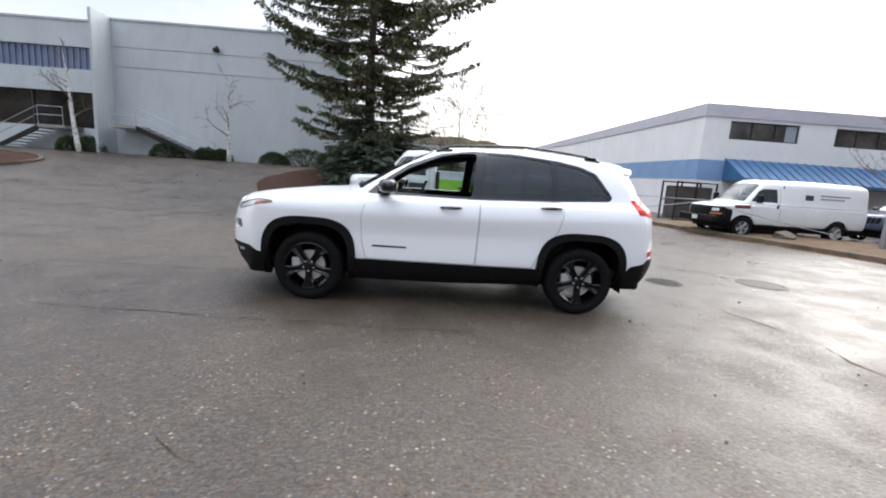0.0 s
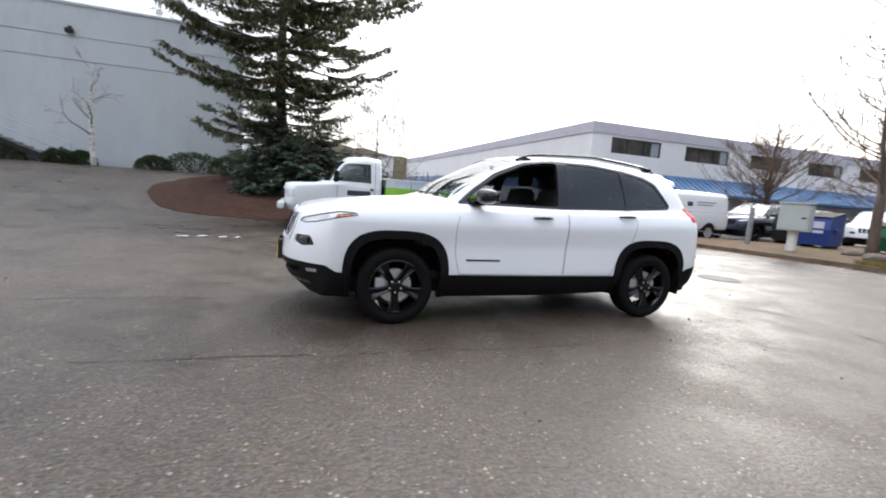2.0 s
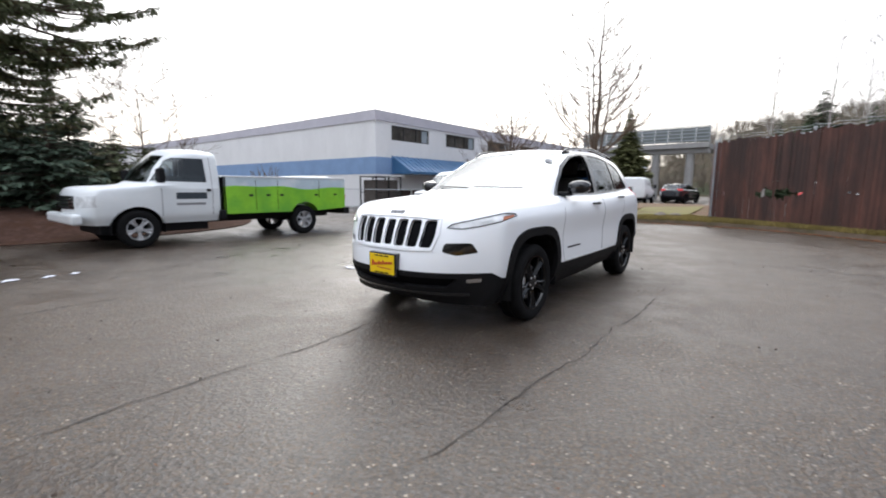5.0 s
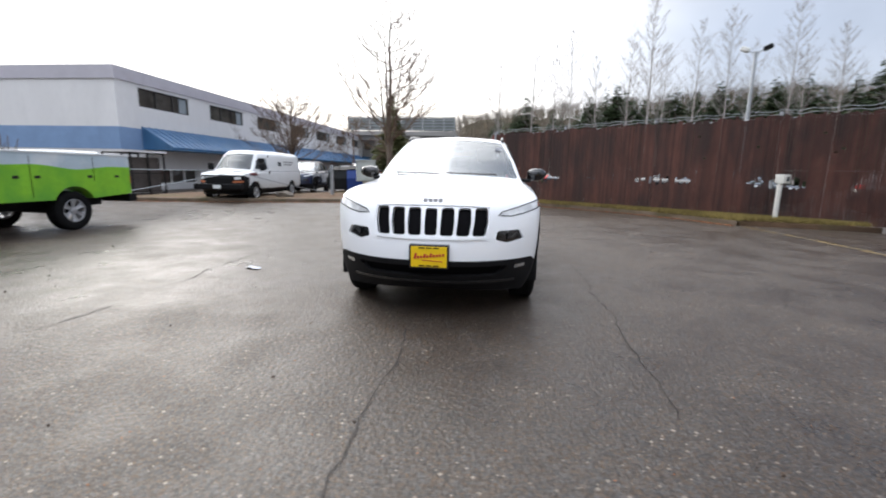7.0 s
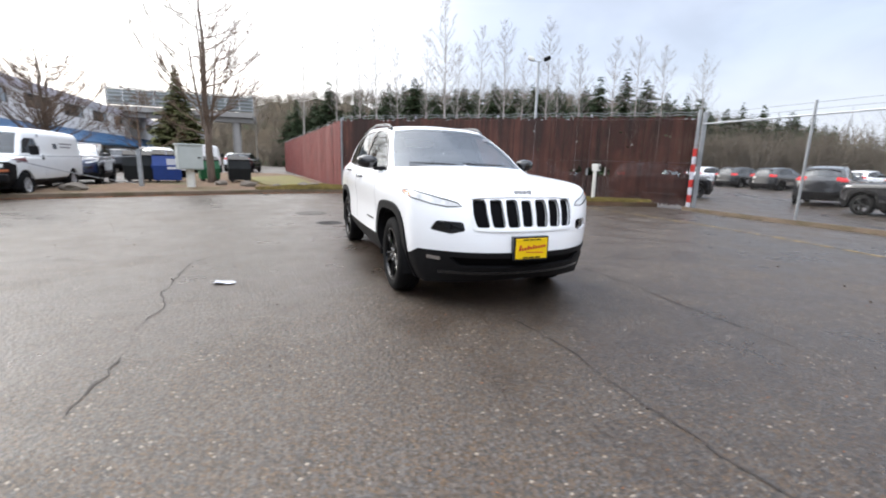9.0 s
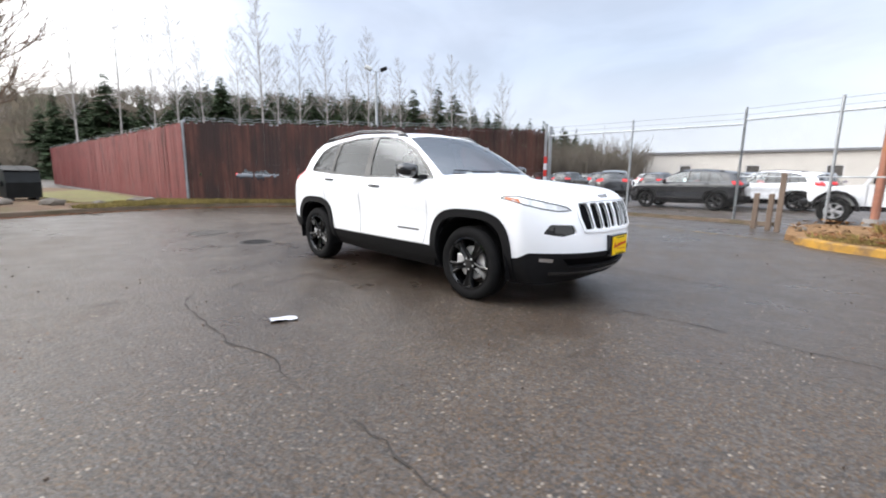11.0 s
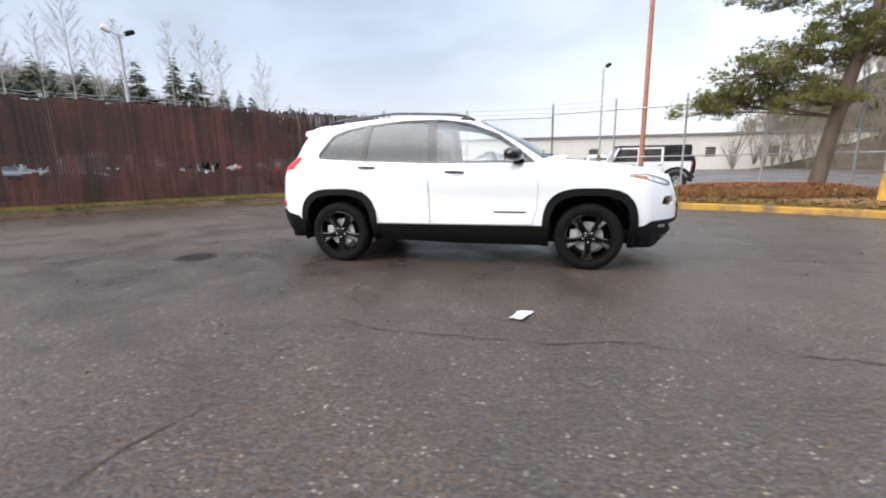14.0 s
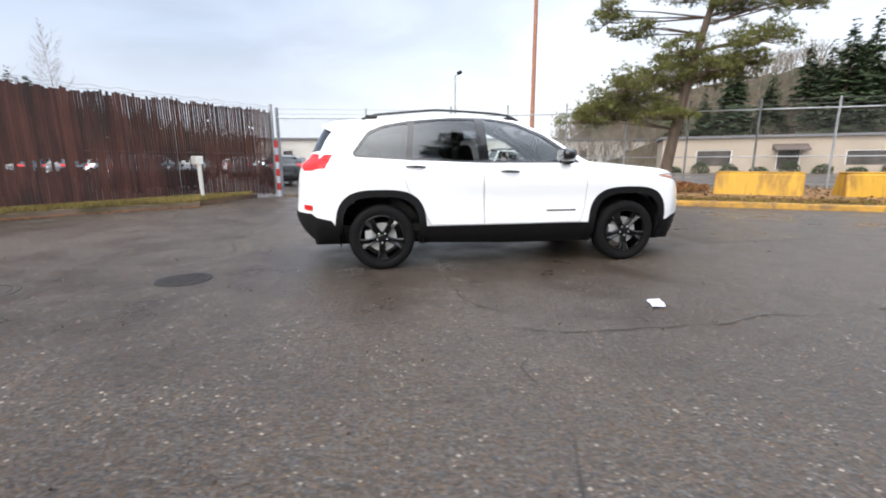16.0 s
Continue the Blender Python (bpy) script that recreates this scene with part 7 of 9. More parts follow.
def bare_tree(name, label, x, y, h, r, seed, material, depth=4, spread=0.6, up=0.3, lean=(0, 0), first=0.3, twig=0.006, n=9, base=None, group="", reach=1.0, thin=1.0, wob=0.12):
    rnd = random.Random(seed)
    t = thing(name, label, "tree", (x, y, ground_z(x, y) if base is None else base), group=group)
    tr, br = MB(), MB()
    pts = [Vector((lean[0] * u + 0.04 * h * 0.2 * math.sin(5 * u + seed), lean[1] * u + 0.03 * h * 0.2 * math.cos(4 * u + seed), h * u - 0.1)) for u in np.linspace(0, 1, 12)]
    tr.tube(pts, [max(twig * 1.5, r * (1 - 0.93 * u)) for u in np.linspace(0, 1, 12)], 8)
    part("trunk", tr, material, t, smooth=True, fix=False)
    for k in range(n):
        u = first + (0.97 - first) * (k + rnd.random() * 0.8) / n
        i = min(10, int(u * 11))
        b = pts[i].lerp(pts[i + 1], u * 11 - i)
        a = rnd.uniform(0, 6.28) + 2.4 * k
        d = Vector((math.cos(a) * spread, math.sin(a) * spread, 0.35 + up)).normalized()
        grow(br, rnd, b, d, reach * h * (0.36 - 0.22 * u) * rnd.uniform(0.8, 1.25), r * (1 - 0.85 * u) * 0.42 * thin, depth - 1, twig, spread, up, wob=wob)
    tagged(part("crown", br, M_TWIG if material is M_BIRCH else material, t, fix=False), kind="stuff")
    return t


def far_conifer_mesh(seed, h, r):
    rnd = random.Random(seed)
    crown = MB()
    prof = lambda z: r * max(0.03, (1 - z / h)) ** 0.8 * (0.92 + 0.12 * math.sin(7.1 * z + seed))
    conifer_crown(crown, rnd, h, prof, h * 0.03, h * 0.024, 14, 0.052 * h, 0.0105 * h, droop=0.34, gap=0.05, fork=13.0)
    return crown


def pine_tree():
    rnd = random.Random(5)
    bx, by, bz = -7.72, -7.6, 0.30
    t = thing("pine_tree", "leaning pine with layered yellow-green needle pads", "tree", (bx, by, bz))
    u = Vector((-0.839, 0.545, 0))
    w = Vector((0.545, 0.839, 0))
    axis = lambda z: u * (0.10 * z + 0.012 * z * z) + Vector((0, 0, z))
    zs = np.linspace(-0.3, 8.2, 16)
    part("trunk", MB().tube([axis(z) for z in zs], [max(0.03, 0.19 - 0.019 * z) for z in zs], 10), M_BARK, t, smooth=True)
    pads = [(-2.25, 2.05, 0.75, 0.30), (-1.9, 2.45, 0.95, 0.34), (-1.1, 2.85, 1.05, 0.36), (-0.4, 3.35, 1.05, 0.38), (0.35, 3.8, 0.90, 0.34), (0.9, 3.2, 0.75, 0.32), (-0.1, 2.35, 0.8, 0.24),
            (-1.9, 5.2, 0.50, 0.30), (-1.2, 4.75, 0.45, 0.24), (1.7, 3.5, 0.6, 0.28), (2.3, 4.3, 0.75, 0.34), (2.9, 5.0, 0.6, 0.32), (1.7, 5.2, 0.9, 0.34), (0.4, 5.9, 1.0, 0.40), (-0.9, 6.4, 0.8, 0.36),
            (1.4, 6.7, 1.0, 0.38), (0.5, 7.5, 0.9, 0.42), (0.9, 8.3, 0.7, 0.42), (2.4, 6.0, 0.6, 0.28)]
    lf, limbs = MB(), MB()
    for i, (L, z, rx, rz) in enumerate(pads):
        for dep in (-0.9, 0.0, 0.9):
            c = u * (L + rnd.uniform(-.25, .25)) + w * dep * rx * rnd.uniform(0.6, 1.2) + Vector((0, 0, z + rnd.uniform(-.2, .2)))
            root = axis(max(0.8, z - 0.30))
            mid = root.lerp(c, 0.5) + Vector((0, 0, 0.05 + rnd.uniform(-.1, .1)))
            limbs.tube([root, mid, c], [0.032, 0.022, 0.010], 5, cap=False)
            for k in range(int(20 * rx)):
                # a branchlet that ends in a flat, upturned clump of needle tufts
                an, rr = rnd.uniform(0, 6.28), rnd.random() ** 0.6
                e = c + Vector((math.cos(an) * rx * rr, math.sin(an) * rx * rr, rz * (0.5 - 0.9 * rr * rr) + rnd.gauss(0, 0.35 * rz)))
                bend = c.lerp(e, 0.55) - Vector((0, 0, 0.10 * rx))
                limbs.tube([c - Vector((0, 0, rz * 0.3)), bend, e], [0.014, 0.009, 0.004], 3, cap=False)
                out = Vector((math.cos(an), math.sin(an), 0.0))
                size = rnd.uniform(0.14, 0.28)
                for q in range(18):
                    p = e + Vector((rnd.gauss(0, size * 0.6), rnd.gauss(0, size * 0.6), rnd.gauss(0, size * 0.26)))
                    tip = (out * 0.5 + Vector((0, 0, 0.75)) + Vector((rnd.gauss(0, .35), rnd.gauss(0, .35), rnd.gauss(0, .2)))).normalized()
                    for b in range(10):
                        d = (tip + Vector((rnd.gauss(0, .55), rnd.gauss(0, .55), rnd.gauss(0, .4)))).normalized()
                        blade(lf, p, d, Vector((rnd.gauss(0, 1), rnd.gauss(0, 1), rnd.gauss(0, 1))).normalized(), rnd.uniform(0.07, 0.15), 0.0065)
    tagged(part("branchwork", limbs, M_BARK, t, fix=False), kind="stuff")
    tagged(part("needles", lf, M_PINE, t, fix=False), kind="stuff")


big_spruce()
pine_tree()
# planting under the spruce
for i, (x, y, sx, sy, sz, m) in enumerate(((-3.7, 12.4, 1.15, 1.1, 1.9, M_SPRUCE2), (-2.2, 12.2, 1.5, 1.1, 2.3, M_SPRUCE2), (-0.6, 13.0, 1.4, 1.2, 2.0, M_SPRUCE), (0.7, 14.3, 1.3, 1.2, 1.9, M_SPRUCE), (-3.2, 13.6, 1.9, 1.2, 3.0, M_SPRUCE2), (-1.4, 14.0, 1.7, 1.2, 2.9, M_SPRUCE2), (-3.4, 15.6, 1.8, 1.4, 2.2, M_SPRUCE2))):
    juniper(x, y, sx * 1.05, sz * 1.1, m, 40 + i)
# planting along the foot of the tan shop
for i in range(12):
    q = 1.0 + 2.35 * i
    leafy_shrub("low_shrub", "low dark green shrub at the foot of the tan shop wall", -27.0 - 0.85 * q + 0.4, -35.5 + 0.527 * q + 0.7, 0.9, 0.6, 0.55 + 0.25 * ((i * 5) % 3), M_SHRUB, 420, 0.16, 90 + i, group="shrubs by the shop")
# clipped shrubs and birches along the grey wall
for i, (x, sx, sz) in enumerate(((-19.7, 0.7, 0.75), (-18.7, 0.8, 0.8), (-14.6, 0.9, 0.75), (-12.5, 0.65, 0.65), (-11.7, 0.6, 0.6), (-8.85, 0.8, 0.65), (-7.2, 1.45, 0.95), (-5.7, 0.9, 0.9))):
    leafy_shrub("clipped_shrub", "low rounded dark green shrub by the grey wall", x, 19.4, sx, 0.6, sz, M_SHRUB, 3200, 0.075, 60 + i, group="shrubs along the wall")
bare_tree("birch_tree", "slim bare birch with white bark", -11.05, 18.9, 4.5, 0.135, 21, M_BIRCH, depth=3, spread=0.8, up=0.15, n=9, first=0.3, twig=0.005, group="birches")
bare_tree("birch_tree", "slim bare birch with white bark", -18.6, 18.6, 5.2, 0.135, 22, M_BIRCH, depth=3, spread=0.8, up=0.15, lean=(-0.6, 0), n=9, first=0.3, twig=0.005, group="birches")
# bare trees by the east kerb
def stemmed_tree(label, x, y, h, fork, r, stems, lat, reach, seed, base):
    """A bare tree whose short trunk forks into upright stems with long arching side branches."""
    rnd = random.Random(seed)
    t = thing("street_tree", label, "tree", (x, y, base))
    part("trunk", MB().tube([(0, 0, -0.15), (0.02, 0, 0.25), (0, 0.02, fork * 0.6), (0, 0, fork)], [r * 1.25, r, r * 0.92, r * 0.85], 10), M_BARK, t, smooth=True)
    twigs = MB()

    def arm(p, a, e, L, rad, order):
        pts = [p + Vector((math.cos(a + 0.25 * u) * L * u * math.cos(e) * (1 - 0.18 * u), math.sin(a + 0.25 * u) * L * u * math.cos(e) * (1 - 0.18 * u), L * (u * math.sin(e) + 0.30 * u * u))) + Vector((rnd.gauss(0, .02), rnd.gauss(0, .02), rnd.gauss(0, .02))) * L * u for u in np.linspace(0, 1, 7)]
        twigs.tube(pts, [max(0.007, rad * (1 - 0.8 * u)) for u in np.linspace(0, 1, 7)], 5 if order else 4, cap=False)
        m = int(L * (6 if order else 4))
        for j in range(m):
            u = rnd.uniform(0.15, 1.0)
            i = min(5, int(u * 6))
            q = pts[i].lerp(pts[i + 1], u * 6 - i)
            if order and rnd.random() < 0.45:
                arm(q, a + rnd.choice((-1, 1)) * rnd.uniform(0.4, 1.1), e + rnd.uniform(-0.1, 0.5), L * rnd.uniform(0.25, 0.5), rad * 0.4, order - 1)
            else:
                d = Vector((rnd.gauss(0, 1), rnd.gauss(0, 1), rnd.gauss(0.7, .6))).normalized()
                twigs.tube([q, q + d * rnd.uniform(0.06, 0.28)], [0.007, 0.005], 3, cap=False)

    for k in range(stems):
        a0 = 2 * math.pi * k / stems + rnd.uniform(-0.4, 0.4)
        top = h * (1.0 if k == 0 else rnd.uniform(0.72, 0.95))
        out = 0.12 if k == 0 else rnd.uniform(0.35, 0.8) * h / 8
        z0 = fork * rnd.uniform(0.55, 0.97)
        pts = [Vector((math.cos(a0) * out * (u ** 0.7), math.sin(a0) * out * (u ** 0.7), z0 + (top - z0) * u)) + Vector((rnd.gauss(0, .03), rnd.gauss(0, .03), 0)) for u in np.linspace(0, 1, 10)]
        part("stem", MB().tube(pts, [max(0.010, r * (0.80 if k == 0 else 0.42) * (1 - 0.93 * u)) for u in np.linspace(0, 1, 10)], 7, cap=False), M_BARK, t, smooth=True, fix=False)
        for j in range(lat):
            u = 0.05 + 0.92 * (j + rnd.random()) / lat
            i = min(8, int(u * 9))
            q = pts[i].lerp(pts[i + 1], u * 9 - i)
            arm(q, a0 + rnd.uniform(-1.9, 1.9), rnd.uniform(0.0, 0.55), reach * (1.05 - 0.6 * u) * rnd.uniform(0.6, 1.15), r * 0.19 * (1 - 0.65 * u) + 0.006, 2)
    tagged(part("crown", twigs, M_TWIG, t, fix=False), kind="stuff")


stemmed_tree("tall bare street tree with several upright stems", 15.3, 4.45, 9.4, 2.3, 0.15, 4, 14, 2.9, 31, 0.12)
stemmed_tree("bare spreading street tree before the awning", 20.5, 11.8, 6.4, 1.7, 0.16, 5, 13, 3.0, 34, 0.0)
bare_tree("street_tree", "bare young tree near the parked pickup", 24.0, 9.0, 4.6, 0.10, 35, M_TWIG, depth=4, spread=1.0, up=0.2, n=14, first=0.26, twig=0.008, reach=1.3)
bare_tree("bare_shrub", "bare brown many-stemmed shrub beside the spruce", 0.95, 15.6, 4.4, 0.06, 37, M_TWIG, depth=4, spread=1.1, up=0.35, n=20, first=0.04, twig=0.006, reach=2.0)
rnd0 = random.Random(8)
# cypress
cy = thing("cypress_tree", "narrow dark cypress beyond the lot", "tree", (40.5, 10.0, 0))
part("trunk", MB().tube([(0, 0, -0.2), (0, 0, 8.5)], [0.2, 0.03], 7), M_BARK_DARK, cy, fix=False)
cm = MB()
conifer_crown(cm, random.Random(2), 9.1, lambda z: float(np.interp(z, [0.3, 2, 4.5, 6.5, 9.1], [1.9, 2.2, 1.5, 0.7, 0.1])), 0.4, 0.17, 20, 0.50, 0.09, droop=-0.15, fork=12)
tagged(part("crown", cm, M_CYPRESS, cy, fix=False), kind="stuff")
# dark conifers and pale alders behind the brown fence, on the slope
meshes = []
for k, (h, r) in enumerate(((12, 3.7), (12, 2.7), (12, 4.3))):
    meshes.append((far_conifer_mesh(70 + k, h, r).mesh("crown", M_FIR), MB().tube([(0, 0, -1), (0, 0, 11)], [0.25, 0.03], 6).mesh("trunk", M_BARK_DARK)))


def far_conifer(az, el, dist, k, eye=(-5.3, 1.2, 1.16), label="dark green fir on the slope"):
    a = radians(az)
    x, y = eye[0] + dist * math.cos(a), eye[1] + dist * math.sin(a)
    top = eye[2] + el * dist
    s = max(0.35, (top + 0.5) / 12)
    w = s * (1.28 + 0.12 * math.sin(5 * k))
    t = tagged(new("fir_tree"), label, "tree", "firs on the slope")
    t.matrix_basis = pose(x, y, -0.5, 0, 0, 57 * k) @ Matrix.Diagonal((w, w, s, 1))
    for me, nm in zip(meshes[k % 3], ("crown", "trunk")):
        o = new(nm, me)
        o.parent = t
        if nm == "crown":
            tagged(o, kind="stuff")


for i, (az, el) in enumerate(((-5.6, .167), (-8.8, .142), (-13.0, .163), (-16.1, .184), (-18.5, .15), (-22.4, .168), (-24.2, .15), (-26.2, .17), (-29.7, .147), (-32.0, .15), (-33.9, .173), (-37.2, .165), (-38.8, .187), (-41.7, .196), (-44.0, .178), (-46.2, .15), (-48.2, .145))):
    far_conifer(az, el, 62 + 9 * ((i * 7) % 5) / 4, i)
for i in range(19):
    az = -49 - 19 * i / 18 + rnd0.uniform(-.5, .5)
    far_conifer(az, float(np.interp(az, [-67, -63, -60, -56, -51, -48], [.052, .062, .100, .115, .125, .135])) * rnd0.uniform(0.86, 1.06), 64 + 10 * rnd0.random(), i)
for i in range(58):
    az = -1 - 49 * i / 57 + rnd0.uniform(-.4, .4)
    far_conifer(az, rnd0.uniform(0.100, 0.140) + 0.035 * sstep(-8, -16, az) * sstep(-40, -30, az), 68 + 14 * rnd0.random(), i)
for i, (az, el) in enumerate(((-131.1, .204), (-134.4, .15), (-137.1, .194), (-138.6, .19), (-140.0, .217), (-141.5, .225), (-143.5, .21), (-146, .20), (-149, .22), (-153, .2), (-126, .12), (-123, .11), (-128.5, .13))):
    far_conifer(az, el, 62 + 4 * (i % 4), 1 + 3 * i, eye=(1.3, 5.3, 1.1))
def alder(x, y, h, seed, base):
    """A straight slender leader with many fine ascending side branches."""
    rnd = random.Random(seed)
    t = thing("alder_tree", "tall slender bare alder with pale twigs", "tree", (x, y, base), group="alders behind the fence")
    lx, ly = rnd.uniform(-.4, .4), rnd.uniform(-.4, .4)
    axis = lambda u: Vector((lx * u + 0.10 * math.sin(4 * u + seed), ly * u + 0.10 * math.cos(3 * u + seed), h * u))
    part("trunk", MB().tube([axis(u) for u in np.linspace(0, 1, 14)], [max(0.012, 0.125 * (1 - u)) for u in np.linspace(0, 1, 14)], 6), M_ALDER_TRUNK, t, smooth=True, fix=False)
    tw = MB()
    top = rnd.uniform(0.30, 0.42)
    for k in range(74):
        u = min(0.985, top + (0.985 - top) * (k / 74) ** 0.9 + rnd.uniform(-.02, .02))
        a = 2.4 * k + rnd.uniform(-.4, .4)
        L = h * 0.175 * (1 - u) ** 0.6 * min(1.0, 0.45 + 3 * max(0, u - top)) * rnd.uniform(0.35, 1.45)
        rise = rnd.uniform(0.7, 1.5)
        p = axis(u)
        pts = [p + Vector((math.cos(a) * L * v * (1 - 0.22 * v), math.sin(a) * L * v * (1 - 0.22 * v), L * v * (0.55 * rise + 0.45 * v))) for v in np.linspace(0, 1, 5)]
        tw.tube(pts, [max(0.006, 0.020 * (1 - u)) * (1 - 0.6 * v) + 0.003 for v in np.linspace(0, 1, 5)], 3, cap=False)
        for q in range(11):
            v = rnd.uniform(0.2, 1.0)
            i = min(3, int(v * 4))
            b = pts[i].lerp(pts[i + 1], v * 4 - i)
            c = a + rnd.uniform(-1.1, 1.1)
            l2 = L * rnd.uniform(0.15, 0.42)
            e = b + Vector((math.cos(c) * l2, math.sin(c) * l2, l2 * rnd.uniform(0.5, 1.4)))
            tw.tube([b, e], [0.007, 0.004], 3, cap=False)
            for w in range(2):
                f = b.lerp(e, rnd.uniform(0.3, 1.0))
                tw.tube([f, f + Vector((rnd.gauss(0, .5), rnd.gauss(0, .5), rnd.uniform(0.2, 1.0))) * l2 * 0.45], [0.005, 0.0035], 3, cap=False)
    tagged(part("crown", tw, M_ALDER, t, fix=False), kind="stuff")
    return t


alders = []
for i, (az, el) in enumerate(((-2.5, .253), (-6.3, .279), (-9.1, .265), (-11.1, .300), (-14.1, .251), (-17.6, .278), (-19.9, .336), (-21.2, .25), (-24.1, .286), (-27.4, .304), (-29.5, .24), (-32.5, .299), (-36.5, .247), (-40.1, .257), (-42.8, .256), (-45.6, .240), (-49.8, .221), (-34, .22), (3.0, .17))):
    d = 50 + 8 * ((i * 5) % 7) / 6
    a = radians(az)
    h = 1.16 + el * d + 1.0
    x, y = -5.3 + d * math.cos(a), 1.2 + d * math.sin(a)
    if i < 6:
        t = alder(x, y, h, 100 + i, -0.8)
        alders.append((t, h))
        continue
    src, h0 = alders[i % 6]
    t = tagged(new("alder_tree"), "tall slender bare alder with pale twigs", "tree", "alders behind the fence")
    t.matrix_basis = pose(x, y, -0.8, 0, 0, 47 * i) @ Matrix.Diagonal((h / h0, h / h0, h / h0, 1))
    for c in src.children:
        o = new("crown" if c.name.startswith("crown") else "trunk", c.data)
        o.parent = t
        if c.name.startswith("crown"):
            tagged(o, kind="stuff")

# ---- yard furniture and edges ----
M_BOX_GREY = mat("grey_green_cabinet_paint", (0.42, 0.45, 0.43), 0.6, var=0.06, scale=2, stain=0.2)
M_BIN_BLUE = mat("blue_bin_paint", (0.012, 0.045, 0.22), 0.5, var=0.15, scale=2, stain=0.3)
M_BIN_GREEN = mat("green_bin_plastic", (0.015, 0.13, 0.05), 0.5, var=0.15, scale=2)
M_DUMPSTER = mat("black_dumpster_steel", (0.014, 0.016, 0.017), 0.6, spec=0.2, var=0.25, scale=3, stain=0.3)
M_POLE_RUST = mat("rust_red_pole_paint", (0.34, 0.15, 0.10), 0.7, var=0.2, scale=3, second=(0.36, 0.15, 0.06), sfac=0.4, sscale=2)
M_WHITE_POST = mat("white_post_paint", (0.68, 0.67, 0.62), 0.6, var=0.08, scale=4, stain=0.3)
M_RED_PAINT = mat("red_reflective_paint", (0.50, 0.03, 0.025), 0.5, var=0.1)
M_ROCK = mat("grey_brown_rock", (0.13, 0.11, 0.09), 0.9, var=0.3, scale=4, bump=0.6, bscale=20)
M_WOOD_POST = mat("weathered_timber", (0.17, 0.125, 0.095), 0.85, var=0.2, scale=6, bump=0.3, stretch=(1, 1, 0.2))
M_LINE = mat("faded_yellow_line", (0.20, 0.135, 0.045), 0.7, var=0.3, scale=6, second=(0.06, 0.055, 0.05), sfac=0.55, sscale=5)
M_BARBED = mat("dull_wire", (0.22, 0.22, 0.22), 0.6, 0.5, var=0.2)
M_COVER = mat("worn_cast_cover", (0.045, 0.038, 0.032), 0.55, var=0.25, scale=14, bump=0.3, bscale=70, spec=0.35)


def sheet(name, label, outline, inner_h, material, seed=0, rise=0.05, cat="ground", step=0.45, kind="structure", edge=0.0):
    """A low bed of soil or grass inside an outline, a little proud of the yard."""
    xs, ys = [p[0] for p in outline], [p[1] for p in outline]
    pts = [Vector(p) for p in outline]
    n0 = len(pts)
    for x in np.arange(min(xs), max(xs), step):
        for y in np.arange(min(ys), max(ys), step):
            pts.append(Vector((x + 0.1 * math.sin(9 * y), y + 0.1 * math.sin(7 * x))))
    res = delaunay_2d_cdt(pts, [(i, (i + 1) % n0) for i in range(n0)], [], 0, 1e-4)
    P = np.array([(p.x, p.y) for p in res[0]])
    T = np.array([f for f in res[2] if len(f) == 3])
    c = P[T].mean(1)
    T = T[inside([tuple(p) for p in outline], c[:, 0], c[:, 1])]
    o = np.array(outline)
    seg = np.roll(o, -1, 0) - o
    vs = []
    for x, y in P:
        w = np.array([x, y]) - o
        t = np.clip((w * seg).sum(1) / np.maximum((seg ** 2).sum(1), 1e-9), 0, 1)
        d = np.sqrt((((w - seg * t[:, None]) ** 2).sum(1)).min())
        z = ground_z(x, y) + edge + rise * sstep(0, 1.2, d) * inner_h + 0.03 * noise.noise(Vector((x * 1.7, y * 1.7, seed))) * sstep(0, 0.4, d) + 0.006
        vs.append((x, y, z))
    mb = MB()
    mb.add(vs, [tuple(f) for f in T])
    rim = [(x, y, ground_z(x, y) + edge + 0.006) for x, y in outline]
    mb.add(rim + [(x, y, z - edge - 0.06) for x, y, z in rim], [(i, (i + 1) % n0, n0 + (i + 1) % n0, n0 + i) for i in range(n0)])
    ob = part(name, mb, material, smooth=True)
    return tagged(ob, label, cat, kind=kind)


# verge behind the east kerb and along the brown fence
back = offset_line(KERB_E, 0.16)
verge = back + [(5.2, -9.3), (12.4, -0.75), (13.0, -0.3), (24, 0.3), (30, 2), (30, 6.8), (14.2, 7.6), (12.5, 9.0), (12.5, 12.5)]
sheet("verge", "worn winter grass and leaf litter behind the kerb", verge, 1.0, M_GRASS_SOIL, 3, rise=0.03, edge=0.115)
# bed behind the yellow kerb, with leaves under the pine
backy = offset_line(KERB_Y, 0.16)
bed = backy + [(-26, -6.0), (-10.6, -8.2), (-8.75, -8.9), (-3.0, -9.6), (-2.6, -8.2), (-2.75, -6.5)]
sheet("planting_bed", "leaf-strewn planting bed behind the yellow kerb", bed, 1.0, M_LEAFLITTER, 5, rise=0.10, edge=0.10)
mound = [(-6.2 + 2.3 * math.cos(a), -6.7 + 1.3 * math.sin(a) * (1 + 0.2 * math.cos(a))) for a in np.linspace(0, 2 * math.pi, 30, endpoint=False)]
sheet("leaf_mound", "mound of brown leaves and brush under the pine", mound, 1.0, M_LEAFLITTER, 6, rise=0.28, edge=0.14)
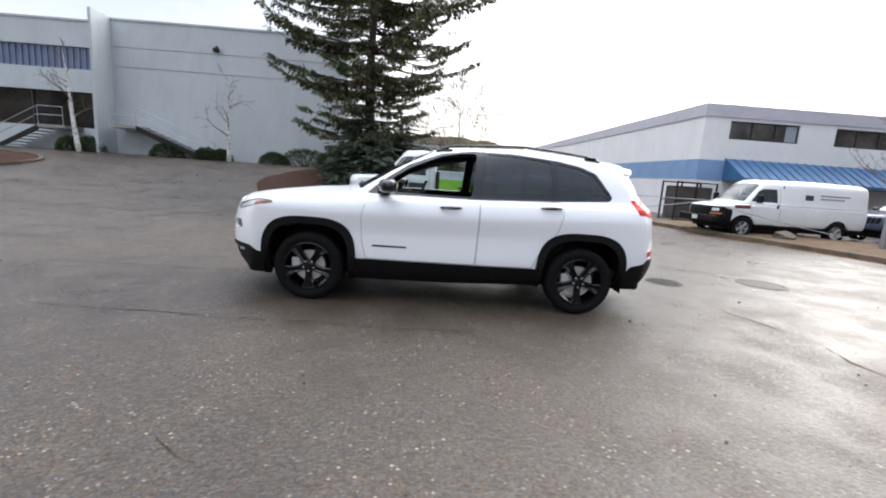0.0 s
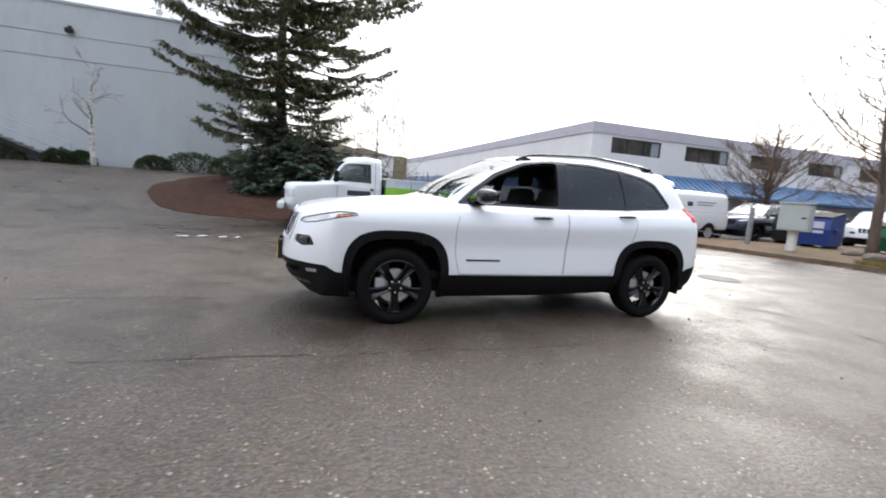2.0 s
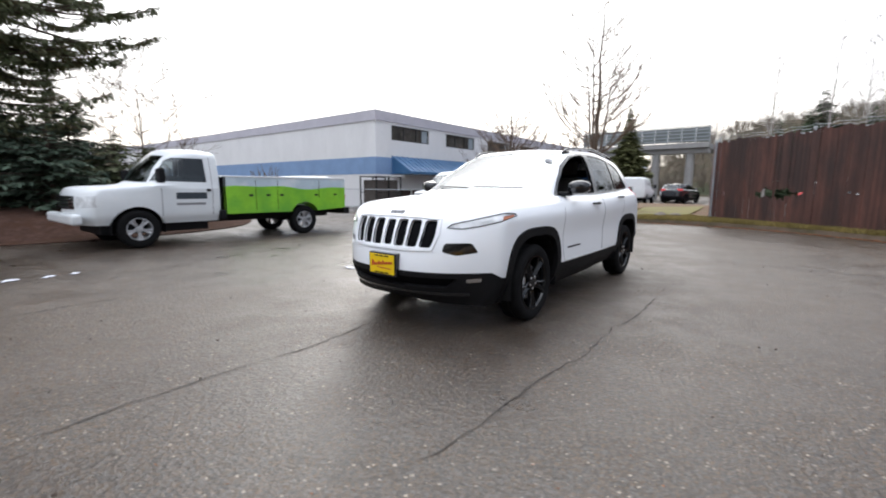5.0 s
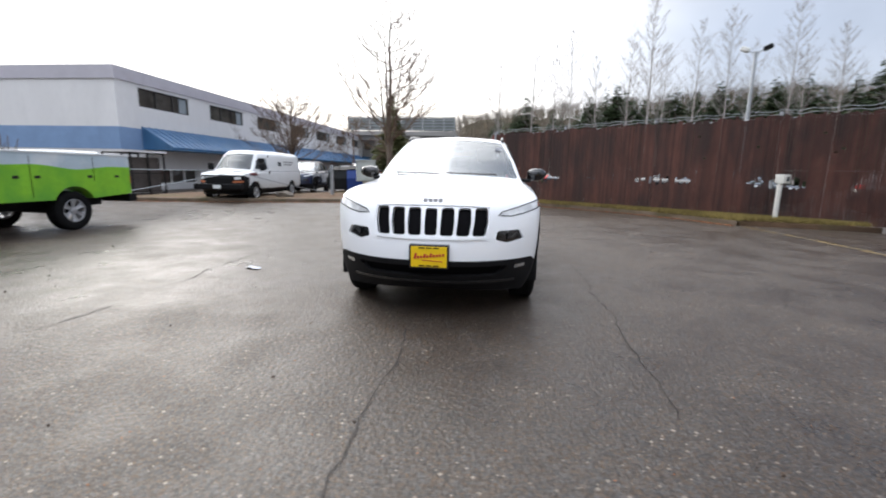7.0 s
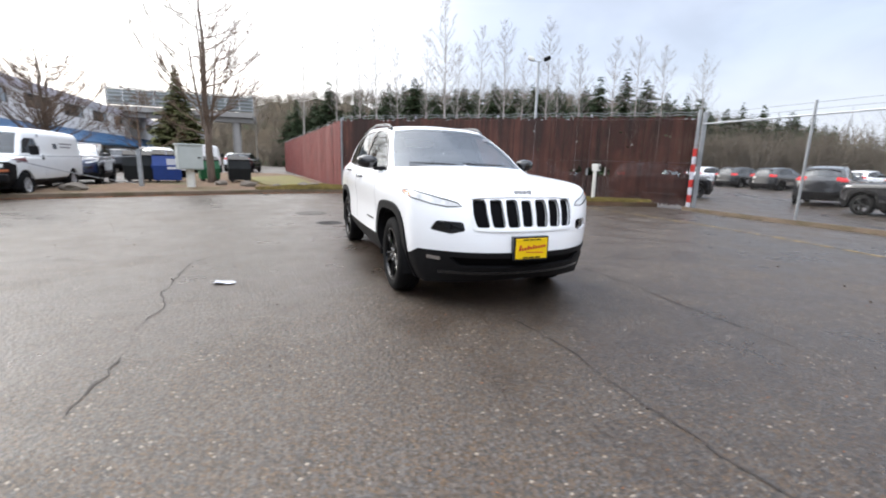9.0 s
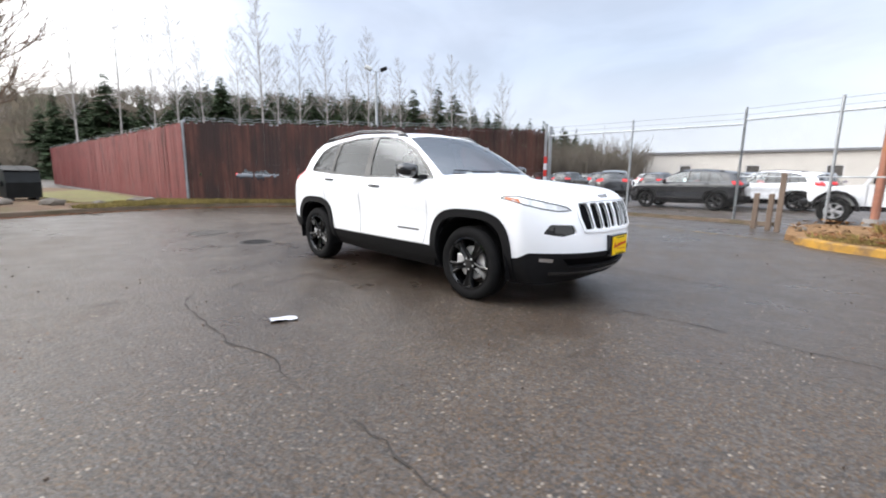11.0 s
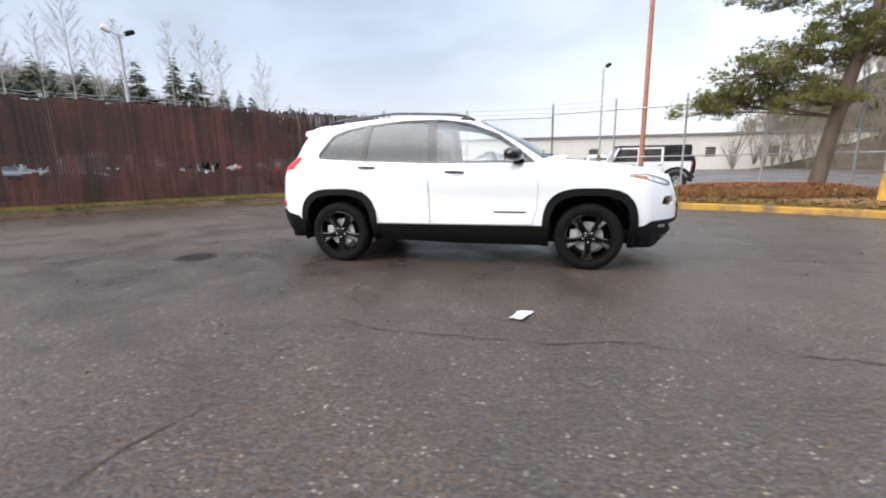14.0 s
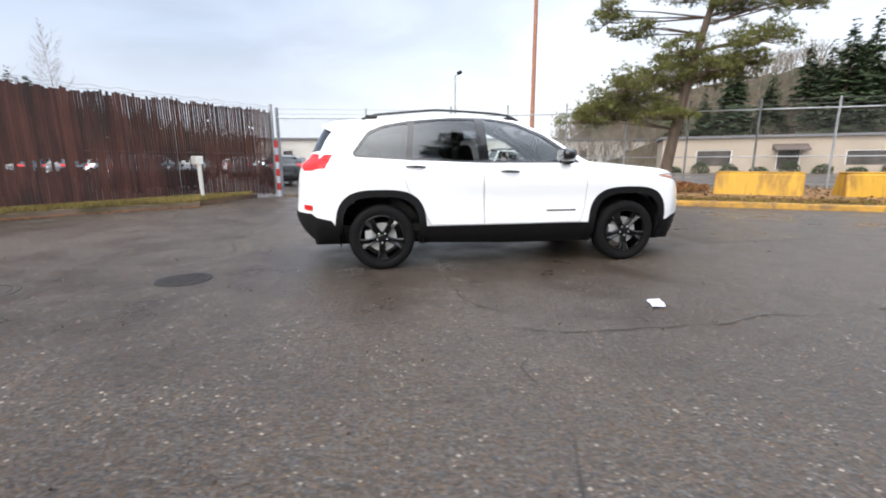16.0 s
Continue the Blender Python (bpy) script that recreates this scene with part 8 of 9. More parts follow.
# mulch beds
isl = smooth_line([(-7.3, 13.0), (-6.3, 10.9), (-5.0, 9.95), (-2.4, 9.45), (0.2, 9.7), (2.2, 10.8), (3.2, 13.5), (2.0, 17.0), (-2.0, 18.4), (-5.4, 17.0), (-7.3, 14.8), (-7.3, 13.0)], 0.5)[:-1]
sheet("tree_island", "bark mulch island round the spruce", isl, 1.0, M_MULCH, 7, rise=0.34, edge=0.02)
isl2 = [(-21.4 + 4.2 * math.cos(a), 14.2 + 2.0 * math.sin(a)) for a in np.linspace(0, 2 * math.pi, 28, endpoint=False)]
sheet("mulch_bed", "rounded bark mulch bed by the warehouse", isl2, 1.0, M_MULCH, 8, rise=0.25, edge=0.05)
ringk = [(x, y) for x, y in isl2] + [isl2[0]]
tagged(part("kerb_ring", strip(ringk, [(0.0, 0.0), (0.0, 0.12), (-0.14, 0.12), (-0.14, 0.0)]), M_KERB, fix=False), "curved kerb round the mulch bed", "kerb", kind="structure")


def scatter(region, n, seed):
    """n random places inside an outline."""
    rs = np.random.RandomState(seed)
    o = np.array(region)
    out = np.zeros((0, 2))
    while len(out) < n:
        q = rs.uniform(o.min(0), o.max(0), (n * 2, 2))
        out = np.concatenate([out, q[inside(region, q[:, 0], q[:, 1])]])
    return [(float(a), float(b)) for a, b in out[:n]]


def tufts(name, label, region, n, h0, h1, material, seed, dens=None, zoff=0.12, kind="stuff"):
    rnd = random.Random(seed)
    mb = MB()
    for x, y in scatter(region, n, seed):
        z = ground_z(x, y) + zoff
        for k in range(4):
            a = rnd.uniform(0, 6.28)
            d = Vector((math.cos(a) * 0.5, math.sin(a) * 0.5, 1)).normalized()
            blade(mb, Vector((x + rnd.gauss(0, .03), y + rnd.gauss(0, .03), z)), d, Vector((math.sin(a), -math.cos(a), 0.2)).normalized(), rnd.uniform(h0, h1), 0.008)
    return tagged(part(name, mb, material, fix=False), label, "grass", kind=kind)


near_fence = offset_line(KERB_E, 0.18)
i0 = next(i for i, p in enumerate(near_fence) if p[1] < 1.5)
strip_poly = near_fence[i0:] + [(5.3, -9.2), (12.3, -0.9), (13.5, 0.2), (12.6, 1.5)]
tufts("grass_tufts", "yellow-green winter grass along the fence foot", strip_poly, 9500, 0.05, 0.16, M_GRASS, 4)
lawn = [(12.6, 0.4), (20, 0.8), (24, 1.2), (20, 3.6), (13.0, 2.4)]
sheet("lawn", "mown yellow-green lawn beside the red fence", [(12.9, 0.3), (20, 0.75), (24, 1.1), (20.5, 3.4), (13.2, 2.3)], 1.0, M_LAWN, 9, rise=0.02, edge=0.175)
tufts("grass_tufts", "mown winter lawn beside the red fence", lawn, 6000, 0.03, 0.07, M_GRASS, 6)


def leaves(name, label, region, n, size, material, seed, zf, curl=0.6):
    rnd = random.Random(seed)
    mb = MB()
    for x, y in scatter(region, n, seed):
        a = rnd.uniform(0, 6.28)
        d = Vector((math.cos(a), math.sin(a), rnd.uniform(-0.1, curl))).normalized()
        blade(mb, Vector((x, y, zf(x, y))), d, Vector((rnd.gauss(0, .4), rnd.gauss(0, .4), 1)).normalized(), size * rnd.uniform(0.6, 1.4), size * 0.35)
    return tagged(part(name, mb, material, fix=False), label, "leaves", kind="stuff")


leaves("dead_leaves", "brown dead leaves strewn over the bed", bed, 5000, 0.10, M_LEAFLITTER, 12, lambda x, y: ground_z(x, y) + 0.20)
leaves("dead_leaves", "brown dead leaves heaped under the pine", mound, 6500, 0.045, M_REDLEAF, 15, lambda x, y: 0.16 + 0.28 * sstep(1.0, 0.35, ((x + 6.2) / 2.3) ** 2 + ((y + 6.7) / 1.3) ** 2) ** 0.5 + 0.02, curl=1.2)
leaves("dead_leaves", "brown dead leaves along the kerb", strip_poly, 900, 0.07, M_REDLEAF, 13, lambda x, y: 0.135)
kerb_foot = [(x, y) for x, y in offset_line(KERB_E, -0.02)] + [(x, y) for x, y in reversed(offset_line(KERB_E, -0.22))]
leaves("dead_leaves", "rust-red dead leaves gathered at the kerb foot", kerb_foot, 4200, 0.06, M_REDLEAF, 18, lambda x, y: ground_z(x, y) + 0.008, curl=0.3)
kerb_foot_y = [(x, y) for x, y in offset_line(KERB_Y, 0.18)] + [(x, y) for x, y in reversed(offset_line(KERB_Y, 0.8))]
leaves("dead_leaves", "rust-red dead leaves behind the yellow kerb", kerb_foot_y, 3200, 0.07, M_REDLEAF, 19, lambda x, y: ground_z(x, y) + 0.19, curl=0.5)


tufts("grass_tufts", "dry grass growing through the leaf mound", mound, 900, 0.08, 0.22, M_GRASS, 24, zoff=0.24)
tufts("brush_tufts", "rust-brown dry stems over the leaf mound", mound, 1300, 0.08, 0.24, M_REDLEAF, 25, zoff=0.24)
kerb_top = [(x, y) for x, y in offset_line(KERB_E[i0 - 4:], 0.02)] + [(x, y) for x, y in reversed(offset_line(KERB_E[i0 - 4:], 0.40))]
tufts("grass_tufts", "yellow grass hanging over the kerb", kerb_top, 5000, 0.06, 0.17, M_GRASS, 26, zoff=0.11)


tufts("grass_tufts", "dry yellow-green grass behind the yellow kerb", kerb_foot_y, 3800, 0.05, 0.15, M_GRASS, 27, zoff=0.12)


# cracks, paint and ironwork in the asphalt
def crack(pts, seed, w=0.016):
    rnd = random.Random(seed)
    line = smooth_line(pts, 0.09)
    jag = [(x + rnd.gauss(0, .011), y + rnd.gauss(0, .011)) for x, y in line]
    mb = MB()
    vs = []
    L, R = offset_line(jag, 1.0), offset_line(jag, -1.0)
    for i, (p, l, r) in enumerate(zip(jag, L, R)):
        ww = 0.62 * w * rnd.uniform(0.2, 1.3) * (0.15 if noise.noise(Vector((p[0] * 1.3, p[1] * 1.3, seed))) > 0.22 else 1.0) * min(1, 0.2 + i / 4, 0.2 + (len(jag) - 1 - i) / 4)
        for q in (l, r):
            vs.append((p[0] + (q[0] - p[0]) * ww / 2, p[1] + (q[1] - p[1]) * ww / 2, ground_z(*p) + 0.0045))
    mb.add(vs, [(2 * i, 2 * i + 1, 2 * i + 3, 2 * i + 2) for i in range(len(jag) - 1)])
    tagged(part("crack", mb, M_CRACK, fix=False), "dark branching crack in the asphalt", "crack", "cracks in the asphalt", "structure")


crack([(-4.9, 0.10), (-4.2, 0.11), (-3.6, 0.13), (-3.0, 0.10), (-2.5, 0.16), (-2.2, 0.2)], 1, 0.020)
crack([(0.9, -1.50), (0.36, -1.53), (-0.5, -1.56), (-1.2, -1.50), (-1.8, -1.53), (-2.4, -1.46), (-3.0, -1.45), (-3.6, -1.42)], 2, 0.020)
crack([(0.62, 2.58), (0.17, 2.78), (-0.3, 2.80), (-0.9, 2.81), (-1.4, 2.71), (-1.8, 2.79), (-2.3, 2.74), (-3.05, 2.77), (-3.7, 2.82), (-4.6, 2.76)], 3, 0.026)
crack([(0.75, 1.2), (0.70, 2.0), (0.43, 2.41), (0.17, 2.78), (0.45, 3.02), (0.62, 3.2), (0.60, 3.6), (0.66, 3.96), (0.74, 4.3), (0.66, 5.2)], 4, 0.018)
crack([(3.8, 0.4), (3.24, -0.29), (3.35, -0.85), (3.5, -1.29), (3.40, -1.74), (3.45, -2.2), (3.3, -3.0), (3.5, -4.4)], 5, 0.028)
crack([(-1.45, -3.12), (-1.32, -3.25), (-1.15, -3.34)], 6, 0.018)


def iron_cover(x, y, r, kind):
    t = thing("manhole_cover" if kind == "m" else "storm_grate", "round cast iron cover set in the asphalt" if kind == "m" else "round slotted storm drain grate in the asphalt", "drain", (x, y, ground_z(x, y)))
    part("frame", MB().lathe([(r, -0.01), (r, 0.006), (r + 0.05, 0.006), (r + 0.055, -0.01)], 28), M_COVER if kind == "m" else M_STEEL_DARK, t)
    if kind == "m":
        part("lid", MB().lathe([(0.001, 0.007), (r - 0.02, 0.007), (r - 0.012, 0.002)], 28), M_COVER, t)
    else:
        for k in range(-4, 5):
            h = math.sqrt(max(0, r * r - (k * r / 4.6) ** 2)) * 0.96
            part("bar", MB().box((k * r / 4.6 - 0.012, -h, 0.001), (k * r / 4.6 + 0.012, h, 0.009)), M_STEEL_DARK, t, fix=False)
        part("pit", MB().lathe([(0.001, 0.0045), (r, 0.0045)], 24), M_CRACK, t)


iron_cover(3.26, 0.95, 0.195, "g")
iron_cover(4.9, 1.18, 0.29, "m")
# faded line across the gateway
ln = strip(smooth_line([(5.6, -6.6), (3.6, -6.75), (1.2, -6.75), (-0.9, -6.5), (-2.7, -6.1), (-3.8, -5.75)]), [(-0.05, 0.0048), (0.05, 0.0048)])
tagged(part("road_line", ln, M_LINE, fix=False), "worn yellow line across the gateway", "line", kind="structure")
gk = strip(smooth_line([(4.4, -9.6), (2.4, -9.35), (0.2, -9.5), (-2.2, -9.3)]), [(0.0, 0.0), (0.0, 0.09), (-0.16, 0.10), (-0.18, 0.0)])
tagged(part("kerb_gateway", gk, M_KERB, fix=False), "broken concrete kerb under the chain-link fence", "kerb", kind="structure")


def scrap(x, y, s, seed, rz=0.0):
    rnd = random.Random(seed)
    mb = MB()
    n = 5
    vs = [(s * (i / (n - 1) - 0.5) + rnd.gauss(0, .006), s * 0.55 * (j / (n - 1) - 0.5) + rnd.gauss(0, .006), 0.008 + 0.03 * s * 4 * abs(noise.noise(Vector((i * 0.6, j * 0.6, seed))))) for i in range(n) for j in range(n)]
    top = len(vs)
    vs += [(a, b, c - 0.003) for a, b, c in vs]
    fs = [(i * n + j, (i + 1) * n + j, (i + 1) * n + j + 1, i * n + j + 1) for i in range(n - 1) for j in range(n - 1)]
    fs += [tuple(reversed([v + top for v in f])) for f in fs]
    mb.add(vs, fs)
    o = part("paper_scrap", mb, M_PAPER)
    o.matrix_basis = pose(x, y, ground_z(x, y), 0, 0, rz)
    tagged(o, "crumpled scrap of white paper lying on the asphalt", "litter", "paper scraps")


scrap(-0.76, 2.34, 0.19, 1, 70)
for i, (x, y, s) in enumerate(((-4.3, 4.8, 0.20), (-3.98, 4.87, 0.17), (-3.62, 4.82, 0.16), (-3.35, 4.85, 0.14))):
    scrap(x, y, s, 10 + i, 20 * i)


def debris():
    """Small dark clods, twigs and leaf bits scattered over the yard."""
    rnd = random.Random(17)
    mb = MB()
    for k in range(520):
        x, y = rnd.uniform(-7, 7), rnd.uniform(-6.5, 8)
        s = rnd.uniform(0.005, 0.016) if k > 14 else rnd.uniform(0.016, 0.026)
        if abs(x) < 2.2 and abs(y) < 0.8:
            continue
        z = ground_z(x, y)
        m = pose(x, y, z + s * 0.25, rnd.uniform(0, 40), rnd.uniform(0, 40), rnd.uniform(0, 360))
        vs = [m @ Vector((a * s * rnd.uniform(.6, 1.3), b * s * rnd.uniform(.4, 1.0), c * s * rnd.uniform(.3, .6))) for a, b, c in ((1, 0, 0), (-1, 0, 0), (0, 1, 0), (0, -1, 0), (0, 0, 1), (0, 0, -1))]
        mb.add(vs, [(0, 2, 4), (2, 1, 4), (1, 3, 4), (3, 0, 4), (2, 0, 5), (1, 2, 5), (3, 1, 5), (0, 3, 5)])
    tagged(part("debris", mb, M_BARK_DARK, fix=False), "small clods and twig bits on the asphalt", "debris", kind="stuff")


debris()
yard = [(-6.5, -5.6), (6.5, -5.6), (7.5, 2.0), (6.0, 6.5), (-6.0, 7.0), (-7.0, 0.0)]
leaves("leaf_bits", "tiny rust-brown leaf bits pressed on the asphalt", yard, 1300, 0.013, M_REDLEAF, 41, lambda x, y: ground_z(x, y) + 0.004, curl=0.25)


# utility cabinet, bins, dumpster, rocks
def cabinet():
    t = thing("utility_cabinet", "grey-green utility cabinet on a white pedestal", "cabinet", (11.9, 4.65, 0.13), 20)
    part("body", MB().box((-0.26, -0.37, 0.62), (0.26, 0.37, 1.42), bev=0.015), M_BOX_GREY, t)
    part("lid", MB().box((-0.29, -0.40, 1.42), (0.29, 0.40, 1.47), bev=0.01), M_BOX_GREY, t)
    part("door", MB().box((-0.275, -0.33, 0.66), (-0.258, 0.33, 1.38), bev=0.004), M_BOX_GREY, t)
    part("latch", MB().box((-0.295, -0.30, 1.0), (-0.272, -0.20, 1.04), bev=0.004), M_STEEL_DARK, t)
    part("pedestal", MB().tube([(0, 0, -0.1), (0, 0, 0.64)], 0.13, 16), M_WHITE_POST, t, smooth=True, sharp=40)


def skip(name, label, x, y, rz, sx, sy, sz, m, sign=False):
    """A steel waste container with a sloping front, ribs and lids."""
    t = thing(name, label, "dumpster", (x, y, 0.12), rz)
    part("body", MB().prism([(-sx / 2, 0.12), (sx / 2, 0.12), (sx / 2, sz), (-sx / 2, sz * 0.86), (-sx / 2 - 0.10, sz * 0.55)], "y", -sy / 2, sy / 2), m, t)
    for k in range(4):
        yy = -sy / 2 + sy * (k + 0.5) / 4
        part("rib", MB().box((sx / 2, yy - 0.03, 0.15), (sx / 2 + 0.04, yy + 0.03, sz - 0.05)), m, t)
    for sd in (-1, 1):
        lo, hi = sorted((0.01 * sd, sy / 2 * sd))
        part("lid", MB().prism([(-sx / 2 - 0.02, sz * 0.86), (sx / 2, sz), (sx / 2, sz + 0.04), (-sx / 2 - 0.04, sz * 0.86 + 0.04)], "y", lo, hi), M_CLAD, t)
        part("side_pocket", MB().box((-0.25, (sy / 2) * sd - 0.05, sz * 0.45), (0.35, (sy / 2) * sd + 0.05, sz * 0.58), bev=0.01), m, t)
        part("skid", MB().box((-sx / 2, sd * sy * 0.36 - 0.05, 0.0), (sx / 2, sd * sy * 0.36 + 0.05, 0.13)), M_STEEL_DARK, t)
    if sign:
        part("notice", MB().box((-sx / 2 - 0.112, -0.30, 0.55), (-sx / 2 - 0.10, 0.0, 0.95), pose(0.02, 0, 0)), M_PAPER, t)


cabinet()
skip("waste_container", "blue steel waste container with a white notice", 15.4, 6.05, 12, 1.1, 0.95, 1.25, M_BIN_BLUE, True)
skip("waste_container", "dark grey waste container beside the blue one", 15.7, 7.1, 12, 1.1, 0.95, 1.2, M_DUMPSTER)
skip("dumpster", "black steel dumpster on the verge", 16.1, 3.46, 8, 1.2, 0.85, 1.10, M_DUMPSTER)
skip("waste_bin", "small green waste bin behind the street tree", 16.6, 4.7, 15, 0.7, 0.75, 1.05, M_BIN_GREEN)


def rock(x, y, s, seed):
    bm = bmesh.new()
    bmesh.ops.create_icosphere(bm, subdivisions=2, radius=1)
    for v in bm.verts:
        k = 1 + 0.35 * noise.noise(v.co * 1.6 + Vector((seed, 0, 0)))
        v.co = Vector((v.co.x * s * 1.3 * k, v.co.y * s * k, v.co.z * s * 0.6 * k))
    me = bpy.data.meshes.new("rock")
    bm.to_mesh(me)
    bm.free()
    me.materials.append(M_ROCK)
    o = new("rock", me)
    o.matrix_basis = pose(x, y, 0.14 + s * 0.25, 0, 0, seed * 40)
    tagged(o, "rough grey-brown landscaping rock", "rock", "rocks on the verge")


for i, (x, y, s) in enumerate(((12.4, 0.95, 0.22), (12.8, 0.55, 0.20), (12.6, 2.9, 0.26), (13.4, 3.9, 0.22), (12.2, 1.9, 0.16), (-2.9, -7.2, 0.10), (10.4, 7.4, 0.25))):
    rock(x, y, s, i + 1)


# posts, gates and poles
def gate_post():
    x, y = 4.75, -10.06
    t = thing("gate_post", "gate post with red and white striped sleeve", "post", (x, y, -0.1))
    part("pipe", MB().tube([(0, 0, 0), (0, 0, 3.05)], 0.05, 12), M_GALV, t, smooth=True, sharp=40)
    for k in range(8):
        part("stripe", MB().tube([(-0.10, 0.12, 0.06 + 0.23 * k), (-0.10, 0.12, 0.29 + 0.23 * k)], 0.06, 12), M_RED_PAINT if k % 2 else M_PAPER, t, fix=False)
    part("second_pipe", MB().tube([(-0.18, -0.05, 0), (-0.18, -0.05, 2.95)], 0.04, 10), M_GALV, t, smooth=True, sharp=40)


def intercom():
    t = thing("call_post", "white call post with a small box beside the gate", "post", (6.2, -7.6, 0.08), 38)
    part("post", MB().tube([(0, 0, -0.05), (0, 0, 1.05)], 0.055, 12), M_WHITE_POST, t, smooth=True, sharp=40)
    b = part("box", MB().box((-0.10, -0.32, 0.98), (0.10, 0.06, 1.20), bev=0.015), M_WHITE_POST, t)
    part("panel", MB().box((-0.112, -0.22, 1.03), (-0.098, -0.08, 1.15)), M_NAVY_SIGN, b)


def light_pole(name, label, x, y, h, base, r, m, heads=()):
    t = thing(name, label, "lamp post", (x, y, base))
    part("pole", MB().tube([(0, 0, -0.2), (0, 0, h)], [r, r * 0.7], 12), m, t, smooth=True, sharp=40)
    part("base", MB().lathe([(0.001, 0.25), (r * 2.2, 0.25), (r * 2.4, 0.0)], 16), M_CONCRETE, t)
    for dx, dy, mm in heads:
        a = math.degrees(math.atan2(dy, dx))
        arm = part("arm", MB().tube([(0, 0, h - 0.1), (dx * 0.4, dy * 0.4, h + 0.10)], 0.03, 8), m, t)
        part("lamp_head", MB().box((-0.21, -0.17, -0.11), (0.21, 0.17, 0.11), pose(dx * 0.55, dy * 0.55, h + 0.16, 0, -24, a), bev=0.05), mm, arm)


gate_post()
intercom()
M_LAMP_FACE = mat("pale_lamp_housing", (0.70, 0.70, 0.66), 0.4, var=0.05)
light_pole("light_pole", "tall rust-red steel light pole", -3.9, -9.4, 9.5, 0.04, 0.08, M_POLE_RUST)
light_pole("flood_light_pole", "flood light pole with two heads behind the fence", 19.95, -13.85, 7.8, LOT_Z, 0.10, M_GALV, ((0.45, 0.75, M_LAMP_FACE), (-0.35, -0.85, M_CLAD)))
light_pole("flood_light_pole", "distant flood light pole with one head", -5.6, -34.0, 8.6, LOT_Z, 0.09, M_GALV, ((-0.6, 0.4, M_CLAD),))


def chain_link(name, label, pts, h, base=0.0, pitch=0.075, posts=2.6, barbed=True, midrail=False):
    """Chain-link: posts, top rail, woven wires leaning both ways."""
    t = thing(name, label, "fence")
    for (x0, y0), (x1, y1) in zip(pts[:-1], pts[1:]):
        a, b = Vector((x0, y0, 0)), Vector((x1, y1, 0))
        L = (b - a).length
        d = (b - a) / L
        gz = lambda q: ground_z(q.x, q.y) + base
        w = MB()
        n = int((L + h) / pitch)
        for sgn in (-1, 1):
            for i in range(n):
                s0 = i * pitch - (h if sgn > 0 else 0)
                s1 = s0 + sgn * h if sgn > 0 else s0 - h
                za, zb = 0.0, h
                if sgn > 0:
                    lo, hi = max(0, s0), min(L, s0 + h)
                    if hi <= lo:
                        continue
                    za, zb = lo - s0, hi - s0
                    p, q = a + d * lo, a + d * hi
                else:
                    lo, hi = max(0, s0 - h), min(L, s0)
                    if hi <= lo:
                        continue
                    za, zb = s0 - hi, s0 - lo
                    p, q = a + d * hi, a + d * lo
                p, q = p.copy(), q.copy()
                p.z, q.z = gz(p) + za + 0.05, gz(q) + zb + 0.05
                w.tube([p, q], 0.0014, 3, cap=False)
        tagged(part("mesh", w, M_BARBED, t, fix=False), kind="stuff")
        m = max(1, round(L / posts))
        for i in range(m + 1):
            c = a + d * (L * i / m)
            part("post", MB().tube([(c.x, c.y, gz(c) - 0.1), (c.x, c.y, gz(c) + h + 0.38)], 0.032, 8), M_GALV, t, fix=False)
        part("rail", MB().tube([(a.x, a.y, gz(a) + h + 0.05), (b.x, b.y, gz(b) + h + 0.05)], 0.024, 6), M_GALV, t, fix=False)
        if barbed:
            for k in range(2):
                part("wire", MB().tube([(a.x, a.y, gz(a) + h + 0.18 + 0.15 * k), (b.x, b.y, gz(b) + h + 0.18 + 0.15 * k)], 0.005, 3), M_BARBED, t, fix=False)
        if midrail:
            part("rail", MB().tube([(a.x, a.y, gz(a) + 1.05), (b.x, b.y, gz(b) + 1.05)], 0.02, 6), M_GALV, t, fix=False)


chain_link("chain_link_fence", "galvanised chain-link fence along the south lot", [(4.6, -10.06), (-1.2, -10.06)], 2.5, posts=3.2)
chain_link("chain_link_fence", "chain-link fence behind the planting bed", [(-1.2, -10.06), (-8.75, -8.03), (-10.6, -7.25), (-24, -1.5)], 2.45, base=0.15, posts=2.2, midrail=True)
for x, y, h in ((-2.45, -7.85, 1.25), (-2.25, -8.1, 0.8), (-1.95, -8.3, 0.8)):
    t = thing("timber_post", "short weathered timber post at the fence end", "post", (x, y, 0), group="timber posts")
    part("post", MB().box((-0.05, -0.05, -0.05), (0.05, 0.05, h), bev=0.01), M_WOOD_POST, t)


def cable_fence():
    """Low posts with slack cables across the drive by the van."""
    t = thing("cable_barrier", "slack steel cables strung between galvanised posts", "barrier")
    P = [(12.1, 6.15), (4.3, 10.9)]
    knot = (8.22, 7.98)
    for x, y in P:
        part("post", MB().box((x - 0.06, y - 0.06, -0.05), (x + 0.06, y + 0.06, 1.38), bev=0.01), M_GALV, t)
    for (x0, y0), (x1, y1), z0, z1, sag in ((P[0], knot, 1.15, 1.10, 0.03), (knot, P[1], 1.10, 1.14, 0.03), (P[0], knot, 0.25, 1.08, 0.08), (knot, P[1], 1.08, 0.20, 0.05)):
        pts = [(x0 + (x1 - x0) * u, y0 + (y1 - y0) * u, z0 + (z1 - z0) * u - sag * 4 * u * (1 - u)) for u in np.linspace(0, 1, 13)]
        part("cable", MB().tube(pts, 0.013, 6), M_GALV, t, fix=False)


cable_fence()


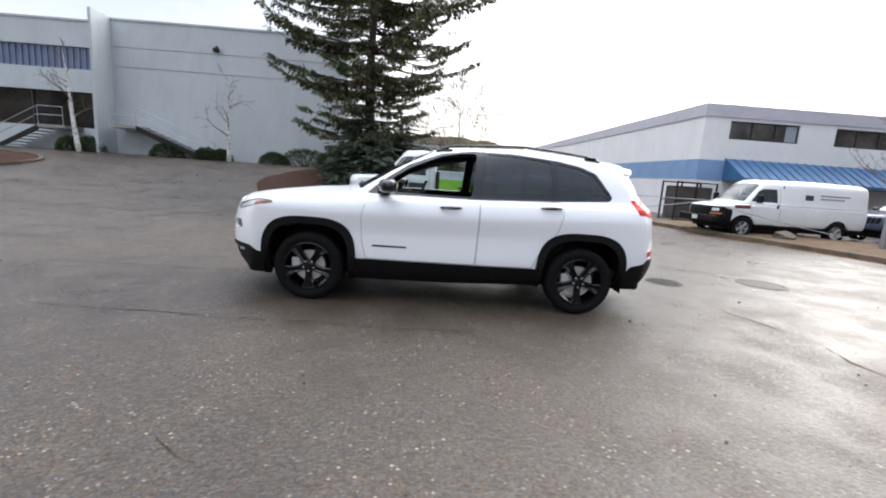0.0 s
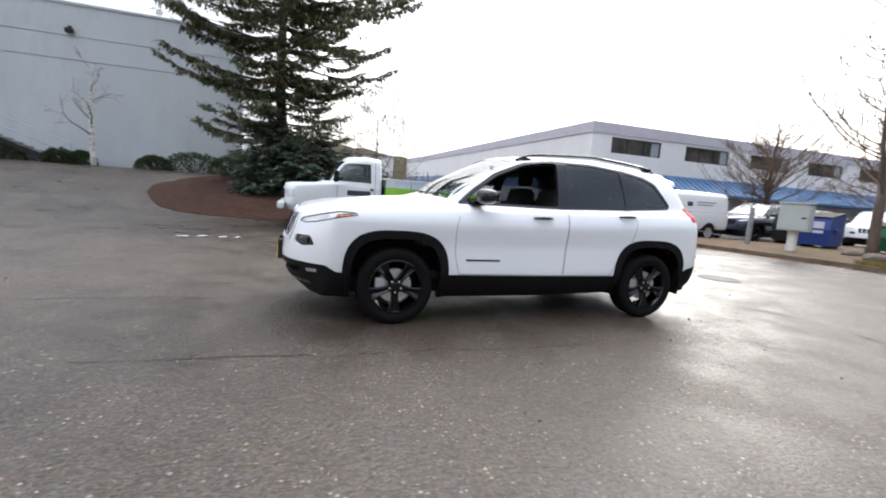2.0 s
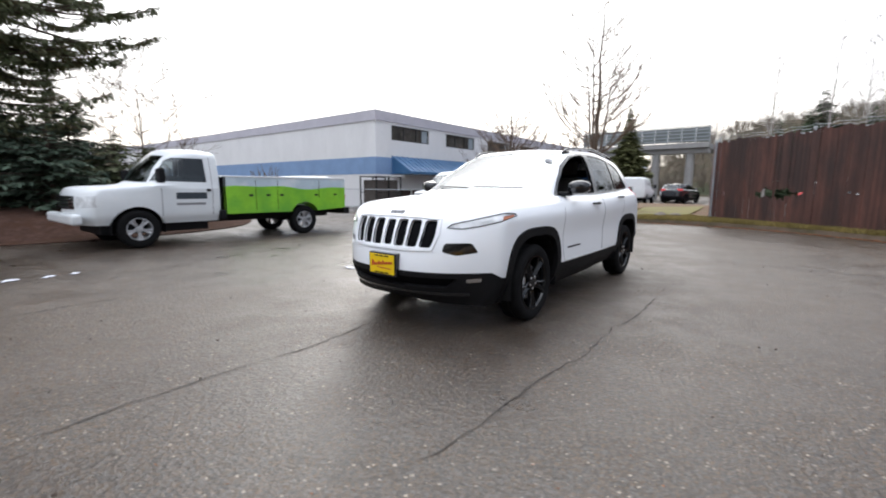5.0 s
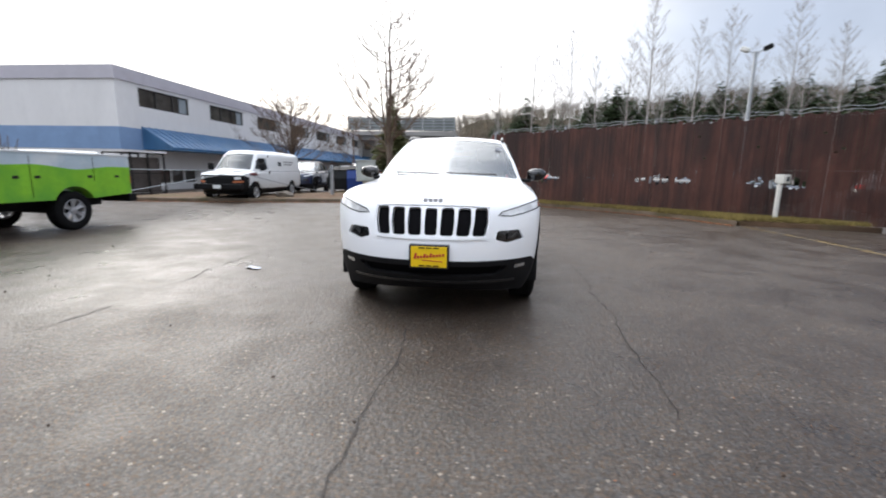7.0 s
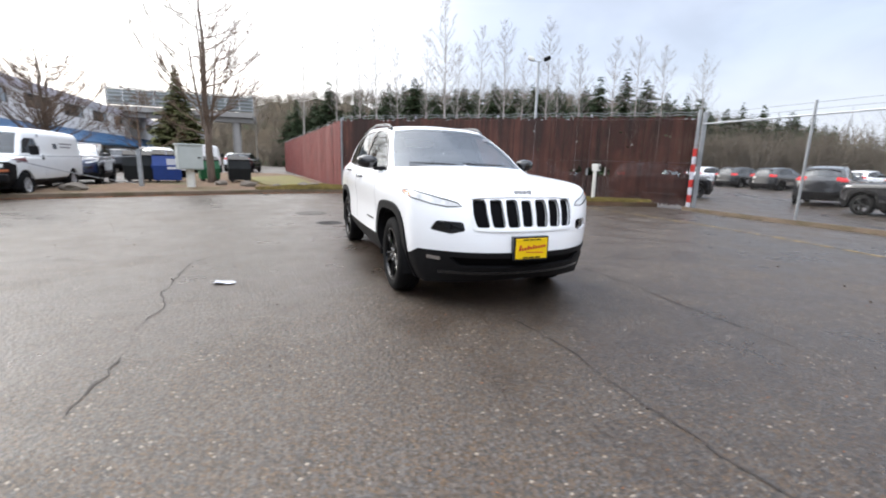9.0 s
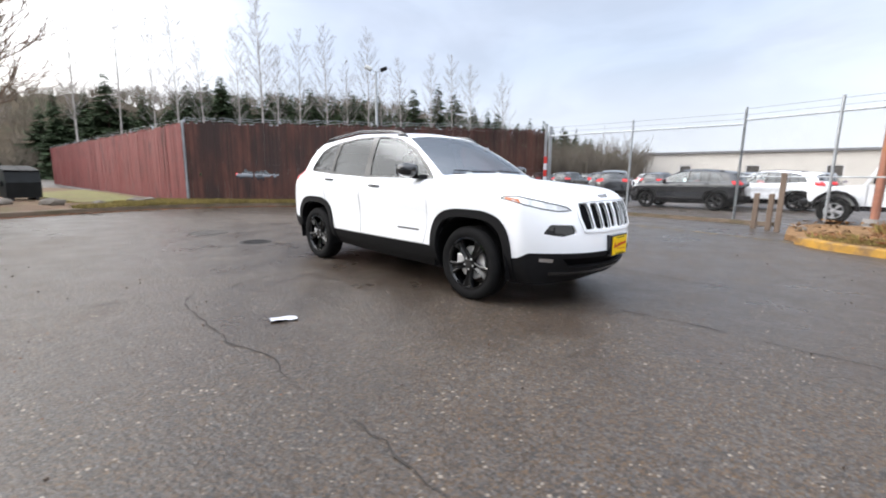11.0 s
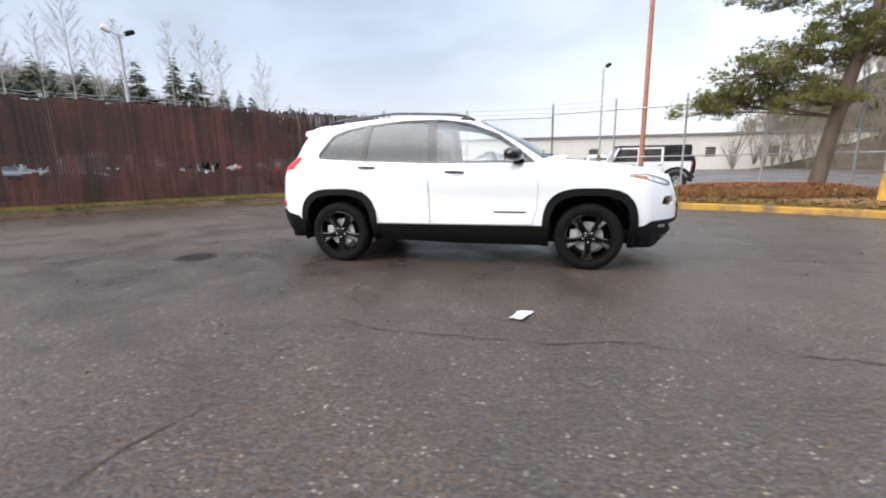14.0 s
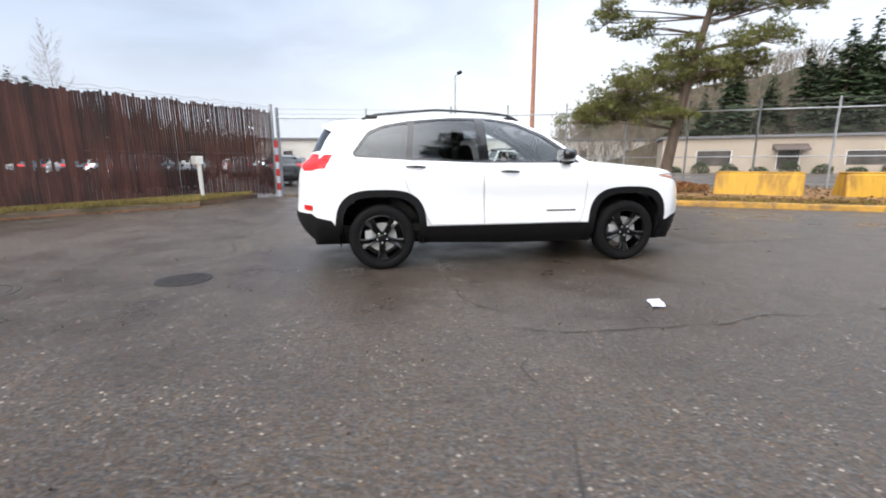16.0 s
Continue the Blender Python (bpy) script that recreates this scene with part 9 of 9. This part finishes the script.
def barrier(x, y, rz, seed):
    """A yellow concrete road barrier: sloping sides, chamfered top, lifting slots."""
    t = thing("road_barrier", "chipped yellow concrete barrier on the planting bed", "barrier", (x, y, 0.06), rz, group="yellow barriers")
    L = 1.9
    prof = [(-0.34, 0.0), (0.34, 0.0), (0.34, 0.14), (0.23, 0.66), (0.18, 0.71), (-0.18, 0.71), (-0.23, 0.66), (-0.34, 0.14)]
    mb = MB()
    n = len(prof)
    secs = [(-L / 2, 0.94), (-L / 2 + 0.05, 1.0), (-0.3, 1.0), (0.3, 1.0), (L / 2 - 0.05, 1.0), (L / 2, 0.94)]
    mb.add([(s, a * k, b * (k if b > 0 else 1)) for s, k in secs for a, b in prof],
           [(i * n + j, (i + 1) * n + j, (i + 1) * n + (j + 1) % n, i * n + (j + 1) % n) for i in range(len(secs) - 1) for j in range(n)] + [tuple(range(n)), tuple((len(secs) - 1) * n + j for j in range(n))])
    part("body", mb, M_YELLOW, t)
    for s in (-0.62, -0.2, 0.22, 0.66):
        part("slot", MB().prism([(0.30, 0.16), (0.342, 0.16), (0.255, 0.60), (0.225, 0.60)], "x", s - 0.02, s + 0.02), M_KERB_YELLOW, t)
    part("lip", MB().box((-L / 2, -0.20, 0.705), (L / 2, 0.20, 0.735), bev=0.01), M_YELLOW, t)


barrier(-8.55, -4.9, 138, 1)
barrier(-10.9, -3.6, 155, 2)
barrier(-13.2, -2.6, 158, 3)


# warehouse stairs and wall lamp
def outside_stair(x0, x1, z0, z1, y, label, n=8):
    t = thing("outside_stair", label, "stairs")
    for k in range(n):
        u0, u1 = k / n, (k + 1) / n
        xa, xb = x0 + (x1 - x0) * u0, x0 + (x1 - x0) * u1
        part("step", MB().box((min(xa, xb), y - 1.2, z1 + (z0 - z1) * u1 - 0.06), (max(xa, xb), y - 0.05, z1 + (z0 - z1) * u1), bev=0.008), M_CONCRETE, t)
    part("stringer", MB().prism([(x0, z1), (x1, z0), (x1, z0 - 0.25), (x0, z1 - 0.3)], "y", y - 1.25, y - 1.2), M_STEEL_DARK, t)
    rail = [(x0 - (1.3 if x1 > x0 else -1.3), y - 1.22, z1), (x0, y - 1.22, z1), (x1, y - 1.22, z0)]
    for k, (px, py, pz) in enumerate(rail):
        part("rail_post", MB().tube([(px, py, pz - 0.05), (px, py, pz + 0.95)], 0.02, 6), M_GALV, t, fix=False)
    for lift in (0.5, 0.95):
        part("hand_rail", MB().tube([(px, py, pz + lift) for px, py, pz in rail], 0.02, 6), M_GALV, t, fix=False)
    part("landing", MB().box((x0 - 1.4 if x1 > x0 else x0, y - 1.3, z1 - 0.15), (x0 if x1 > x0 else x0 + 1.4, y, z1)), M_CONCRETE, t)


outside_stair(-16.1, -12.0, 1.15, 2.75, 20.5, "concrete outside stair against the grey wall", 11)
outside_stair(-21.2, -23.6, 1.2, 2.5, 20.5, "concrete outside stair below the dark windows")
wl = thing("wall_lamp", "small dark flood lamp on the grey wall", "lamp", (-12.35, 20.5, 7.15))
part("housing", MB().box((-0.15, -0.22, -0.10), (0.15, -0.02, 0.10), bev=0.03), M_STEEL_DARK, wl)
part("bracket", MB().box((-0.06, -0.06, 0.1), (0.06, 0.0, 0.22)), M_STEEL_DARK, wl)

# wire cage by the office corner
M_BOX_BROWN = mat("brown_grey_sheet", (0.075, 0.062, 0.055), 0.8, var=0.3, scale=2, stain=0.3)


def cage():
    t = thing("wire_cage", "dark wire storage cage by the office corner", "cage", (11.6, 14.6, 0.0))
    for x in (-0.9, 0.0, 0.9):
        for y in (-0.6, 0.6):
            part("post", MB().box((x - 0.03, y - 0.03, 0), (x + 0.03, y + 0.03, 1.75)), M_STEEL_DARK, t)
    for z in (0.05, 0.9, 1.72):
        for y in (-0.6, 0.6):
            part("rail", MB().box((-0.9, y - 0.02, z - 0.02), (0.9, y + 0.02, z + 0.02)), M_STEEL_DARK, t)
    part("load", MB().box((-0.8, -0.5, 0.1), (0.8, 0.5, 1.55), bev=0.05), M_BOX_BROWN, t, "dark sheeted load")
    part("roof", MB().box((-1.0, -0.7, 1.75), (1.0, 0.7, 1.82)), M_WALL_WHITE, t)


cage()
